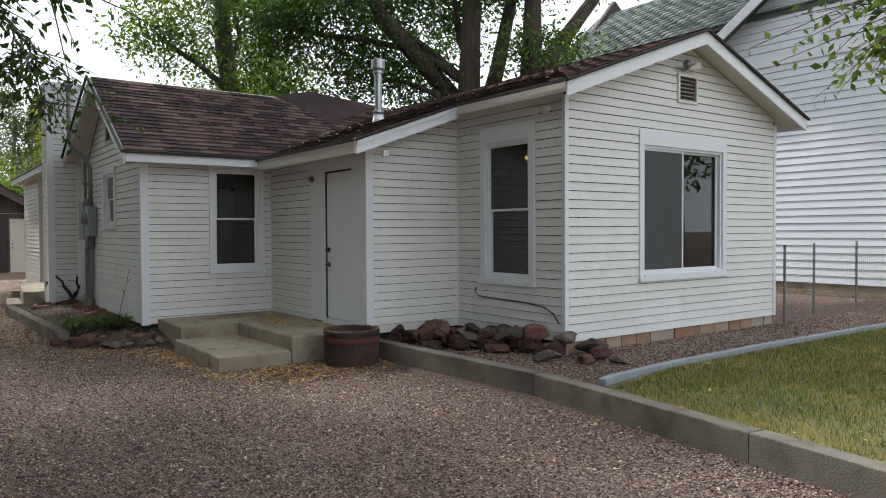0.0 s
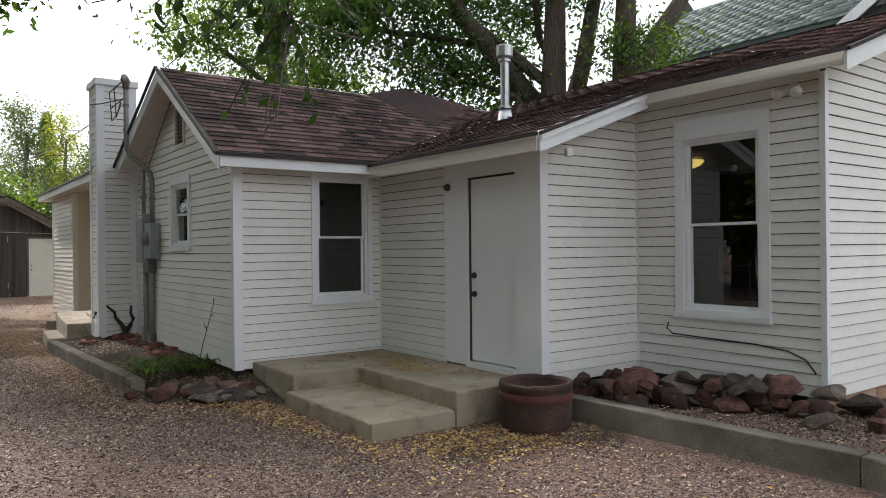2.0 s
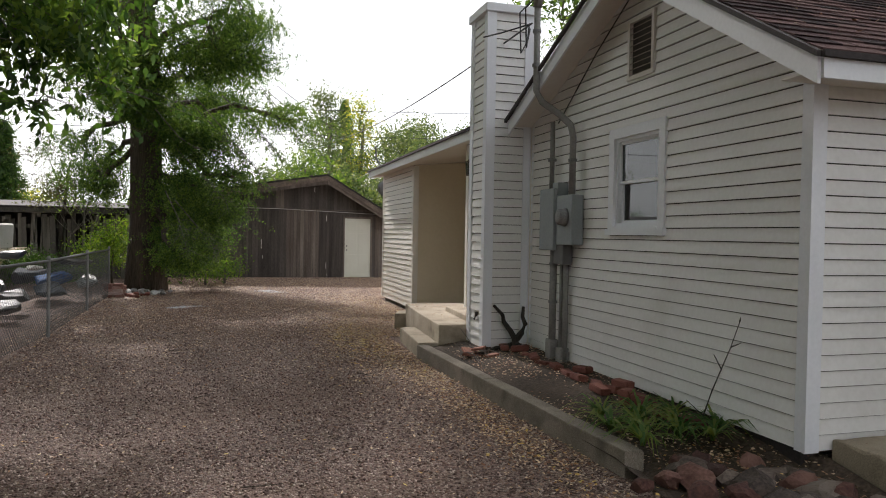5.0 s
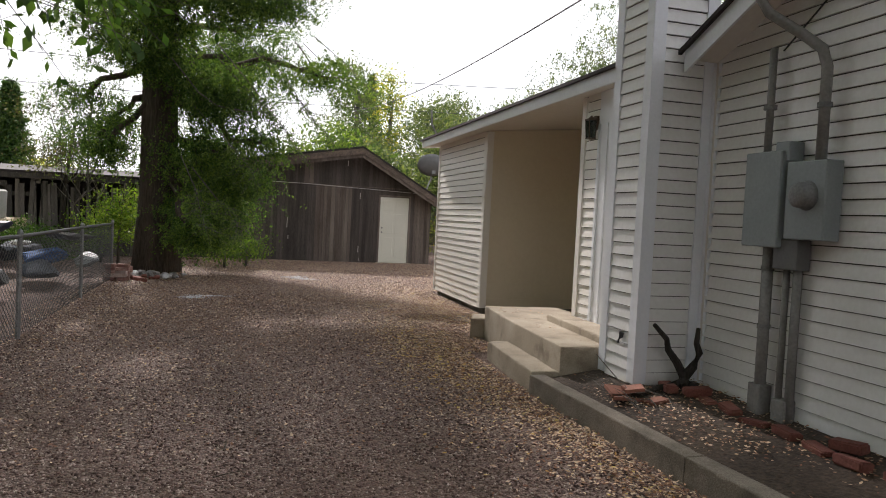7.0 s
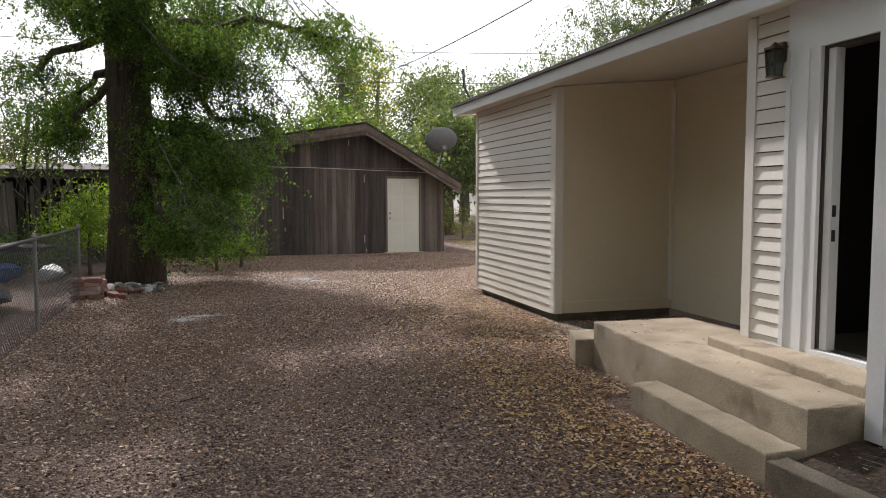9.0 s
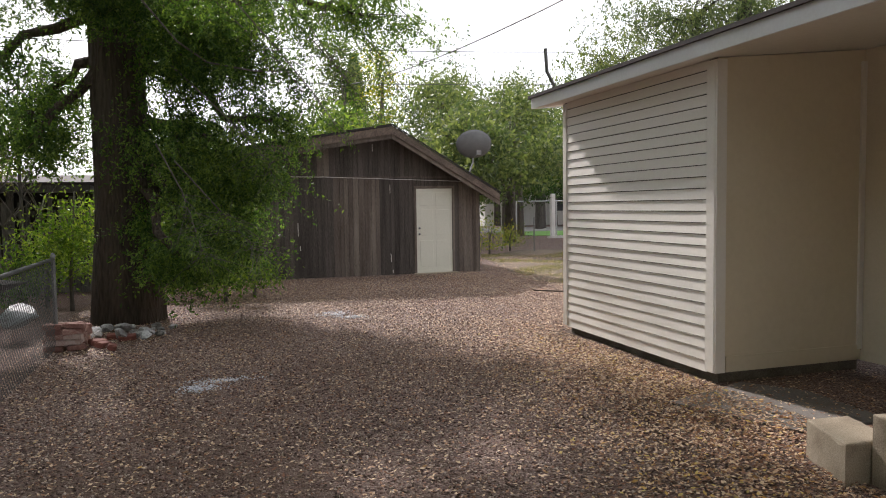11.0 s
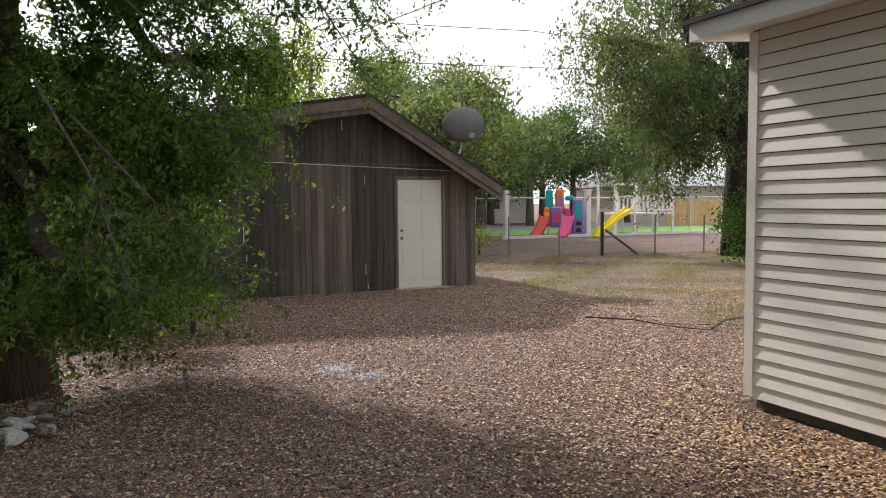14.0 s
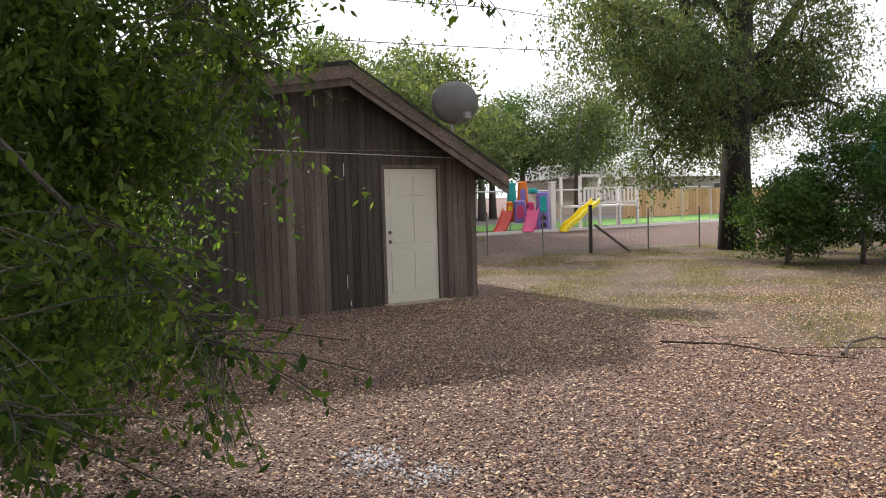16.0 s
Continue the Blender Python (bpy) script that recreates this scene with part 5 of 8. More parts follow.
for k in range(11):
    z0, a, L = 0.9 + 0.22 * k, rng.uniform(0, 6.28), rng.uniform(0.8, 1.5)
    tip = (math.cos(a) * L * 0.6, math.sin(a) * L * 0.5, z0 + L)
    mid = (tip[0] * 0.45, tip[1] * 0.45, z0 + L * 0.42)
    arms.append([(0.02, 0, z0), mid, tip])
    for q in range(4):
        b = rng.uniform(0, 6.28)
        arms.append([mid, (mid[0] + 0.3 * math.cos(b), mid[1] + 0.3 * math.sin(b), mid[2] + 0.3), (mid[0] + 0.5 * math.cos(b), mid[1] + 0.5 * math.sin(b), mid[2] + rng.uniform(0.3, 0.7))])
grow("plum_tree", "small twiggy tree with sparse dusky leaves by the slab fence", [(-5.3, 30.0, 0, 0.06), (-5.2, 30.0, 1.6, 0.05), (-5.0, 30.0, 3.4, 0.03)],
     [(-5.2, 29.8, 2.6, 0.9, 0.7, 0.6, 50, 1.2), (-4.4, 29.6, 2.9, 0.7, 0.6, 0.6, 40, 1.8), (-5.6, 29.8, 3.7, 0.7, 0.6, 0.6, 16, 2.4)], LEAFP, BARKD, leaf=0.07, per=60, sigma=0.25, seed=77, category="tree")
snag = thing("bare_sapling", "leafless grey sapling with many thin twigs behind the fence", "tree", (-4.4, 28.6, 0))
bm = bmesh.new()
tube(bm, [(0, 0, 0), (0.02, 0, 1.6), (0.0, 0, 3.0), (0.1, 0, 4.2)], [0.04, 0.032, 0.02, 0.008], 6)
for pts in arms:
    tube(bm, pts, [0.014, 0.009, 0.004], 4)
part("wood", bm, BARK_GREY, snag)
grow("shrub", "dark leafy shrub behind the chain-link fence", [(-5.2, 27.6, 0, 0.05), (-5.2, 27.6, 0.4, 0.04), (-5.1, 27.6, 1.0, 0.02)], [(-5.2, 27.4, 0.45, 1.3, 0.7, 0.4, 40, 0.3)], LEAFD, BARK_GREY, leaf=0.075, per=170, sigma=0.2, seed=48, category="shrub")
# woodland at the back
far = [(7.5, 40.0, 5.2, 2.8, LEAFG, 60), (10.6, 43.5, 6.4, 3.0, LEAFG, 66), (5.2, 43.5, 4.9, 2.6, LEAFG, 50), (9.0, 47.5, 7.6, 2.8, LEAFG, 64), (2.8, 41.5, 5.4, 2.4, LEAF, 46), (13.4, 49.0, 7.4, 2.8, LEAFG, 60), (10.4, 53, 9.2, 2.8, LEAFG, 64), (15.6, 56, 9.8, 2.8, LEAFG, 64), (19.4, 59, 10.2, 3.0, LEAFG, 64), (1.8, 47, 5.2, 2.6, LEAFG, 40), (-2.5, 50, 5.6, 3.0, LEAFD, 46),
       (19.0, 66, 8.0, 5.0, LEAFD, 130), (27.0, 64, 8.0, 5.0, LEAFD, 130), (36.0, 64, 9.0, 6.0, LEAFD, 120), (46, 60, 9.0, 6.0, LEAFG, 90), (-24, 62, 5, 4, LEAFD, 60), (-13, 60, 4.0, 3.4, LEAFY, 50), (23.0, 64.5, 8.5, 4.0, LEAFD, 110), (5.6, 56, 11.6, 1.9, LEAFG, 56), (8.0, 57, 11.4, 1.7, LEAFY, 44), (12.5, 57, 10.6, 2.2, LEAFG, 54),
       (12.5, 53, 7.4, 2.8, LEAFG, 60), (30, 64.5, 9.5, 4.0, LEAFD, 80), (18.5, 57.5, 6.0, 3.0, LEAFD, 80), (23.5, 60, 7.5, 3.6, LEAFG, 90), (15.0, 60, 8.0, 3.0, LEAFG, 70), (33, 62, 10.0, 4.6, LEAFG, 100), (40, 68, 9, 5, LEAF, 80)]
for i, (x, y, h, r, m, n) in enumerate(far):
    grow("tree", "leafy green tree standing beyond the back fence", [(x, y, 0, 0.25), (x, y, h * 0.35, 0.2), (x + 0.3, y, h * 0.8, 0.08)],
         [(x - r * 0.35, y, h * 0.5, r * 0.7, r * 0.7, h * 0.26, n // 2, h * 0.3), (x + r * 0.4, y + 0.5, h * 0.6, r * 0.7, r * 0.7, h * 0.26, n // 2, h * 0.35), (x, y, h * 0.82, r * 0.5, r * 0.5, h * 0.16, n // 3, h * 0.5)],
         m, BARK_GREY, leaf=0.22, per=85, sigma=0.55, seed=60 + i, sides=7)


def conifer(x, y, h, r, seed):
    rng = np.random.default_rng(seed)
    t = thing("conifer", "tall dark blue-green conifer beyond the fence", "tree", (x, y, 0))
    bm = bmesh.new()
    tube(bm, [(0, 0, -0.1), (0, 0, h)], [0.2, 0.03], 8)
    pts = []
    for i in range(420):
        z = h * (0.12 + 0.88 * rng.random())
        R = r * (1.02 - z / h)
        a = rng.random() * 6.28
        e = np.array([math.cos(a) * R, math.sin(a) * R, z - 0.25 * R])
        if i % 4 == 0:
            tube(bm, [(0, 0, z), tuple(e)], [0.03, 0.008], 4)
        k = rng.random((60, 1)) ** 0.6
        pts.append(np.array([0, 0, z]) * (1 - k) + e * k + rng.normal(size=(60, 3)) * 0.13)
    part("trunk", bm, BARK_GREY, t)
    v, f = leaves_at(np.concatenate(pts), 0.22, rng, 0.4, 0.25)
    soup("crown", v, f, LEAFD, t)


conifer(8.3, 66, 12.2, 3.0, 90)
conifer(-11.0, 46, 6.4, 2.2, 91)

# out-of-view trees, added dense to shade the west walls and green the window reflections
for i, (x, y) in enumerate(((-8.5, -4), (-8.2, 3), (-8.6, 9.5), (-12, 17.5), (-12.5, 24.5))):
    grow("tree", "tall leafy tree out of view beyond the drive, added to shade the west walls", [(x, y, 0, 0.35), (x, y, 4, 0.28), (x, y, 9, 0.1)],
         [(x, y, 3.6, 2.6, 3.8, 2.4, 140, 3), (x, y, 8.4, 2.6, 3.8, 2.6, 120, 6)], LEAF, BARK_GREY, leaf=0.36, per=90, sigma=0.8, seed=150 + i, sides=7)

# ---- neighbouring white house ----
NBSIDING = material("cool_white_siding", [(0.64, 0.67, 0.71), (0.74, 0.77, 0.81)], 0.5, 1.2, 30, 0.05)
nb = thing("neighbouring_house", "tall white-sided neighbouring house with green shingle roof", "house")
n_w = Side((16.3, 10.9), (16.3, 1.0), 0.3, [(0, 5.75), (4.95, 9.1), (9.9, 5.75)])
n_m = Side((17.0, 16.2), (17.0, 10.9), 0.3, 6.5)
n_n = Side((22, 16.2), (17.0, 16.2), 0.3, [(0, 6.5), (3.2, 8.9), (5, 6.9)])
n_s = Side((16.3, 1.0), (24, 1.0), 0.3, 5.8)
for s in (n_w, n_m, n_n, n_s):
    s.core(nb, LAPSHADE, 0.15)
boxpart("foundation", (16.35, 16.5, 1.0, 10.9, -0.05, 0.3), CONCRETE, nb)
boxpart("foundation", (17.05, 17.2, 10.9, 16.2, -0.05, 0.3), CONCRETE, nb)
n_w.holes += [(0, 9.9, 5.22, 5.40)]
n_w.boards(nb, NBSIDING, h=0.165, lip=0.024, joined=True)
n_m.boards(nb, NBSIDING, h=0.165, lip=0.024, joined=True)
n_n.boards(nb, NBSIDING, h=0.165, lip=0.024, joined=True)
n_s.boards(nb, NBSIDING, h=0.165, lip=0.024, joined=True)
bm = bmesh.new()
n_w.slab(bm, 0, 9.9, 5.22, 5.40, 0.0, 0.04)
part("belt_board", bm, TRIM, nb)
bm = bmesh.new()
n_w.slab(bm, 2.55, 2.68, 5.40, 7.1, 0.0, 0.035)
part("vertical_trim", bm, TRIM, nb)
deck(nb, [(15.9, 11.35, 5.55), (15.9, 5.95, 9.2), (22, 5.95, 9.2), (22, 11.35, 5.55)], 0.12, GREENROOF, "roof")
deck(nb, [(15.9, 5.95, 9.2), (15.9, 0.55, 5.55), (22, 0.55, 5.55), (22, 5.95, 9.2)], 0.12, GREENROOF, "roof")
board_between(nb, (15.88, 11.4, 5.5), (15.88, 5.95, 9.18), 0.26, 0.04, TRIM, "rake_board", drop=0.02)
board_between(nb, (15.88, 5.95, 9.18), (15.88, 0.5, 5.5), 0.26, 0.04, TRIM, "rake_board", drop=0.02)
deck(nb, [(16.25, 16.5, 6.45), (18.7, 16.5, 8.5), (18.7, 7.5, 8.5), (16.25, 7.5, 6.45)], 0.12, GREENROOF, "roof")
deck(nb, [(18.7, 16.5, 8.5), (21.5, 16.5, 6.2), (21.5, 7.5, 6.2), (18.7, 7.5, 8.5)], 0.12, GREENROOF, "roof")
board_between(nb, (16.25, 16.53, 6.45), (18.7, 16.53, 8.5), 0.2, 0.04, TRIM, "rake_board")
kn = math.hypot(1, 0.837)
shingles(nb, (16.22, 16.52, 6.44), (0, -1, 0), (1, 0, 0.837), 9.0, 2.45 * kn, lambda x, y: True, (16, 12), n_parts=0, field=GREENROOF, exposure=0.17, tab=0.4)
boxpart("roof_vent", (18.35, 18.6, 12.8, 13.15, 8.3, 8.62), STEELD, nb)

# ---- far houses and street side ----
def far_house(name, label, x0, x1, y0, y1, wall_h, roof_h, wallm, roofm, windows=()):
    h = thing(name, label, "house", ((x0 + x1) / 2, (y0 + y1) / 2, 0))
    cx, cy = (x0 + x1) / 2, (y0 + y1) / 2
    boxpart("wall", (x0 - cx, x1 - cx, y0 - cy, y1 - cy, -0.05, wall_h), wallm, h)
    bm = bmesh.new()
    e = 0.4
    prism(bm, [(x0 - cx - e, y0 - cy - e, wall_h), (x0 - cx - e, 0, wall_h + roof_h), (x0 - cx - e, y1 - cy + e, wall_h)], (x1 - x0 + 2 * e, 0, 0))
    part("roof", bm, roofm, h)
    for wx, wz, ww, wh, north in windows:
        yy = (y1 - cy) if north else (y0 - cy)
        boxpart("window_frame", (wx - ww / 2 - cx, wx + ww / 2 - cx, yy - 0.03, yy + 0.03, wz, wz + wh), PAINTWOOD, h)
        boxpart("window_pane", (wx - ww / 2 + 0.08 - cx, wx + ww / 2 - 0.08 - cx, yy - 0.05, yy + 0.05, wz + 0.08, wz + wh - 0.08), BLACK, h)
    return h


METALROOF = material("pale_metal_roof", [(0.6, 0.61, 0.62), (0.72, 0.73, 0.74)], 0.4, 1, 20, 0)
TANWALL = material("tan_render_wall", [(0.34, 0.31, 0.25), (0.42, 0.38, 0.31)], 0.8, 1, 20, 0.1)
far_house("far_house", "low tan house with a pale metal roof across the road", 34, 52, 62, 70, 2.7, 1.2, TANWALL, METALROOF, [(38, 1.1, 1.4, 1.1, False), (43, 1.1, 1.4, 1.1, False), (48, 1.1, 1.4, 1.1, False)])
far_house("far_house", "white bungalow with grey roof across the road", 18, 27, 66, 73, 2.8, 1.8, PAINTWOOD, ROADM, [(20, 1.0, 1.2, 1.2, False), (24, 1.0, 1.2, 1.2, False)])
far_house("far_house", "pale bungalow across the street at the front", 0, 14, -42, -34, 2.8, 2.0, PAINTWOOD, ROADM, [(3, 1.0, 1.4, 1.2, True), (7, 1.0, 1.4, 1.2, True), (11, 1.0, 1.4, 1.2, True)])
side = thing("side_house", "pale grey lap-sided house with low roof beyond the shrubs", "house")
SIDEPAINT = material("grey_siding_far", [(0.40, 0.40, 0.38), (0.50, 0.50, 0.48)], 0.6, 1, 20, 0.1)
for q in (Side((19.5, 34.2), (19.5, 27.0), 0.25, 2.75), Side((19.5, 27.0), (26.0, 27.0), 0.25, 2.75), Side((26.0, 34.2), (19.5, 34.2), 0.25, 2.75)):
    q.core(side, LAPSHADE, 0.1)
    q.boards(side, SIDEPAINT, h=0.16, lip=0.022, joined=True)
boxpart("foundation", (19.6, 25.9, 27.1, 34.1, -0.05, 0.25), FELT, side)
bm = bmesh.new()
prism(bm, [(19.1, 26.6, 2.72), (19.1, 34.6, 2.72), (22.7, 34.6, 3.85), (22.7, 26.6, 3.85)], (0, 0, 0.1)), prism(bm, [(22.7, 26.6, 3.85), (22.7, 34.6, 3.85), (26.4, 34.6, 2.72), (26.4, 26.6, 2.72)], (0, 0, 0.1))
part("roof", bm, METALROOF, side)
for i, (x, y) in enumerate(((-8, -26), (16, -24), (26, -28), (4, -46), (30, -10))):
    grow("tree", "leafy street tree across the road", [(x, y, 0, 0.3), (x, y, 3, 0.25), (x, y, 7, 0.1)], [(x, y, 5.5, 3.2, 3.2, 2.2, 45, 3), (x, y, 8.0, 2.2, 2.2, 1.4, 20, 5)], LEAF, BARK_GREY, leaf=0.34, per=40, sigma=0.6, seed=100 + i, sides=7)
cedar = thing("cedar_fence", "warm cedar board fence by the far lawn", "fence", (30, 54.4, 0))
for i in range(46):
    boxpart("board", (i * 0.32, i * 0.32 + 0.30, -0.02, 0.0, 0.02, 1.7 + 0.02 * math.sin(i)), CEDAR, cedar)
boxpart("rail", (0, 14.7, 0.0, 0.05, 0.5, 0.6), CEDAR, cedar)


# ---- fences ----
def wire_fence(name, label, pts, height, post_h, mesh_step=0.1, metal=STEELD, post_r=0.02, wood=()):
    f = thing(name, label, "fence", (*pts[0], 0))
    o = Vector((*pts[0], 0))
    for i, p in enumerate(pts):
        bm = bmesh.new()
        q = Vector((*p, 0)) - o
        r = 0.05 if i in wood else post_r
        tube(bm, [q - Vector((0, 0, 0.1)), q + Vector((0.0, 0.0, post_h * (1.1 if i in wood else 1)))], r, 8)
        part("post", bm, OLDFENCE if i in wood else metal, f)
    bm = bmesh.new()
    for a, b in zip(pts, pts[1:]):
        a, b = Vector((*a, 0)) - o, Vector((*b, 0)) - o
        L = (b - a).length
        for k in range(int(height / mesh_step) + 1):
            z = 0.05 + k * mesh_step
            prism(bm, [(a.x, a.y, z), (b.x, b.y, z), (b.x, b.y, z + 0.004)], (0.003, 0.003, 0))
        for k in range(int(L / mesh_step)):
            q = a + (b - a) * (k + 0.5) * mesh_step / L
            prism(bm, [(q.x, q.y, 0.05), (q.x + 0.004, q.y, 0.05), (q.x, q.y, height + 0.05)], (0.003, 0.003, 0))
    part("wire", bm, metal, f, kind="stuff")
    return f


wire_fence("wire_fence", "rusty woven-wire fence on steel posts with one wooden post", [(5.6, 38.6), (8.95, 37.5), (10.4, 37.05), (11.3, 36.2), (12.55, 35.4), (14.0, 35.0)], 0.95, 1.15, 0.12, wood=(3,))
wire_fence("wire_fence", "sagging woven-wire fence between the two houses", [(10.35, 5.75), (11.88, 6.1), (14.0, 6.4), (16.2, 6.6)], 1.0, 1.25, 0.1)
brace = thing("fence_brace", "leaning wooden brace against the fence post", "post", (11.35, 36.1, 0))
bm = bmesh.new()
tube(bm, [(0, 0, 0.75), (1.0, -0.25, 0.0)], 0.035, 8)
part("pole", bm, OLDFENCE, brace)


def chain_link(pts, height):
    f = thing("chain_link_fence", "galvanised chain-link fence with round posts and top rail", "fence", (*pts[0], 0))
    o = Vector((*pts[0], 0))
    q = [Vector((*p, 0)) - o for p in pts]
    for p in q:
        bm = bmesh.new()
        tube(bm, [p - Vector((0, 0, 0.1)), p + Vector((0, 0, height + 0.03))], 0.024, 10)
        tube(bm, [p + Vector((0, 0, height + 0.03)), p + Vector((0, 0, height + 0.07))], [0.034, 0.015], 10)
        part("post", bm, STEELD, f)
    bm = bmesh.new()
    tube(bm, [p + Vector((0, 0, height)) for p in q], 0.02, 8)
    part("top_rail", bm, DARKWIRE, f)
    bm = bmesh.new()
    for a, b in zip(q, q[1:]):
        L = (b - a).length
        d = (b - a) / L
        n = int(L / 0.075)
        for k in range(-int(height / 0.075), n):
            for sgn in (1, -1):
                s0, s1 = k * 0.075, k * 0.075 + height
                z0, z1 = (0.03, height) if sgn > 0 else (height, 0.03)
                if s0 < 0:
                    z0 += (0 - s0) * (z1 - z0) / (s1 - s0)
                    s0 = 0
                if s1 > L:
                    z1 -= (s1 - L) * (z1 - z0) / (s1 - s0)
                    s1 = L
                A, B = a + d * s0, a + d * s1
                prism(bm, [(A.x, A.y, z0), (B.x, B.y, z1), (B.x, B.y, z1 + 0.005)], (0.004, 0, 0))
    part("mesh", bm, DARKWIRE, f, kind="stuff")


chain_link([(-3.2, 12.0), (-3.1, 15.0), (-2.95, 18.0), (-3.05, 21.4), (-3.1, 24.2)], 1.05)
slabf = thing("slab_fence", "tall weathered grey upright slab fence of uneven boards", "fence", (-3.4, 30.5, 0))
x = 0.0
while x > -12.6:
    w = random.uniform(0.08, 0.15)
    bm = bmesh.new()
    z, s = 1.85 + random.uniform(-0.12, 0.12), random.uniform(-0.11, 0.11)
    prism(bm, [(x, 0, 0.02), (x - w, 0, 0.02), (x - w + s, 0, z), (x + s, 0, z)], (0, 0.03, 0))
    part("board", bm, OLDFENCE, slabf)
    x -= w + 0.012
for z in (0.5, 1.5):
    boxpart("rail", (-12.6, 0, 0.03, 0.08, z, z + 0.1), OLDFENCE, slabf)
boxpart("roof_edge", (-12.6, -0.2, -0.1, 0.5, 1.95, 2.08), OLDFENCE, slabf)
# dark wall and roof added behind the slats to make their gaps look shaded
boxpart("dark_gap_backing", (-12.6, -0.1, 1.5, 1.58, 0.0, 2.25), FELT, slabf)
bm = bmesh.new()
prism(bm, [(-12.6, -0.1, 2.09), (-0.1, -0.1, 2.09), (-0.1, 1.7, 2.3), (-12.6, 1.7, 2.3)], (0, 0, 0.05))
part("roof_sheet", bm, FELT, slabf)

# parked pickup beyond the fence
truck = thing("pickup_truck", "old beige and white pickup parked behind the chain-link fence", "vehicle", (-6.95, 27.2, 0))
TRUCKP = material("beige_truck_paint", [(0.50, 0.40, 0.26), (0.58, 0.47, 0.32)], 0.35, 2, 20, 0)
bm = bmesh.new()
box(bm, -1.0, 1.0, -2.6, 2.6, 0.5, 0.95)
part("lower_body", bm, TRUCKP, truck, bevel=0.05)
bm = bmesh.new()
prism(bm, [(-0.9, -0.9, 0.95), (-0.8, -0.5, 1.6), (-0.8, 1.0, 1.6), (-0.9, 1.3, 0.95)], (1.8, 0, 0))
part("cab", bm, PAINTWOOD, truck, bevel=0.04)
for wx in (-0.98, 0.80):
    for wy in (-1.7, 1.7):
        bm = bmesh.new()
        tube(bm, [(wx, wy, 0.36), (wx + 0.2, wy, 0.36)], 0.36, 20)
        wheel = part("wheel", bm, BLACK, truck)
        bm = bmesh.new()
        tube(bm, [(wx - 0.01, wy, 0.36), (wx + 0.21, wy, 0.36)], 0.2, 16)
        part("rim", bm, STEELD, wheel)


# ---- small things round the house ----
def stone_mesh(name, seed, mat, flat=0.6):
    rng = random.Random(seed)
    bm = bmesh.new()
    bmesh.ops.create_icosphere(bm, subdivisions=2, radius=0.5)
    cuts = [Vector((rng.gauss(0, 1), rng.gauss(0, 1), rng.gauss(0, 0.7))).normalized() for _ in range(9)]
    lim = [rng.uniform(0.20, 0.36) for _ in cuts]
    for v in bm.verts:
        for c, d in zip(cuts, lim):
            k = v.co.dot(c) - d
            if k > 0:
                v.co -= c * k
        v.co += Vector((noise.noise(v.co * 4 + Vector((seed, 0, 0))), noise.noise(v.co * 4 + Vector((0, seed, 0))), noise.noise(v.co * 4 + Vector((0, 0, seed))))) * 0.05
        v.co.z = v.co.z * flat
    return finish(bm, name, mat)


ROCKS = [stone_mesh("rock", 20 + i, ROCK if i % 3 else ROCKG, 0.55 + 0.1 * (i % 3)) for i in range(9)]


def rock(x, y, z, s, label, group="rocks", k=None, sx=1.0):
    ob = new("rock", ROCKS[random.randrange(9) if k is None else k])
    ob.location = (x, y, z)
    ob.rotation_euler = (random.uniform(-0.25, 0.25), random.uniform(-0.25, 0.25), random.uniform(0, 6.28))
    ob.scale = (s * sx, s * random.uniform(0.65, 0.9), s * random.uniform(0.7, 1.0))
    return tagged(ob, label, "rock", group)


# heap in the corner of the front room
for i in range(46):
    t = random.random()
    x, y = 4.95 + t * 1.0 + random.uniform(-0.12, 0.1), 7.35 - t * 1.55 + random.uniform(-0.22, 0.22)
    if x > 5.78 and y > 5.75:
        x = 5.72
    rock(x, y, 0.17 + (0.16 if i % 3 == 0 else 0.0) + random.uniform(0, 0.03), random.uniform(0.22, 0.40), "broken red-brown sandstone in a heap by the white wall", "rocks heaped by the wall")
for i in range(22):
    rock(4.86 + random.uniform(0, 0.75), 7.52 - random.uniform(0, 0.55), 0.18 + random.uniform(0, 0.14), random.uniform(0.2, 0.34), "broken red-brown sandstone in a heap by the white wall", "rocks heaped by the wall")
for x, y, z, s in ((6.15, 5.58, 0.24, 0.48), (5.98, 5.35, 0.18, 0.3), (5.75, 5.3, 0.17, 0.3), (6.0, 5.1, 0.16, 0.26), (5.5, 5.6, 0.2, 0.36), (4.9, 7.55, 0.2, 0.3), (5.05, 7.1, 0.2, 0.36), (5.5, 6.9, 0.3, 0.5), (5.65, 6.6, 0.34, 0.36)):
    rock(x, y, z, s, "large red-brown sandstone lump by the house corner", "rocks heaped by the wall", sx=1.2)
# stones round the lilies
for x, y, s in ((1.95, 10.72, 0.22), (2.12, 10.62, 0.36), (1.98, 10.45, 0.24), (2.3, 10.7, 0.3), (2.45, 10.55, 0.34), (2.25, 10.4, 0.26), (2.62, 10.45, 0.3), (2.5, 10.25, 0.26), (2.75, 10.2, 0.28), (2.7, 9.95, 0.2),
                (2.86, 10.05, 0.22), (1.72, 10.62, 0.17), (2.35, 10.95, 0.26), (2.6, 10.8, 0.3), (2.15, 10.9, 0.22), (2.45, 9.95, 0.16), (2.2, 10.15, 0.15)):
    rock(x, y, 0.07, s, "brown fieldstone edging the lily patch", "stones round the lily patch")

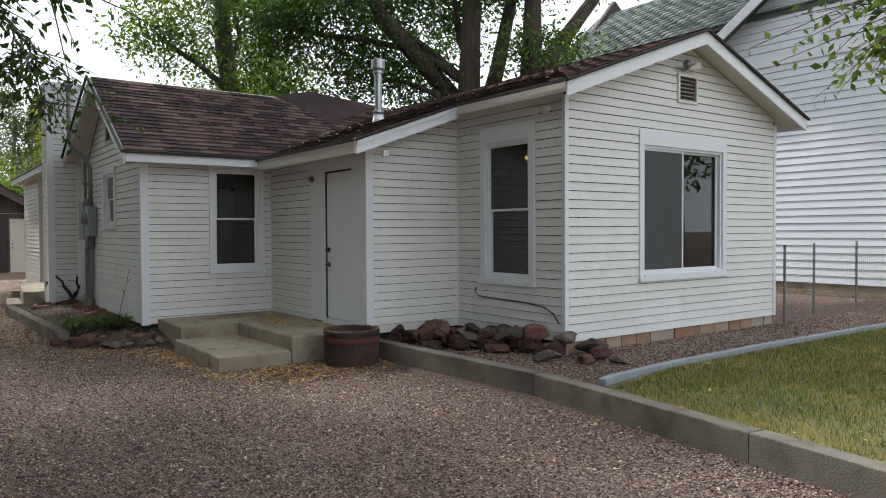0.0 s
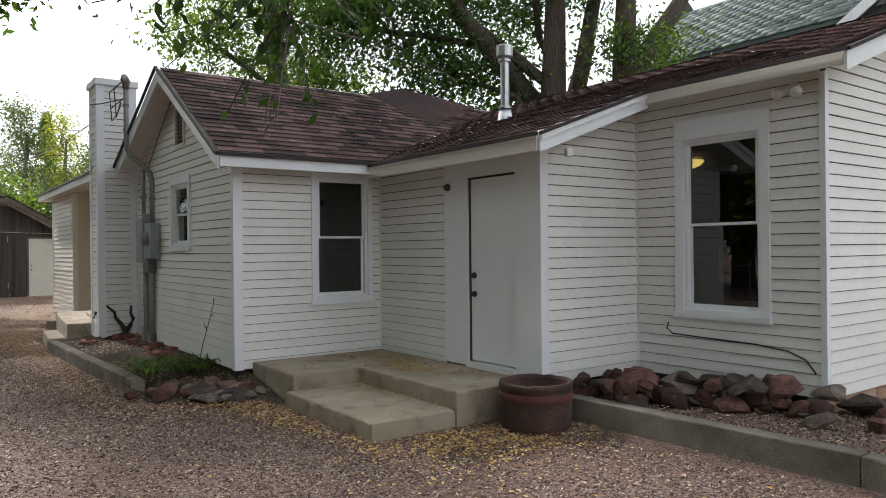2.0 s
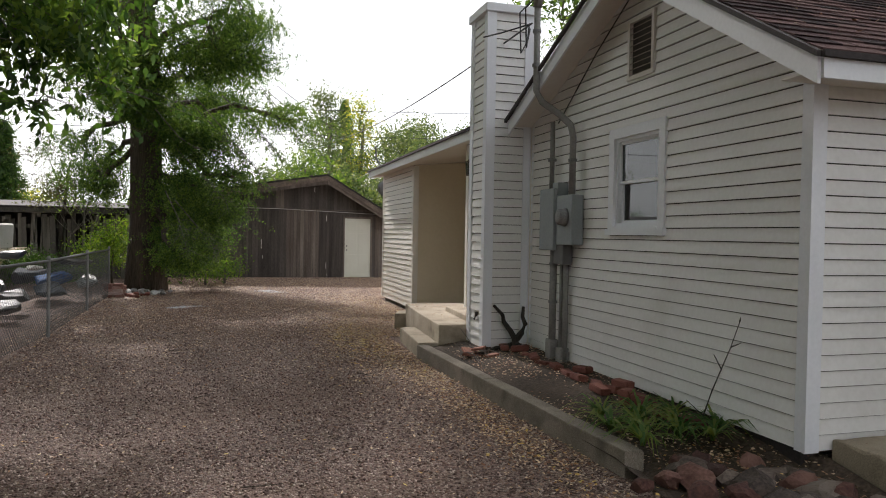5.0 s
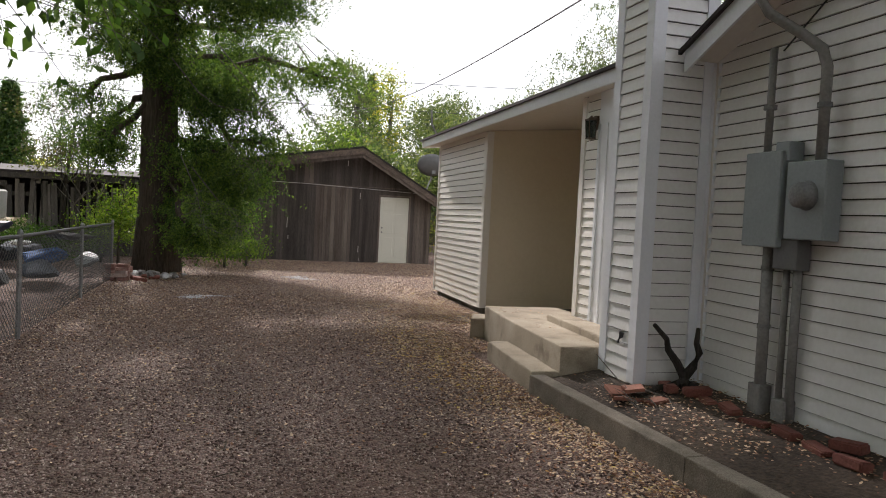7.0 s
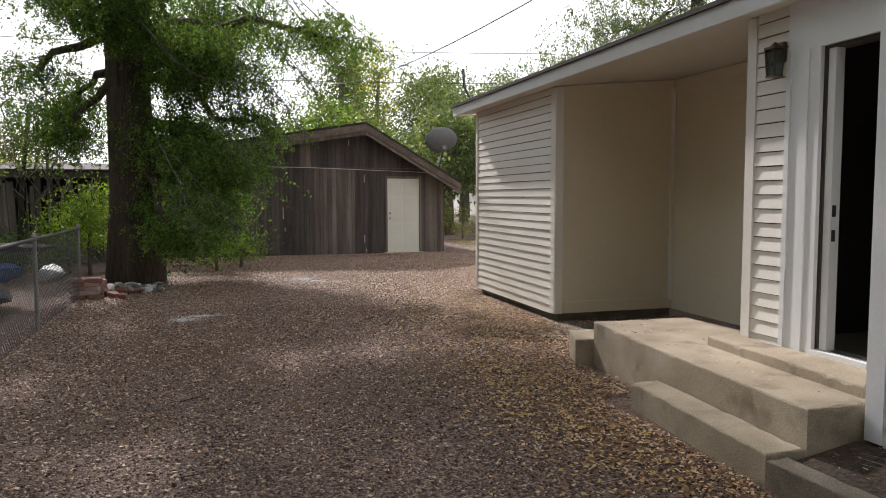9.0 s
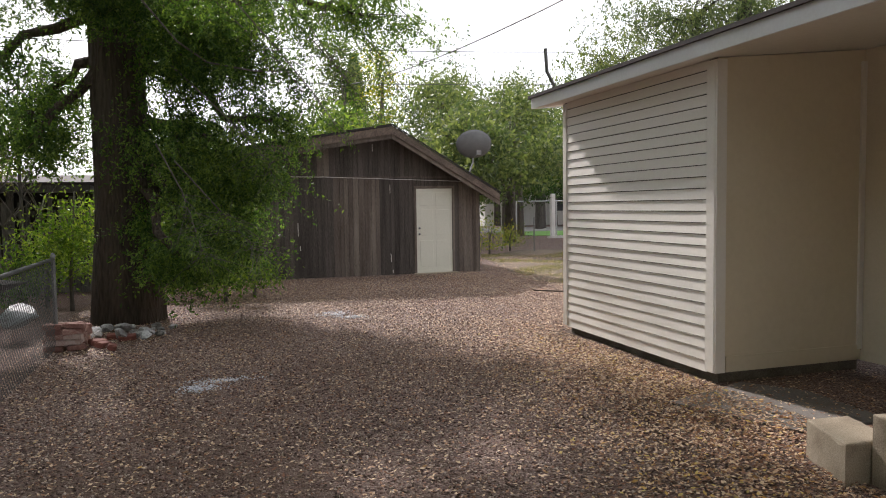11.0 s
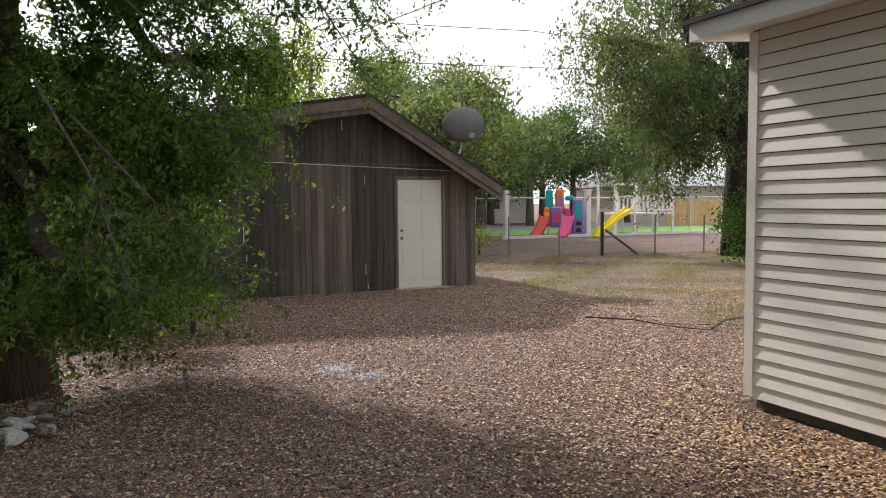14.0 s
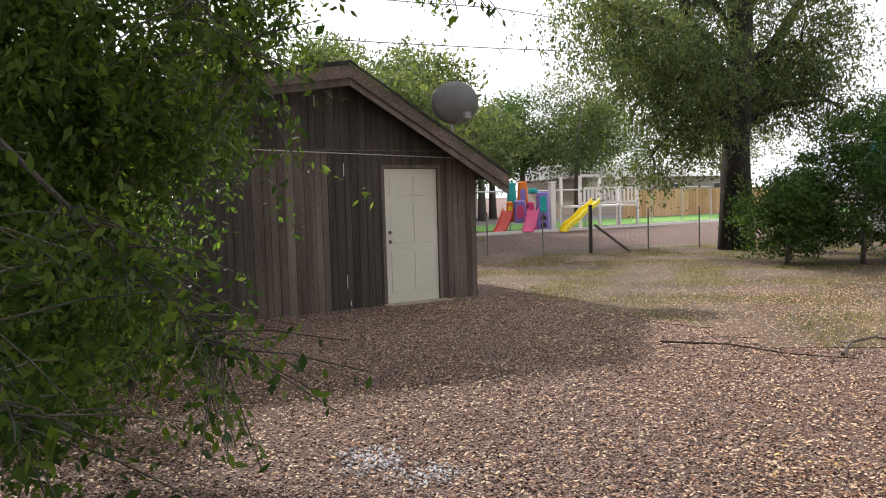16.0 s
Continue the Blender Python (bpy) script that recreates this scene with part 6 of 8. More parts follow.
for i in range(18):
    rock(2.15 + random.uniform(0, 0.75), 9.95 + random.uniform(0, 0.95), 0.05 + 0.03 * random.random(), random.uniform(0.24, 0.40), "flat brown fieldstone edging the lily patch", "stones round the lily patch", k=(0, 3, 6)[i % 3], sx=1.25)

BRICKME = []
for i in range(3):
    bm = bmesh.new()
    box(bm, -0.10, 0.10, -0.048, 0.048, -0.03, 0.03)
    bmesh.ops.bevel(bm, geom=bm.edges[:], offset=0.009, segments=2, affect="EDGES")
    for v in bm.verts:
        v.co += Vector((random.uniform(-1, 1), random.uniform(-1, 1), random.uniform(-1, 1))) * 0.003
    BRICKME.append(finish(bm, "brick", BRICK))


def loose_brick(x, y, z, rz, label="old red clay brick lying along the wall", group="bricks along the wall", tilt=0.0):
    ob = new("brick", BRICKME[random.randrange(3)])
    ob.location, ob.rotation_euler = (x, y, z), (tilt, random.uniform(-0.1, 0.1), rz)
    tagged(ob, label, "brick", group)


for i in range(12):
    y = 14.3 - i * 0.27
    loose_brick(2.50 + 0.05 * random.random(), y, 0.20 + 0.02 * (i % 2), 1.5 + random.uniform(-0.4, 0.4), tilt=random.uniform(-0.15, 0.15))
for x, y, z in ((2.42, 14.62, 0.24), (2.52, 14.40, 0.26), (2.60, 12.35, 0.28), (2.52, 12.15, 0.25), (2.44, 12.45, 0.22), (2.55, 11.95, 0.24), (2.62, 13.1, 0.26)):
    loose_brick(x, y, z, random.uniform(0, 3))
OLDBRICK = material("pale_mortared_brick", [(0.20, 0.10, 0.08), (0.34, 0.20, 0.165), (0.45, 0.36, 0.32)], 0.95, 7, 60, 0.5, vary=0.4)
for me in BRICKME:
    pale = me.copy()
    pale.materials[0] = OLDBRICK
    for i in range(12):
        k = i + 12 * BRICKME.index(me)
        lay, col = k // 8, k % 8
        ob = new("brick", pale)
        ob.location = (-3.12 + 0.21 * (col % 2) + random.uniform(-0.035, 0.035), 24.15 + 0.115 * (col // 2) + random.uniform(-0.02, 0.02), 0.035 + 0.062 * lay)
        ob.rotation_euler = (random.uniform(-0.05, 0.05), random.uniform(-0.05, 0.05), random.uniform(-0.3, 0.3))
        tagged(ob, "pale old brick in a rough stack by the chain-link fence", "brick", "stacked bricks by the fence")
for x, y in ((-2.7, 24.4), (-2.55, 24.75), (-2.62, 24.2), (-2.4, 24.6), (-2.5, 24.0)):
    loose_brick(x, y, 0.04, random.uniform(0, 3), "old brick fallen from the stack by the fence", "stacked bricks by the fence", tilt=0.25)
PALEROCK = material("pale_dusty_rubble", [(0.14, 0.13, 0.12), (0.30, 0.29, 0.28), (0.50, 0.50, 0.50)], 0.95, 6, 60, 0.5, vary=0.4)
for i in range(4):
    ROCKS.append(stone_mesh("rock", 90 + i, PALEROCK, 0.6))
for i in range(24):
    rock(-2.75 + random.uniform(-0.25, 0.9), 24.95 + random.uniform(-0.35, 0.5), 0.05, random.uniform(0.12, 0.30), "pale dusty rubble lump at the foot of the tree", "rubble by the tree", k=9 + i % 4)

# barrel planter
barrel = thing("barrel_planter", "rusted red half-barrel planter with dry litter inside, beside the step", "planter", (4.2, 7.36, 0))
bm = bmesh.new()
prof = [(0.28, 0.0), (0.292, 0.03), (0.298, 0.12), (0.30, 0.20), (0.302, 0.28), (0.30, 0.34), (0.312, 0.355), (0.314, 0.385), (0.306, 0.40), (0.278, 0.40), (0.268, 0.37), (0.262, 0.26), (0.0, 0.25)]
rings = [[bm.verts.new((r * math.cos(a), r * math.sin(a), z + (0.012 * noise.noise(Vector((math.cos(a) * 3, math.sin(a) * 3, 0))) if z > 0.3 else 0))) for a in (2 * math.pi * k / 32 for k in range(32))] for r, z in prof[:-1]]
for a, b in zip(rings, rings[1:]):
    for k in range(32):
        bm.faces.new((a[k], a[(k + 1) % 32], b[(k + 1) % 32], b[k]))
bm.faces.new(rings[0][::-1]), bm.faces.new(rings[-1])
part("shell", bm, RUST, barrel, smooth=True)
for z in (0.25,):
    bm = bmesh.new()
    r0 = [[bm.verts.new((r * math.cos(a), r * math.sin(a), zz)) for a in (2 * math.pi * k / 32 for k in range(32))] for r, zz in ((0.306, z), (0.309, z + 0.003), (0.309, z + 0.067), (0.303, z + 0.07))]
    for a, b in zip(r0, r0[1:]):
        for k in range(32):
            bm.faces.new((a[k], a[(k + 1) % 32], b[(k + 1) % 32], b[k]))
    part("hoop", bm, material("faded_maroon_paint", [(0.05, 0.02, 0.017), (0.13, 0.035, 0.028)], 0.85, 6, 40, 0.4), barrel, "faded red band", smooth=True)

# electric meter, boxes and conduits on the gable wall
meter = thing("electric_meter", "grey electric panel and meter box on the gable wall with conduits", "electric meter", (2.78, 13.76, 0))
for nm, d, lab in (("panel_box", (-0.17, -0.02, 0.03, 0.38, 1.36, 2.00), "tall blue-grey breaker panel"), ("meter_box", (-0.15, -0.02, -0.34, 0.0, 1.42, 1.92), "grey meter box")):
    boxpart(nm, d, GREYBOX, meter, lab, bevel=0.008)
bm = bmesh.new()
tube(bm, [(-0.15, -0.19, 1.70), (-0.17, -0.19, 1.70), (-0.22, -0.19, 1.70), (-0.235, -0.19, 1.70)], [0.095, 0.085, 0.08, 0.05], 18)
part("meter_dial", bm, STEELD, meter, smooth=True)
for nm, pts, r in (("conduit", [(-0.08, 0.2, 0.2), (-0.08, 0.2, 1.37)], 0.038), ("conduit", [(-0.06, 0.04, 0.2), (-0.06, 0.04, 1.40)], 0.022), ("conduit", [(-0.06, -0.06, 0.2), (-0.06, -0.06, 1.43)], 0.03),
                   ("conduit", [(-0.08, 0.28, 1.98), (-0.08, 0.28, 2.72)], 0.026), ("conduit", [(-0.09, -0.22, 1.90), (-0.09, -0.22, 2.50), (-0.10, -0.18, 2.62), (-0.16, -0.05, 2.74), (-0.30, 0.08, 2.88), (-0.34, 0.14, 3.0), (-0.34, 0.15, 3.92)], 0.034)):
    bm = bmesh.new()
    tube(bm, pts, r, 10)
    part(nm, bm, CONDUIT, meter, smooth=True)
for x, y, z0, z1 in ((-0.08, 0.2, 0.2, 0.42), (-0.06, -0.01, 0.2, 0.36)):
    boxpart("fitting", (x - 0.05, x + 0.05, y - 0.06, y + 0.06, z0, z1), CONDUIT, meter, bevel=0.006)
bm = bmesh.new()
tube(bm, [(-0.34, 0.15, 3.86), (-0.34, 0.13, 3.95), (-0.38, 0.05, 3.99), (-0.42, -0.02, 3.93)], [0.05, 0.06, 0.05, 0.03], 10)
part("weatherhead", bm, CONDUIT, meter, smooth=True)
for x, y, z in ((-0.34, 0.15, 3.25), (-0.34, 0.15, 3.6), (-0.09, -0.22, 2.25), (-0.08, 0.28, 2.3), (-0.08, 0.2, 0.8), (-0.08, 0.2, 1.2)):
    bm = bmesh.new()
    tube(bm, [(x, y, z), (x, y, z + 0.03)], 0.045, 12)
    part("strap", bm, STEELD, meter)
boxpart("offset_box", (-0.14, -0.02, 0.0, 0.13, 1.93, 2.06), GREYBOX, meter, bevel=0.006)
boxpart("lower_box", (-0.13, -0.02, -0.12, 0.10, 1.22, 1.42), DISH, meter, bevel=0.006)


def cable(name, label, pts, r=0.006, mat=BLACK, category="cable"):
    o = Vector(pts[0])
    t = thing(name, label, category, tuple(o))
    bm = bmesh.new()
    tube(bm, [tuple(Vector(p) - o) for p in pts], r, 5)
    part("line", bm, mat, t)


def sag(a, b, drop, n=14):
    a, b = Vector(a), Vector(b)
    return [tuple(a + (b - a) * t - Vector((0, 0, drop * 4 * t * (1 - t)))) for t in (i / n for i in range(n + 1))]


cable("bare_twig", "long pale bare twig hanging among the boughs by the shed", [(-2.2, 24.4, 4.2), (-1.71, 24.5, 3.62), (-1.37, 24.7, 3.42), (-0.78, 25.0, 3.39), (-0.3, 25.2, 3.45)], 0.012, BARK_GREY, "branch")
cable("service_cable", "black service cable sagging from the mast to a pole", sag((2.42, 14.0, 3.72), (2.5, 46, 6.9), 0.9, 24), 0.010)
for k, pts in enumerate(([(2.36, 13.75, 3.92), (2.26, 13.8, 3.80), (2.30, 13.85, 3.42), (2.36, 13.95, 3.6), (2.40, 14.02, 3.72)], [(2.36, 13.75, 3.92), (2.20, 13.8, 3.75), (2.24, 13.85, 3.36), (2.33, 13.9, 3.5), (2.40, 14.0, 3.66)], [(2.42, 14.02, 3.72), (2.2, 14.3, 3.68), (2.1, 14.6, 3.70)])):
    cable("drip_loop", "drooping black cable loop at the mast", pts, 0.008)
cable("power_line", "overhead power line crossing beyond the yards", sag((-40, 40, 8.2), (12.5, 42, 7.75), 0.9, 16) + sag((12.5, 42, 7.75), (60, 46, 10.5), 0.8, 16)[1:], 0.014)
cable("power_line", "overhead power line crossing beyond the yards", sag((-40, 41, 6.9), (16, 42, 6.6), 0.8, 16) + sag((16, 42, 6.6), (60, 46, 8.4), 0.8, 16)[1:], 0.014)
cable("antenna_arm", "bent grey pipe stub on the back roof edge", [(2.62, 23.3, 2.93), (2.72, 23.3, 3.05), (2.62, 23.3, 3.22), (2.60, 23.3, 3.5)], 0.022, STEELD, "pipe")
cable("wall_cable", "loose black cable hanging along the siding", [(5.93, 7.30, 0.78), (5.93, 7.32, 0.72), (5.93, 7.25, 0.67), (5.93, 6.9, 0.66), (5.93, 6.4, 0.65), (5.93, 6.1, 0.62), (5.93, 5.95, 0.56), (5.93, 5.87, 0.46)], 0.007)
cable("wall_cable", "thin dark cable up the gable wall", [(2.745, 14.0, 2.7), (2.745, 13.2, 3.25), (2.745, 12.6, 3.6)], 0.006)


cable("wall_wire", "thin pale wire stretched across the shed front", [(-3.1, 31.44, 2.30), (1.0, 31.43, 2.27), (4.4, 31.43, 2.16)], 0.006, PAINTWOOD)


def branchy(name, label, origin, arms, r, mat, category="branch"):
    t = thing(name, label, category, origin)
    bm = bmesh.new()
    for pts in arms:
        n = len(pts)
        tube(bm, pts, [r * (1 - 0.6 * i / (n - 1)) for i in range(n)], 6)
    part("wood", bm, mat, t)


branchy("dead_branch", "black forked dead branch propped in the corner by the chimney", (2.58, 14.62, 0.18),
        [[(0, 0, 0), (-0.02, 0.02, 0.14), (-0.07, 0.04, 0.24), (-0.15, 0.05, 0.34), (-0.16, 0.06, 0.42), (-0.27, 0.07, 0.53)], [(-0.02, 0.02, 0.12), (0.05, 0.0, 0.22), (0.09, -0.01, 0.32), (0.05, -0.02, 0.40), (0.06, -0.02, 0.52)], [(0, 0, 0.10), (-0.12, 0.0, 0.07), (-0.27, 0.0, 0.05), (-0.38, -0.03, 0.0)], [(0, 0, 0.08), (0.06, -0.12, 0.05), (0.1, -0.24, 0.02)]], 0.04, BARKD)
branchy("dry_stalk", "thin dry weed stalk leaning on the white siding", (2.62, 11.35, 0.15),
        [[(0, 0, 0), (0.03, -0.1, 0.3), (0.08, -0.22, 0.62), (0.10, -0.28, 0.80)], [(0.06, -0.16, 0.45), (0.04, -0.1, 0.55)], [(0.08, -0.22, 0.62), (0.1, -0.3, 0.66)], [(0.02, -0.05, 0.1), (-0.05, 0.08, 0.2)], [(0.10, -0.28, 0.80), (0.10, -0.285, 0.83)]], 0.005, BARKD, "weed")
branchy("fallen_stick", "long dark stick lying where gravel meets dry grass", (4.15, 27.1, 0.03), [[(0, 0, 0), (0.35, -0.55, 0.02), (0.5, -1.1, 0.0), (0.75, -1.6, 0.01)], [(0.35, -0.55, 0.02), (0.5, -0.5, 0.06)]], 0.013, BARK, "stick")
branchy("fallen_stick", "curved bleached root piece on the gravel edge", (5.0, 25.7, 0.03), [[(0, 0, 0), (0.3, 0.1, 0.06), (0.6, 0.05, 0.08), (0.9, -0.1, 0.0)], [(0.3, 0.1, 0.06), (0.4, 0.3, 0.02)]], 0.02, BARK_GREY, "stick")
for i in range(26):
    x, y = random.uniform(-2.6, 1.7), random.uniform(3, 30)
    a = random.uniform(0, 6.28)
    L = random.uniform(0.1, 0.28)
    branchy("twig", "small dry twig on the gravel", (x, y, 0.012), [[(0, 0, 0), (math.cos(a) * L / 2, math.sin(a) * L / 2, 0.01), (math.cos(a + 0.3) * L, math.sin(a + 0.3) * L, 0)]], 0.005, BARK, "twig")
branchy("twig", "pale twig lying by the chimney foot", (2.3, 14.5, 0.2), [[(0, 0, 0), (-0.2, 0.3, 0.05), (-0.25, 0.6, 0.2)]], 0.008, BARK_GREY, "twig")

SHARDS = ((2.05, 14.72, 0.19, 0.4, 0.25, ((-0.14, -0.06), (0.10, -0.09), (0.15, 0.05), (-0.05, 0.10))), (2.12, 14.60, 0.24, 1.2, -0.2, ((-0.15, -0.05), (0.12, -0.07), (0.14, 0.08), (0.0, 0.06), (-0.12, 0.09))),
          (2.0, 14.5, 0.185, 2.2, 0.15, ((-0.10, -0.07), (0.11, -0.04), (0.06, 0.10))), (2.2, 14.42, 0.19, 3.4, 0.1, ((-0.09, -0.05), (0.08, -0.08), (0.11, 0.06), (-0.06, 0.07))))
TILE = material("orange_clay_tile", [(0.17, 0.065, 0.042), (0.32, 0.135, 0.085)], 0.85, 5, 60, 0.3, vary=0.3)
for x, y, z, rz, tx, pts in SHARDS:
    bm = bmesh.new()
    prism(bm, [(a, b, -0.012) for a, b in pts], (0, 0, 0.024))
    ob = tagged(new("tile_shard", finish(bm, "tile_shard", TILE)), "broken orange clay tile lying by the chimney foot", "tile", "tile shards by the chimney")
    ob.location, ob.rotation_euler = (x, y, z), (tx, 0.1, rz)
rng = random.Random(31)
for i in range(14):
    x, y, a, L = rng.uniform(1.95, 2.2), rng.uniform(14.1, 14.9), rng.uniform(0.8, 2.4), rng.uniform(0.15, 0.4)
    branchy("twig", "thin pale twig tangled at the chimney foot", (x, y, 0.165), [[(0, 0, 0), (0.1 * math.cos(a), L * 0.5, 0.05), (0.2 * math.cos(a), L, 0.02 + 0.1 * rng.random())]], 0.004, BARK_GREY, "twig")

# fittings on the walls
flood = thing("flood_light", "twin white flood-light fitting under the eave", "light", (5.93, 6.02, 2.83))
bm = bmesh.new()
tube(bm, [(0, 0, 0), (-0.03, 0, 0)], 0.045, 14)
part("base", bm, SOFFIT, flood)
for dy in (-0.05, 0.07):
    bm = bmesh.new()
    tube(bm, [(-0.03, dy * 0.3, 0), (-0.07, dy, -0.03), (-0.13, dy * 1.5, -0.06)], [0.018, 0.028, 0.05], 12)
    part("lamp_head", bm, SOFFIT, flood, smooth=True)
flood2 = thing("flood_light", "old brown twin flood-light over the gable vent", "light", (8.02, 5.78, 3.46))
for dx in (-0.08, 0.1):
    bm = bmesh.new()
    tube(bm, [(0, 0, 0), (dx * 0.6, -0.06, -0.0), (dx * 1.4, -0.13, 0.03)], [0.02, 0.03, 0.055], 12)
    part("lamp_head", bm, SOFFIT if dx > 0 else STEELD, flood2, smooth=True)
bell = thing("door_light", "small round brass-rimmed socket beside the entry door", "light", (4.60, 9.09, 2.17))
bm = bmesh.new()
tube(bm, [(0, 0, 0), (-0.035, 0, 0), (-0.06, 0, 0)], [0.042, 0.036, 0.024], 14)
part("socket", bm, RAKE, bell, smooth=True)
BRONZE = material("dull_bronze", [(0.07, 0.05, 0.035), (0.15, 0.11, 0.08)], 0.5, 5, 60, 0.1, metal=0.5)
lan = thing("porch_lantern", "small bronze caged lantern with clear glass beside the back door", "light", (2.63, 16.60, 2.42))
for d in ((-0.05, 0.05, -0.05, 0.05, 0.10, 0.115), (-0.04, 0.04, -0.04, 0.04, -0.09, -0.078)):
    boxpart("plate", d, BRONZE, lan)
bm = bmesh.new()
prism(bm, [(-0.032, -0.032, -0.078), (0.032, -0.032, -0.078), (0.042, -0.042, 0.10), (-0.042, -0.042, 0.10)], (0, 0.004, 0)), prism(bm, [(-0.032, 0.028, -0.078), (0.032, 0.028, -0.078), (0.042, 0.038, 0.10), (-0.042, 0.038, 0.10)], (0, 0.004, 0))
part("glass_pane", bm, PANE, lan, kind="stuff")
for sx in (-1, 1):
    for sy in (-1, 1):
        bm = bmesh.new()
        tube(bm, [(0.034 * sx, 0.034 * sy, -0.08), (0.044 * sx, 0.044 * sy, 0.10)], 0.005, 5)
        part("bar", bm, BRONZE, lan)
bm = bmesh.new()
tube(bm, [(0, 0, 0.115), (0, 0, 0.14), (0, 0, 0.15)], [0.04, 0.015, 0.006], 10)
part("finial", bm, BRONZE, lan)
boxpart("bracket", (0.04, 0.072, -0.03, 0.03, 0.02, 0.15), BRONZE, lan)
tap = thing("wall_tap", "small dark garden tap on the chimney siding", "tap", (2.26, 15.02, 0.56))
bm = bmesh.new()
tube(bm, [(0, 0, 0), (-0.05, 0, 0.0), (-0.07, 0, -0.05)], 0.014, 8), tube(bm, [(-0.04, 0, 0.0), (-0.04, 0, 0.04)], 0.02, 8)
part("spout", bm, BLACK, tap)

# lamps inside
lamp = thing("ceiling_lamp", "warm lit glass ceiling lamp in the front room", "ceiling lamp", (8.0, 8.45, 2.66))
bm = bmesh.new()
tube(bm, [(0, 0, -0.05), (0, 0, -0.08), (0, 0, -0.12), (0, 0, -0.15)], [0.14, 0.135, 0.09, 0.02], 18)
part("shade", bm, BULB, lamp, smooth=True)
bm = bmesh.new()
tube(bm, [(0, 0, 0.01), (0, 0, -0.02)], 0.12, 18)
part("ceiling_plate", bm, STEELD, lamp)
bar = thing("vanity_lamp", "lit three-shade lamp bar on an inner wall", "wall lamp", (5.6, 12.05, 2.22))
boxpart("bar", (-0.32, 0.32, 0.02, 0.05, 0.0, 0.04), STEELD, bar)
for dx in (-0.23, 0.0, 0.23):
    bm = bmesh.new()
    tube(bm, [(dx, 0, 0.06), (dx, 0, 0.02), (dx, 0, -0.05)], [0.025, 0.05, 0.065], 14)
    part("shade", bm, BULB, bar, smooth=True)
boxpart("mounting", (-0.3, 0.3, 0.05, 0.09, -0.05, 0.28), ROOM, bar)

# playground beyond the wire fence
play = thing("play_castle", "brightly coloured moulded plastic play castle on the gravel", "play equipment", (16.3, 47.2, 0))
play.rotation_euler = (0, 0, radians(-31))


def moulded(name, x0, x1, y0, y1, z0, z1, mat, windows=(), taper=0.06):
    """A blow-moulded hollow box with rounded edges; its windows are arched recesses in another colour."""
    bm = bmesh.new()
    box(bm, x0, x1, y0, y1, z0, z1)
    for q in bm.verts:
        if q.co.z > (z0 + z1) / 2:
            q.co.x += (taper if q.co.x < (x0 + x1) / 2 else -taper)
    body = part(name, bm, mat, play, bevel=0.05)
    for a, b, c, d, m in windows:
        bm = bmesh.new()
        r = (b - a) / 2
        pts = [(a, y0 - 0.012, c), (b, y0 - 0.012, c)] + [((a + b) / 2 + r * math.cos(t * math.pi / 6), y0 - 0.012, d - r + r * math.sin(t * math.pi / 6)) for t in range(7)]
        prism(bm, pts, (0, 0.03, 0))
        part("window_panel", bm, m, body)
    return body


moulded("tower", 0.10, 0.52, 0.0, 0.5, 0.9, 2.12, PLAST["teal"])
moulded("tower", 0.54, 1.00, -0.1, 0.4, 1.0, 2.15, PLAST["orange"], [(0.66, 0.88, 1.35, 1.85, PLAST["purple"])])
moulded("cap", 1.00, 1.45, 0.0, 0.4, 1.62, 1.85, PLAST["teal"])
moulded("tower", 1.30, 1.86, -0.35, 0.2, 0.02, 1.68, PLAST["purple"], [(1.45, 1.72, 0.82, 1.52, PLAST["teal"]), (1.46, 1.71, 0.50, 0.70, BLACK), (1.46, 1.71, 0.20, 0.40, BLACK)])
moulded("bridge", 0.82, 1.32, -0.45, 0.1, 0.08, 1.28, PLAST["magenta"], [(0.93, 1.2, 0.3, 0.85, PLAST["red"])], 0.12)
moulded("panel", 0.0, 0.36, -0.5, -0.1, 0.45, 1.32, PLAST["orange"], [(0.08, 0.26, 0.62, 1.12, PLAST["yellow"])])
moulded("cube", 0.32, 0.88, -0.6, -0.1, 0.42, 1.35, PLAST["purple"], [(0.44, 0.76, 0.62, 1.15, PLAST["magenta"])])
moulded("step_block", -0.28, 0.06, -0.5, 0.0, 0.0, 0.95, PLAST["red"], (), 0.1)
for a, b, m in ((-0.1, -0.55, "red"), (0.95, 0.62, "magenta")):
    bm = bmesh.new()
    for k in range(6):
        za, zb = 0.85 * (1 - k / 6) ** 1.3 + 0.05, 0.85 * (1 - (k + 1) / 6) ** 1.3 + 0.05
        xa, xb = a + (b - a) * k / 6, a + (b - a) * (k + 1) / 6
        ya, yb = -0.55 - 0.12 * k, -0.55 - 0.12 * (k + 1)
        for lo, hi, up in ((0, 0.40, 0.03), (-0.04, 0.0, 0.14), (0.40, 0.44, 0.14)):
            prism(bm, [(xa + lo, ya, za), (xa + hi, ya, za), (xb + hi, yb, zb), (xb + lo, yb, zb)], (0, 0, up))
    part("slide", bm, PLAST[m], play)
slide = thing("play_slide", "yellow wavy plastic slide on a white-painted wooden play deck", "slide", (17.6, 44.7, -0.06))
bm = bmesh.new()
N = 12
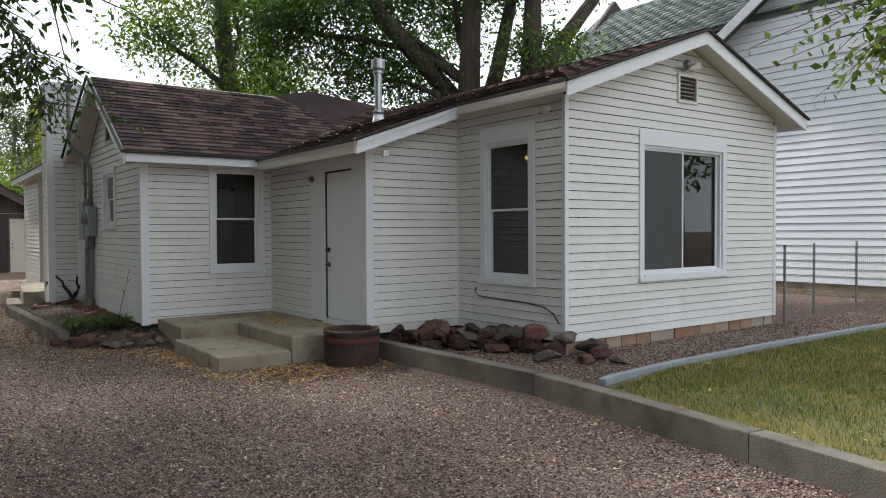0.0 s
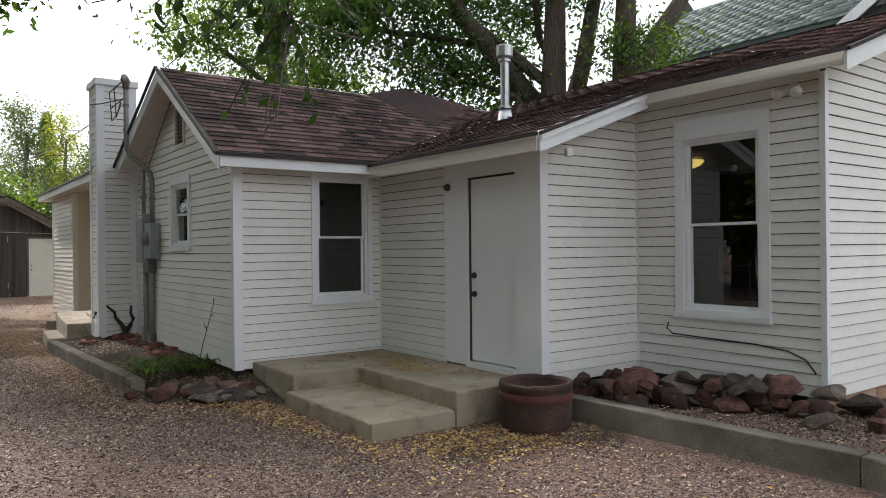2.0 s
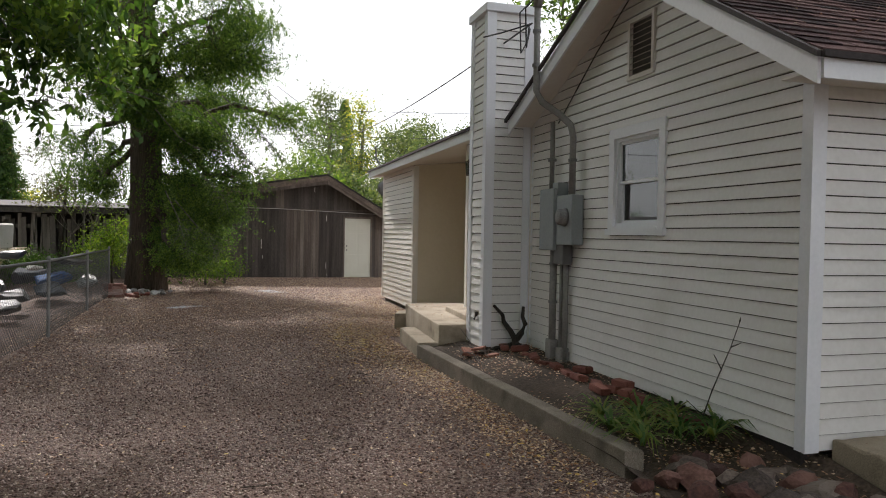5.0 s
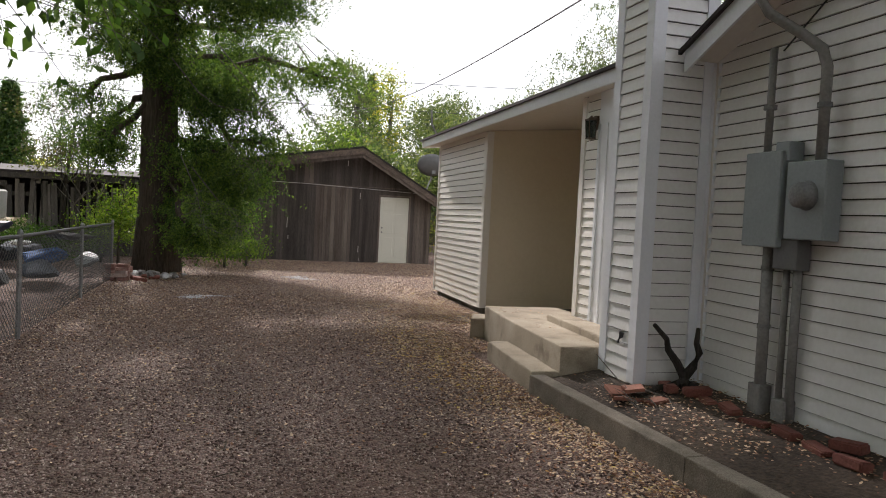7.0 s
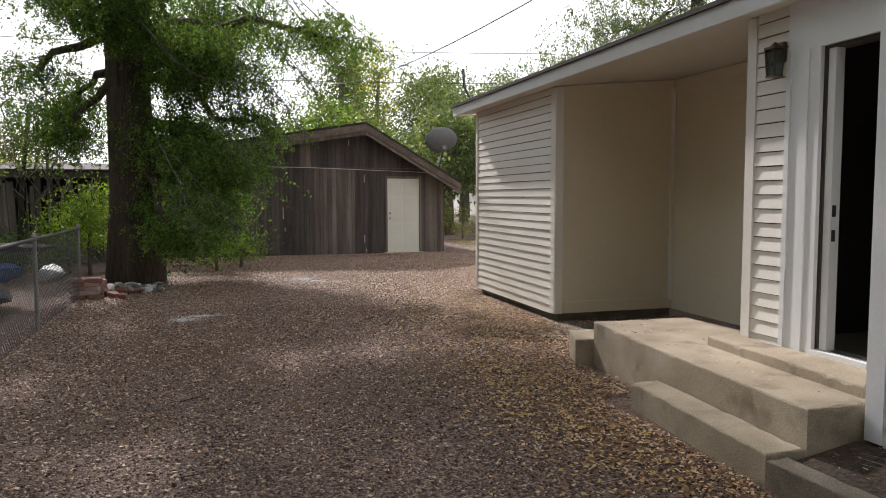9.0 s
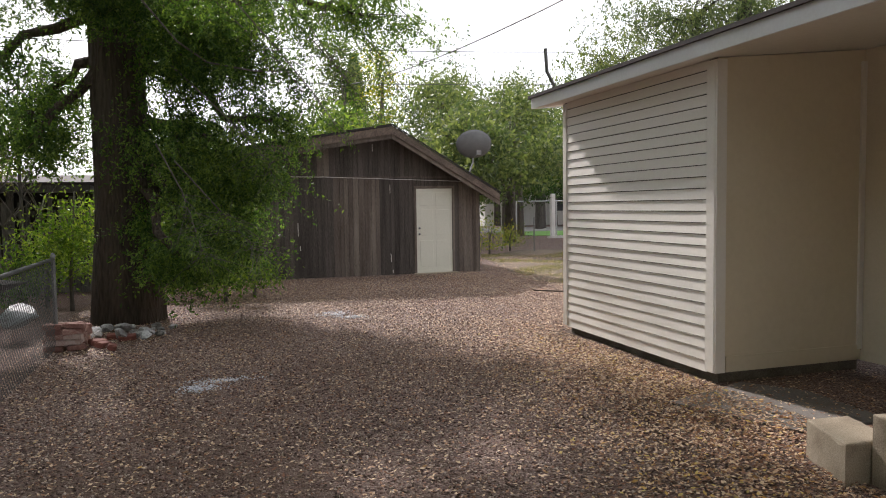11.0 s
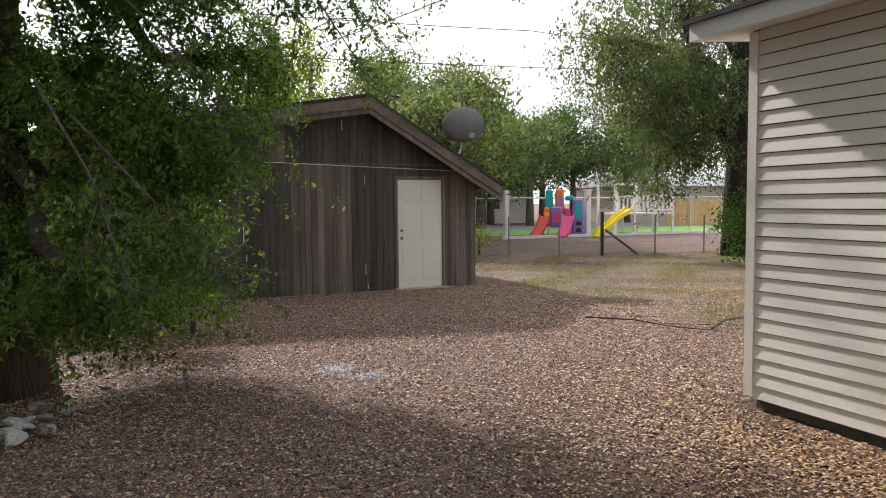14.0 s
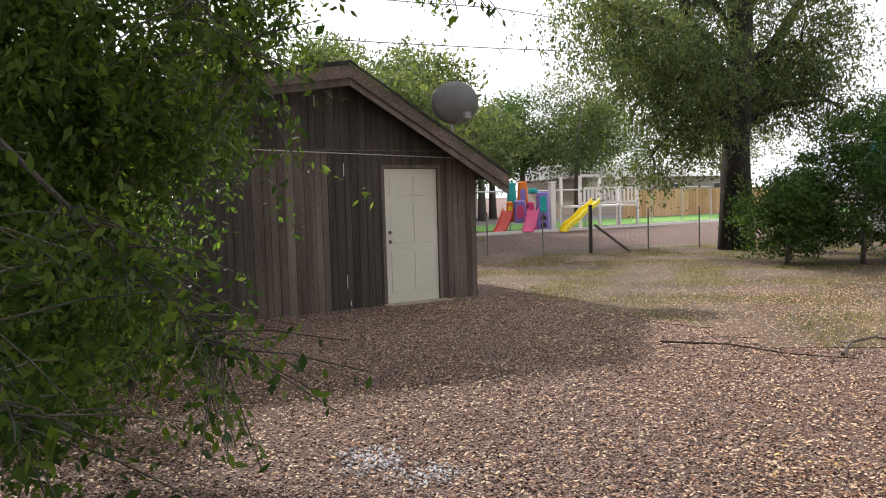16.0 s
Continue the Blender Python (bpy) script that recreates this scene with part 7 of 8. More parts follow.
for k in range(N):
    x0, x1 = k * 1.75 / N, (k + 1) * 1.75 / N
    z0, z1 = 0.08 + 1.15 * (k / N) ** 0.9 + 0.03 * math.sin(k * 1.1), 0.08 + 1.15 * ((k + 1) / N) ** 0.9 + 0.03 * math.sin((k + 1) * 1.1)
    prism(bm, [(x0, 0, z0), (x1, 0, z1), (x1, 0.45, z1), (x0, 0.45, z0)], (0, 0, 0.04))
    for yy in (-0.04, 0.45):
        prism(bm, [(x0, yy, z0), (x1, yy, z1), (x1, yy + 0.04, z1), (x0, yy + 0.04, z0)], (0, 0, 0.18))
part("chute", bm, PLAST["yellow"], slide)
deckp = thing("play_deck", "weathered white wooden play deck with railings and posts", "play equipment", (19.6, 46.2, 0))
for px in (0, 1.1, 2.3, 3.4):
    for py in (0, 1.3):
        boxpart("post", (px - 0.05, px + 0.05, py - 0.05, py + 0.05, 0, 2.35 if px != 1.1 else 2.0), PAINTWOOD, deckp)
boxpart("platform", (0, 3.4, 0, 1.3, 0.95, 1.03), PAINTWOOD, deckp)
for z in (1.1, 1.75, 2.3):
    boxpart("rail", (0.05, 3.35 if z < 2 else 1.05, -0.03, 0.03, z, z + 0.09), PAINTWOOD, deckp)
boxpart("rail", (2.35, 3.4, -0.03, 0.03, 2.26, 2.36), PAINTWOOD, deckp)
for i in range(14):
    boxpart("baluster", (0.15 + i * 0.235, 0.25 + i * 0.235, -0.055, -0.03, 1.1, 1.8), PAINTWOOD, deckp)
wp = thing("white_post", "thick white square gate post by the play area", "post", (18.2, 46.4, 0))
boxpart("shaft", (-0.13, 0.13, -0.1, 0.1, 0, 2.05), PAINTWOOD, wp, bevel=0.01)
boxpart("cap", (-0.16, 0.16, -0.13, 0.13, 2.05, 2.12), PAINTWOOD, wp)
wp2 = thing("white_post", "thick white square gate post behind the shed corner", "post", (14.4, 47.2, 0))
boxpart("shaft", (-0.1, 0.1, -0.1, 0.1, 0, 2.1), PAINTWOOD, wp2)
pf = thing("pipe_fence", "chain-link fence with pale top rail round the play area", "fence", (13.0, 48.4, 0))
for i in range(9):
    bm = bmesh.new()
    tube(bm, [(i * 2.2, 0, -0.1), (i * 2.2, 0, 1.75)], 0.035, 8)
    part("post", bm, STEEL, pf)
bm = bmesh.new()
tube(bm, [(0, 0, 1.75), (17.6, 0, 1.75)], 0.03, 8)
part("top_rail", bm, STEEL, pf)
boxpart("kerb_edge", (0.5, 17, -2.6, -2.45, 0, 0.12), PAINTWOOD, pf)

# junk behind the chain-link fence
junk = thing("junk_heap", "heap of discarded bags, blue tarpaulin and tubs behind the fence", "junk", (-4.0, 23.2, 0))
BAG = material("dark_dusty_bag", [(0.02, 0.025, 0.032), (0.06, 0.07, 0.085), (0.11, 0.12, 0.13)], 0.85, 3, 30, 0.4, vary=0.3, spec=0.15)
TARP = material("faded_blue_tarpaulin", [(0.02, 0.06, 0.16), (0.05, 0.12, 0.28)], 0.8, 3, 30, 0.4, spec=0.15)
JUNK = [("tarpaulin", (1.0, 1.5, 0.6), (-0.2, 0.6, 0.45), TARP), ("bag", (1.0, 1.2, 0.8), (-0.9, 1.9, 0.45), BAG), ("bag", (0.9, 1.0, 0.6), (0.1, -0.5, 0.3), BAG), ("sack", (0.4, 0.35, 0.22), (-0.3, -0.2, 0.72), PAINTWOOD),
        ("bag", (1.0, 1.3, 0.8), (-0.7, -1.5, 0.35), BLACK), ("tub", (0.6, 0.6, 0.6), (0.3, 1.9, 0.3), GREYBOX), ("tarpaulin", (0.8, 1.0, 0.5), (-0.1, -2.3, 0.35), BLACK), ("bag", (0.7, 0.8, 0.5), (0.1, -3.4, 0.25), BLACK), ("tarpaulin", (0.9, 1.1, 0.5), (-0.9, -3.0, 0.4), PLAST["blue"]), ("tub", (0.5, 0.5, 0.6), (-1.4, -1.2, 0.3), RUST), ("bag", (0.9, 0.9, 0.7), (-1.5, 0.4, 0.4), GREYBOX), ("bundle", (1.1, 0.5, 0.3), (0.2, 0.9, 0.8), OLDFENCE), ("tarpaulin", (0.9, 0.8, 0.4), (-0.8, 0.2, 0.95), BLACK)]
for k, (nm, s, (x, y, z), m) in enumerate(JUNK):
    ob = new(nm, stone_mesh(nm, 41 + k, m))
    ob.parent, ob.location, ob.scale = junk, (x, y, z), s
umb = thing("folded_umbrella", "folded green garden umbrella standing among the shrubs", "umbrella", (15.6, 31.4, 0))
bm = bmesh.new()
tube(bm, [(0, 0, 0), (0, 0, 2.6)], 0.02, 8)
part("pole", bm, STEELD, umb)
bm = bmesh.new()
tube(bm, [(0, 0, 1.5), (0, 0, 1.9), (0, 0, 2.3), (0, 0, 2.6)], [0.16, 0.2, 0.12, 0.02], 9)
part("canopy", bm, PLAST["teal"], umb)

# hanging branch tips near the start and over the back yard
HANG = "leafy drooping branch tip hanging over the drive"
for i, p in enumerate(([(-0.9, 2.6, 4.0), (-0.2, 3.6, 3.2), (0.4, 4.3, 2.85), (0.82, 4.8, 2.48), (0.9, 4.93, 2.2)], [(-1.5, 2.0, 4.2), (-0.6, 3.0, 3.3), (0.3, 3.5, 2.85), (0.85, 3.7, 2.5)], [(-0.2, 3.6, 3.3), (0.3, 4.1, 2.9), (0.55, 4.5, 2.6)])):
    spray("hanging_branch", HANG, p, LEAFD, 200 + i, n=900, spread=0.17, leaf=0.05)
for i, p in enumerate(([(6.4, -0.7, 4.2), (5.4, 0.6, 3.3), (4.7, 1.4, 2.9), (4.2, 1.8, 2.5)], [(6.6, -0.2, 4.0), (5.8, 1.0, 3.2), (5.0, 1.7, 2.8), (4.6, 2.0, 2.5)], [(7.0, 0.0, 3.9), (6.2, 1.2, 3.2), (5.5, 1.9, 2.85), (5.1, 2.1, 2.6)])):
    spray("hanging_branch", HANG, [(a - 0.2, b, c + 0.02) for a, b, c in p], LEAF, 220 + i, n=900, spread=0.19, leaf=0.06)
for i, p in enumerate(([(-1.6, 25.0, 4.6), (-0.9, 24.9, 3.9), (-0.4, 24.8, 3.4), (-0.2, 24.75, 3.1)], [(-1.8, 24.9, 3.4), (-1.2, 24.8, 2.8), (-0.75, 24.75, 2.3), (-0.6, 24.7, 2.0)],
                         [(-1.8, 24.8, 2.2), (-1.3, 24.6, 1.6), (-0.95, 24.55, 1.2), (-0.8, 24.5, 1.0)], [(-2.0, 24.7, 2.4), (-1.7, 24.3, 1.8), (-1.55, 24.1, 1.3), (-1.45, 24.0, 1.0)])):
    spray("hanging_branch", "bright green hanging bough end by the shed", p, LEAFM, 240 + i, n=700, spread=0.16, leaf=0.055)


for i, p in enumerate(([(0.2, 25.4, 4.9), (0.9, 25.9, 4.1), (1.3, 26.1, 3.75)], [(0.3, 25.6, 5.0), (1.4, 26.4, 4.3), (2.0, 26.8, 3.9)], [(-0.4, 25.2, 4.6), (0.3, 25.7, 3.8), (0.6, 25.9, 3.45)], [(0.5, 25.3, 5.1), (1.8, 26.2, 4.4), (2.5, 26.6, 3.95)])):
    spray("hanging_branch", "thin green leafy twig hanging over the gravel yard", p, LEAFM, 260 + i, n=260, spread=0.16, leaf=0.05)


for i, p in enumerate(([(-4.6, 14.2, 5.4), (-3.6, 14.6, 4.6), (-2.9, 15.0, 3.8), (-2.5, 15.2, 3.1), (-2.35, 15.3, 2.75)], [(-4.4, 15.0, 5.2), (-3.2, 15.3, 4.5), (-2.4, 15.6, 3.9), (-2.0, 15.8, 3.3), (-1.9, 15.9, 3.0)],
                         [(-4.8, 15.0, 4.8), (-4.0, 15.5, 4.1), (-3.4, 16.0, 3.5), (-3.1, 16.2, 3.0)], [(-4.4, 14.4, 5.2), (-3.0, 14.4, 4.7), (-2.0, 14.4, 4.2), (-1.3, 14.4, 3.75)], [(-5.0, 16.0, 4.8), (-4.4, 16.5, 4.1), (-4.0, 16.8, 3.4), (-3.9, 17.0, 3.0)])):
    spray("hanging_branch", "large-leaved drooping bough end over the drive", p, LEAFD, 280 + i, n=480, spread=0.30, leaf=0.125)
for i, p in enumerate(([(-1.4, 24.6, 4.6), (-0.6, 24.6, 3.7), (-0.1, 24.6, 3.1), (0.15, 24.6, 2.75), (0.3, 24.6, 2.5)], [(-0.8, 25.4, 4.8), (0.2, 25.8, 3.9), (0.8, 26.0, 3.3), (1.1, 26.0, 2.95)], [(0.2, 27.2, 5.4), (1.2, 27.9, 4.4), (1.9, 28.0, 3.8), (2.2, 28.0, 3.4)])):
    spray("hanging_branch", "thin green leafy twig hanging over the gravel yard", p, LEAFM, 290 + i, n=360, spread=0.14, leaf=0.05)


# strap-leaved lilies
def tuft(x, y, z, n, h, seed):
    rng = random.Random(seed)
    t = thing("lily_clump", "clump of arching green lily leaves, some yellow, in the bed", "plant", (x, y, z))
    bm = bmesh.new()
    for _ in range(n):
        a, L, w = rng.uniform(0, 6.28), h * rng.uniform(0.6, 1.2), rng.uniform(0.008, 0.015)
        px, py = math.cos(a), math.sin(a)
        prev = None
        for k in range(6):
            s = k / 5
            r, zz = L * 0.75 * s ** 1.3, L * (0.9 * s - 0.75 * s * s * rng.uniform(0.8, 1.15))
            ww = w * (1 - s ** 2 * 0.95)
            cur = (bm.verts.new((px * r - py * ww, py * r + px * ww, zz)), bm.verts.new((px * r + py * ww, py * r - px * ww, zz)))
            if prev:
                bm.faces.new((prev[0], prev[1], cur[1], cur[0]))
            prev = cur
    part("leaves", bm, LILY, t, smooth=True)


for i, (x, y) in enumerate(((2.15, 11.3), (2.35, 11.2), (2.5, 11.4), (2.25, 11.55), (2.55, 11.1), (2.02, 11.1), (2.62, 11.65), (2.4, 11.75), (2.1, 11.8), (2.7, 11.25), (1.98, 11.45))):
    tuft(x, y, 0.15, 34, 0.42, 300 + i)

# ---- loose ground cover: stones, leaves, grass ----
G = np.random.default_rng(21)


def drive_points(n, x0, x1, y0, y1, keep):
    p = np.stack([G.uniform(x0, x1, n), G.uniform(y0, y1, n)], 1)
    return p[keep(p[:, 0], p[:, 1])]


def kerb_x(y):
    return np.interp(y, [-3, 0, 1.9, 2.8, 5.0, 7.68], [4.1, 4.2, 4.38, 4.50, 4.73, 4.60])


def free(x, y):
    ok = np.ones(len(x), bool)
    ok &= ~((x > kerb_x(y) - 0.01) & (y < 7.7))
    ok &= ~((x > 2.84) & (y > 7.76) & (y < 10.55)) & ~((x > 4.0) & (y > 7.5) & (y < 23.2))
    ok &= ~((x > 1.58 + 0.2 * (15.4 - y) / 4.45) & (y > 10.35) & (y < 15.42)) & ~((x > 1.62) & (y >= 15.4) & (y < 17.2)) & ~((x > 2.05) & (y > 16.8) & (y < 18.6))
    ok &= ~((x > 2.74) & (y > 15) & (y < 23.2)) & ~((y > 31.44)) & ~((x > 4.6) & (y > 23.2) & (x > np.interp(y, [21, 26.2, 27.4, 29, 30.5, 32.8], [12, 4.9, 5.2, 4.95, 5.2, 5.7])))
    return ok


def stones(n_list, name, mat=STONES):
    """Low stones of eight faces, joined."""
    vs, fs, k = [], [], 0
    octa = np.array([(1, 0, 0), (-1, 0, 0), (0, 1, 0), (0, -1, 0), (0, 0, 1), (0, 0, -0.6)], float)
    tri = np.array([(0, 2, 4), (2, 1, 4), (1, 3, 4), (3, 0, 4), (2, 0, 5), (1, 2, 5), (3, 1, 5), (0, 3, 5)])
    for p, base in n_list:
        n = len(p)
        s = G.uniform(0.0052, 0.012, (n, 1, 1)) * G.uniform(0.7, 1.3, (n, 1, 3)) * np.array([1, 1, 0.75])
        v = octa[None] * s + G.normal(size=(n, 6, 3)) * s * 0.22
        a = G.uniform(0, 6.28, n)
        c, sn = np.cos(a)[:, None], np.sin(a)[:, None]
        v = np.stack([v[:, :, 0] * c - v[:, :, 1] * sn, v[:, :, 0] * sn + v[:, :, 1] * c, v[:, :, 2]], 2)
        v[:, :, 0] += p[:, None, 0]
        v[:, :, 1] += p[:, None, 1]
        v[:, :, 2] += base + 0.004
        vs.append(v.reshape(-1, 3))
        fs.append((tri[None] + 6 * np.arange(n)[:, None, None]).reshape(-1, 3) + k)
        k += 6 * n
    ob = soup(name, np.concatenate(vs), np.concatenate(fs), mat)
    return ob


near = drive_points(200000, -3.2, 4.6, 1.2, 31.4, lambda x, y: free(x, y) & (np.abs(x + 0.06 * y - 1.4) < 3.4))
yardp = drive_points(60000, 1.5, 10.5, 23.3, 31.4, lambda x, y: free(x, y) & (x > 3.2 - 0.06 * (y - 25)))
sidep = drive_points(16000, 6.0, 12.5, 4.72, 5.77, lambda x, y: x > 0)
bedp = drive_points(9000, 4.75, 7.5, 4.7, 7.6, lambda x, y: ~((x > 5.94) & (y > 5.78)))
tagged(stones([(near, 0.0), (yardp, 0.0), (bedp, 0.13), (sidep, 0.13)], "gravel"), "loose pinkish-grey crushed stones on the drive", "gravel", kind="stuff")


def blob_pts(n, x, y, sx, sy):
    return np.stack([G.normal(x, sx, n), G.normal(y, sy, n)], 1)


PAINTED = material("paint_spattered_stone", [(0.55, 0.56, 0.60), (0.72, 0.74, 0.78)], 0.8, 4, 60, 0.1)
for x, y, n, sx, sy in ((-1.52, 21.78, 260, 0.10, 0.07), (-1.30, 22.0, 220, 0.16, 0.05), (0.30, 25.75, 420, 0.11, 0.14), (0.52, 25.35, 220, 0.12, 0.08)):
    tagged(stones([(blob_pts(n, x, y, sx, sy), 0.006)], "paint_spatter", PAINTED), "pale paint-spattered stones on the gravel", "gravel", kind="stuff")


def scatter_leaves(pts, z, size, mat=FALLEN):
    n = len(pts)
    a = G.uniform(0, 6.28, n)
    L = size * G.uniform(0.5, 1.3, n)
    d = np.stack([np.cos(a), np.sin(a), G.uniform(-0.25, 0.35, n)], 1) * L[:, None]
    w = np.stack([-np.sin(a), np.cos(a), G.uniform(-0.5, 0.5, n)], 1) * (L * G.uniform(0.18, 0.3, n))[:, None]
    o = np.stack([pts[:, 0], pts[:, 1], np.full(n, 0.0) + z + 0.012 + G.uniform(0, 0.012, n)], 1)
    v = np.stack([o, o + d * 0.45 + w, o + d, o + d * 0.45 - w], 1)
    return v.reshape(-1, 3)


sets, golden = [], []
keepf = lambda p: p[free(p[:, 0], p[:, 1])]
p = drive_points(16000, -3.5, 4.6, 1.0, 13, free)
sets.append((p[::4], 0.0))
golden.append((p[1::22], 0.0))
sets.append((keepf(np.concatenate([drive_points(95000, -3.4, 4.6, 14, 31, lambda x, y: free(x, y) & (G.random(len(x)) < np.clip((y - 13) / 8, 0.05, 1))), blob_pts(3500, 2.0, 20.5, 0.5, 1.6), blob_pts(2500, 1.8, 23.0, 1.0, 1.2), blob_pts(9000, 2.35, 21.2, 0.32, 1.6), blob_pts(7000, 2.0, 20.0, 0.6, 1.8), blob_pts(7000, 1.6, 16.5, 0.45, 2.5), blob_pts(2200, 1.45, 13.0, 0.12, 1.6)])), 0.0))
golden.append((keepf(np.concatenate([blob_pts(900, 1.9, 20.0, 0.5, 1.6), blob_pts(1500, 2.4, 21.0, 0.25, 1.3), blob_pts(1600, 1.2, 17.0, 0.3, 1.2), drive_points(220, -3.0, 4.4, 14, 30, free)])), 0.0))
sets.append((keepf(np.concatenate([blob_pts(500, 2.6, 9.4, 0.14, 0.6), blob_pts(900, 2.3, 9.9, 0.4, 0.3), blob_pts(500, 1.3, 14.5, 0.2, 1.2), blob_pts(800, 3.8, 5.0, 0.5, 1.4), blob_pts(400, 1.2, 12.5, 0.25, 1.5)])), 0.0))
golden.append((keepf(np.concatenate([blob_pts(900, 3.4, 7.45, 0.4, 0.2), blob_pts(500, 2.6, 9.2, 0.12, 0.6), blob_pts(300, 3.3, 6.8, 0.6, 0.3), blob_pts(300, 2.4, 9.9, 0.3, 0.2)])), 0.0))
def slope(p):
    """Height of the planting bed at points of the plan."""
    z, hub = np.zeros(len(p)), np.array((2.3, 12.8, 0.17))
    for a, b in zip(bed, bed[1:] + bed[:1]):
        m = np.array([(a[0] - hub[0], b[0] - hub[0]), (a[1] - hub[1], b[1] - hub[1])])
        w = np.linalg.solve(m, (p[:, :2] - hub[:2]).T)
        inside = (w[0] >= 0) & (w[1] >= 0) & (w.sum(0) <= 1.0)
        z = np.where(inside, hub[2] + w[0] * (a[2] - hub[2]) + w[1] * (b[2] - hub[2]), z)
    return z


bl = drive_points(6500, 1.86, 2.92, 10.0, 15.35, lambda x, y: (x > 2.0) | (y > 10.9))
bl = bl[np.sin(bl[:, 0] * 5 + bl[:, 1] * 3) + np.sin(bl[:, 1] * 2.3) + G.uniform(-1.5, 1.5, len(bl)) > -0.3]
sets.append((bl, slope(bl)))
yl = blob_pts(260, 2.3, 10.6, 0.3, 0.4)
golden.append((yl, slope(yl)))
golden.append((np.concatenate([blob_pts(170, 4.15, 9.2, 0.1, 0.25), blob_pts(100, 4.2, 10.0, 0.2, 0.3), blob_pts(60, 4.4, 8.5, 0.06, 0.3)]), 0.295))
seam = np.concatenate([np.stack([np.interp(q, (0, 1), (a[0], b[0])) + G.normal(0, 0.35, 900), np.interp(q, (0, 1), (a[1], b[1])) + G.normal(0, 0.35, 900)], 1)
                       for a, b in (((5.2, 30.5), (4.95, 29.0)), ((4.95, 29.0), (5.2, 27.4)), ((5.2, 27.4), (4.9, 26.2)), ((4.9, 26.2), (8, 24.0)), ((5.7, 32.8), (5.2, 30.5)), ((8, 24), (12, 21))) for q in [G.random(900)]])
sets.append((seam, 0.008))
sets.append((np.concatenate([blob_pts(9000, 7.6, 27.4, 1.5, 1.0), blob_pts(5000, 9.5, 28.4, 2.0, 0.7), blob_pts(5000, 9, 34.8, 2.5, 0.7)]), 0.012))
sets.append((drive_points(9000, 10.3, 16.2, 4.6, 9.5, lambda x, y: x > 0), 0.13))
sets.append((keepf(drive_points(16000, 3.0, 10.5, 23.3, 31.4, lambda x, y: x > 0)), 0.0))
sets.append((drive_points(16000, 4.8, 13, 24, 36, lambda x, y: (x < 13) & (y < 36.5)), 0.01))
q = drive_points(30000, 0.4, 1.9, 11.2, 21.5, free)
edge = np.interp(q[:, 1], [10.95, 13.3, 15.4, 17, 18.6, 20.5, 21.5], [1.78, 1.67, 1.6, 1.72, 2.0, 2.5, 2.7])
band = q[G.random(len(q)) < np.exp(-np.clip(edge - q[:, 0], 0, 9) / 0.38) * np.where(q[:, 1] < 14, 0.5, 1.0)]
sets.append((band, 0.004))
golden.append((band[::14], 0.008))
p = blob_pts(420, 4.2, 7.36, 0.12, 0.12)
sets.append((p[np.hypot(p[:, 0] - 4.2, p[:, 1] - 7.36) < 0.23], 0.255))
golden.append((np.concatenate([blob_pts(260, 4.05, 9.15, 0.12, 0.3), blob_pts(90, 4.35, 9.9, 0.14, 0.25)]), 0.295))
sets.append((keepf(np.concatenate([blob_pts(900, 3.9, 7.2, 0.45, 0.14), blob_pts(700, 2.75, 8.6, 0.08, 0.9), blob_pts(700, 2.7, 10.1, 0.12, 0.35)])), 0.0))
golden.append((keepf(np.concatenate([blob_pts(500, 3.9, 7.1, 0.4, 0.18), blob_pts(300, 2.72, 8.7, 0.07, 0.8), blob_pts(260, 1.45, 12.8, 0.08, 1.6)])), 0.0))
sets.append((drive_points(120, 3.0, 4.5, 9.6, 10.4, lambda x, y: x > 0), 0.295))
p = np.concatenate([blob_pts(90, 3.58, 9.2, 0.08, 0.12), blob_pts(60, 3.60, 8.6, 0.03, 0.3), drive_points(20, 2.9, 3.6, 7.9, 9.4, lambda x, y: x > 0)])
golden.append((p[(p[:, 0] < 3.66) & (p[:, 1] < 9.43)], 0.145))
sets.append((drive_points(110, 2.05, 2.6, 15.5, 18.0, lambda x, y: (x > 2.08) & ~((x > 2.3) & (y < 17))), 0.395))
sets.append((drive_points(3200, 2.8, 4.38, 17.0, 20.3, lambda x, y: (x > 3.08) | (y > 18.2)), 0.0))
sets.append((drive_points(900, 4.8, 5.9, 5.0, 7.6, lambda x, y: x > 0), 0.13))
golden.append((drive_points(600, 4.7, 9.5, -1, 4.5, lambda x, y: x > 0), 0.17))
sets.append((drive_points(2500, 5, 14, 24, 36, lambda x, y: x > 0), 0.01))
for nm, group, mat, size, lab in (("fallen_leaves", sets, FALLEN, 0.030, "dry tan and brown leaves strewn on the ground"), ("yellow_leaves", golden, YELLOWED, 0.036, "yellow fallen leaves gathered along steps and kerbs")):
    v = np.concatenate([scatter_leaves(p, z, size) for p, z in group])
    tagged(soup(nm, v, np.arange(len(v)).reshape(-1, 4), mat), lab, "leaf litter", kind="stuff")
# leaves on the roofs
rp = np.concatenate([blob_pts(160, 5.2, 9.9, 0.5, 0.5), drive_points(160, 4.4, 7.9, 6.0, 11, lambda x, y: (x > 5.7) | (y > 7.5))])
rp = rp[(rp[:, 0] > 4.35) & (rp[:, 0] < 8)]
rv = scatter_leaves(rp, 0, 0.045).reshape(-1, 4, 3)
rz = RZ - SL * np.abs(RX - rp[:, 0])
rv[:, :, 2] += (rz + 0.02)[:, None]
rc = drive_points(120, 2.7, 5.5, 10.3, 12.3, lambda x, y: x > 0)
cv = scatter_leaves(rc, 0, 0.04).reshape(-1, 4, 3)
cv[:, :, 2] += (3.86 - 0.60 * (12.4 - rc[:, 1]) + 0.02)[:, None]
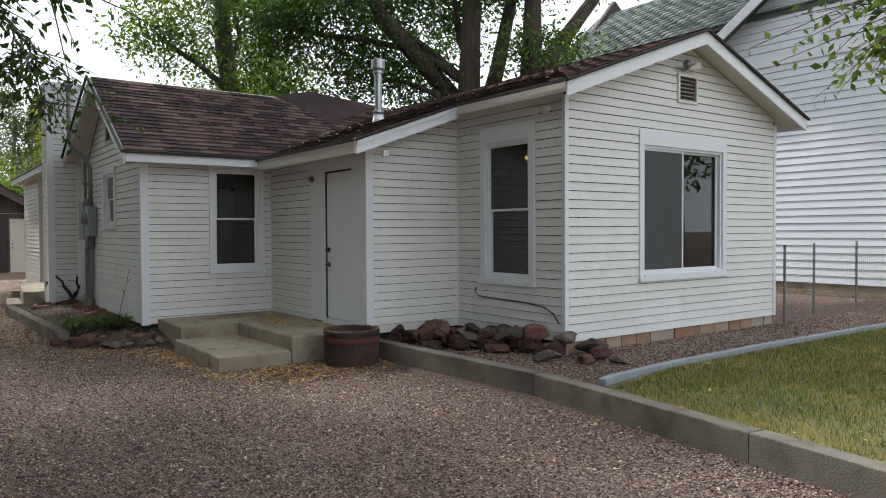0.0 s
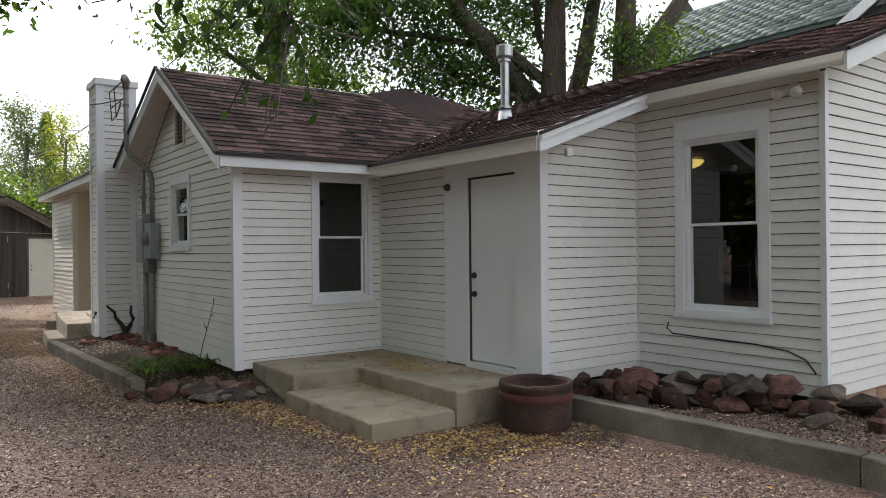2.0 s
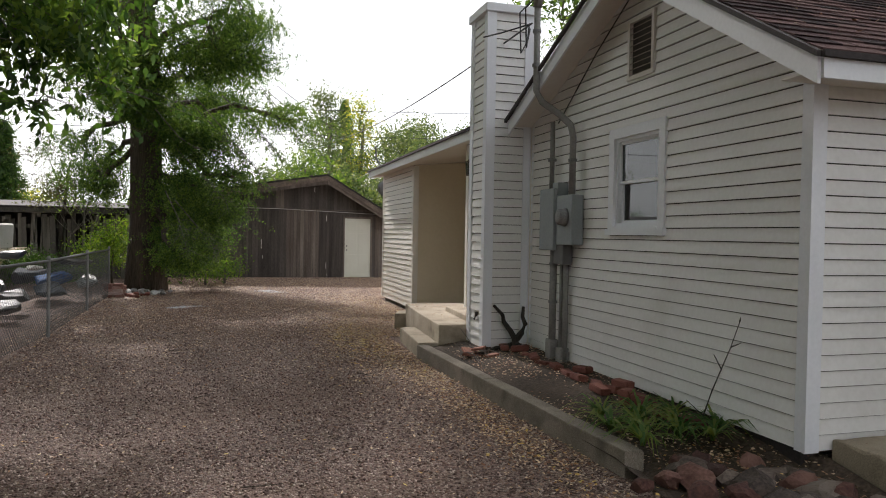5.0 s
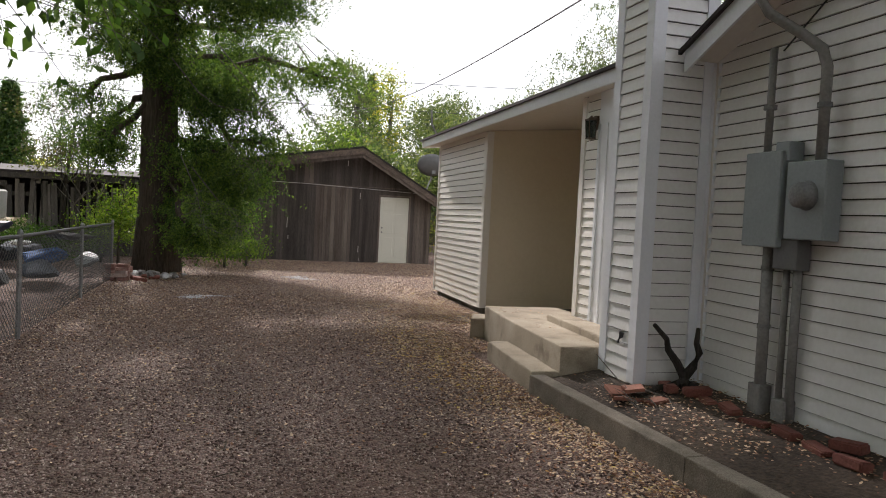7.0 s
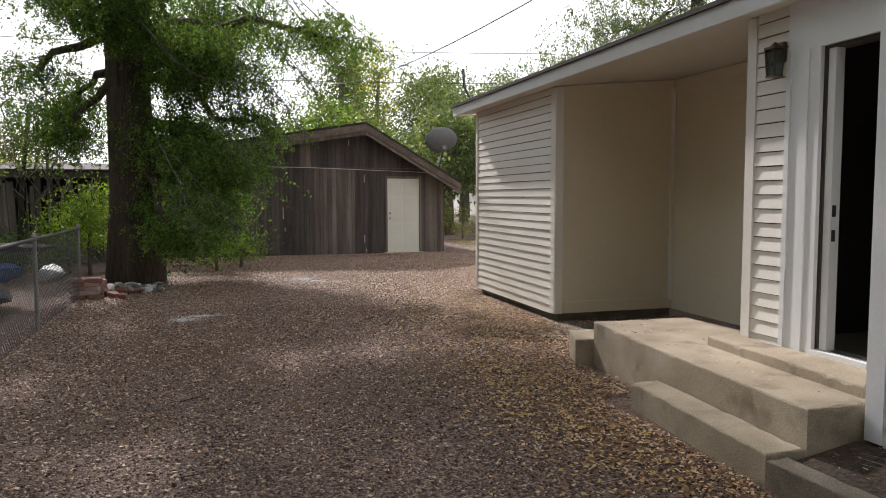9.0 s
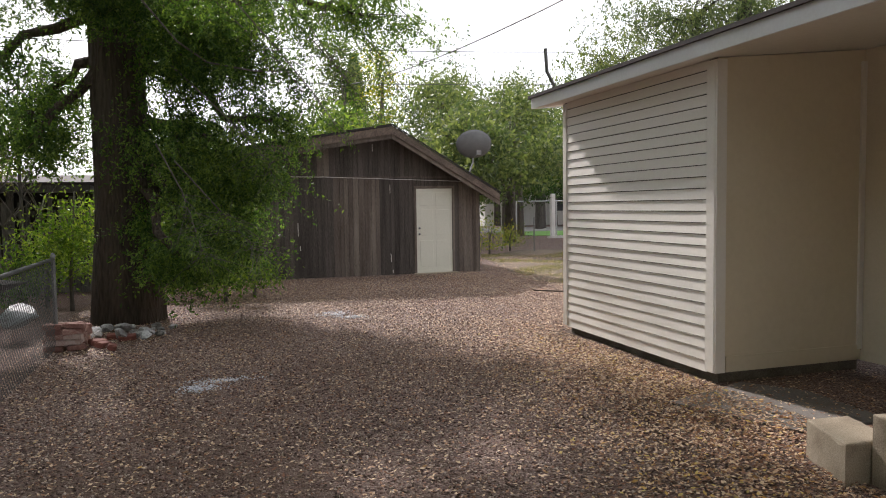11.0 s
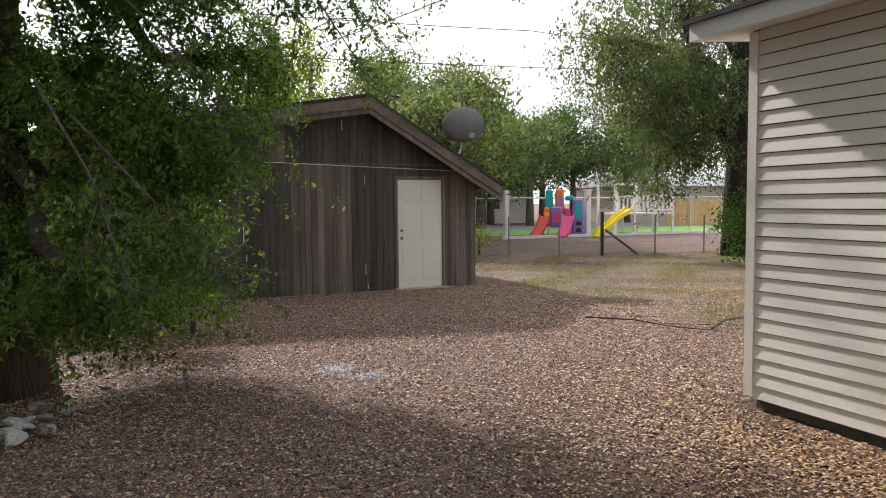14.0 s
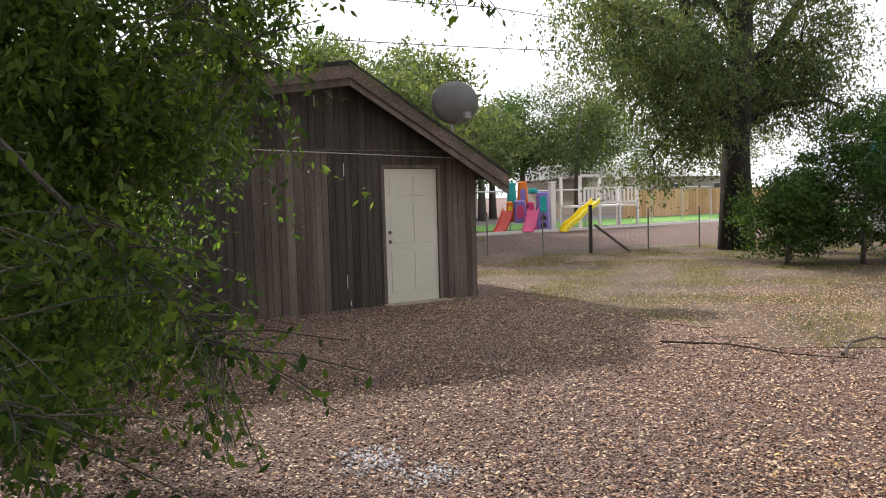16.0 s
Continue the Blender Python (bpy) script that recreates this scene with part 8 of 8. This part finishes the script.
rv = np.concatenate([rv, cv]).reshape(-1, 3)
tagged(soup("roof_leaves", rv, np.arange(len(rv)).reshape(-1, 4), FALLEN), "small dry leaves lying on the shingles", "leaf litter", kind="stuff")


def blades(n, x0, x1, y0, y1, z, h, keep, name, mat, label):
    p = drive_points(n, x0, x1, y0, y1, keep)
    n = len(p)
    a = G.uniform(0, 6.28, n)
    H = h * G.uniform(0.4, 1.3, n)
    d = np.stack([np.cos(a) * 0.6, np.sin(a) * 0.6, np.ones(n)], 1) * H[:, None]
    w = np.stack([-np.sin(a), np.cos(a), np.zeros(n)], 1) * 0.004
    o = np.stack([p[:, 0], p[:, 1], np.full(n, z)], 1)
    v = np.stack([o - w, o + w, o + d], 1).reshape(-1, 3)
    tagged(soup(name, v, np.arange(3 * n).reshape(-1, 3), mat), label, "grass", kind="stuff")


def lawn_keep(x, y):
    return (x > kerb_x(y) + 0.2) & (y < np.interp(x, [4.6, 5.0, 6.15, 10.8, 15], [2.8, 4.3, 4.55, 4.55, 4.7]))


blades(90000, 4.5, 12, -1.5, 4.7, 0.15, 0.045, lawn_keep, "lawn_grass", GRASSM, "short green and straw lawn grass")
clump = lambda x, y: np.sin(x * 2.1 + np.sin(y * 1.3) * 2) + np.sin(y * 2.7 + np.sin(x * 1.7) * 2) + G.uniform(-1.2, 1.2, len(x)) > 0.3
dry = lambda x, y: (x > np.interp(y, [24, 26.2, 27.4, 29, 30.5, 32.8, 38], [7.5, 5.0, 5.3, 5.05, 5.3, 5.9, 6.6])) & (y > 24) & (y < 37.5 - 0.1 * x) & clump(x, y)
blades(230000, 4.8, 20, 24, 37, 0.012, 0.038, dry, "dry_grass", DRYGRASS, "thin dry grass of the back yard")

# low timber edging of the lawn
kerb("lawn_edging", "weathered blue-grey edging strip curving along the lawn", [(5.02, 4.5), (5.2, 4.56), (6.15, 4.66), (7.87, 4.70), (10.87, 4.66), (14, 4.8)], 0.20, 0.07, PAINTGREY := material("weathered_edging", [(0.22, 0.25, 0.28), (0.36, 0.39, 0.42)], 0.8, 4, 50, 0.3))
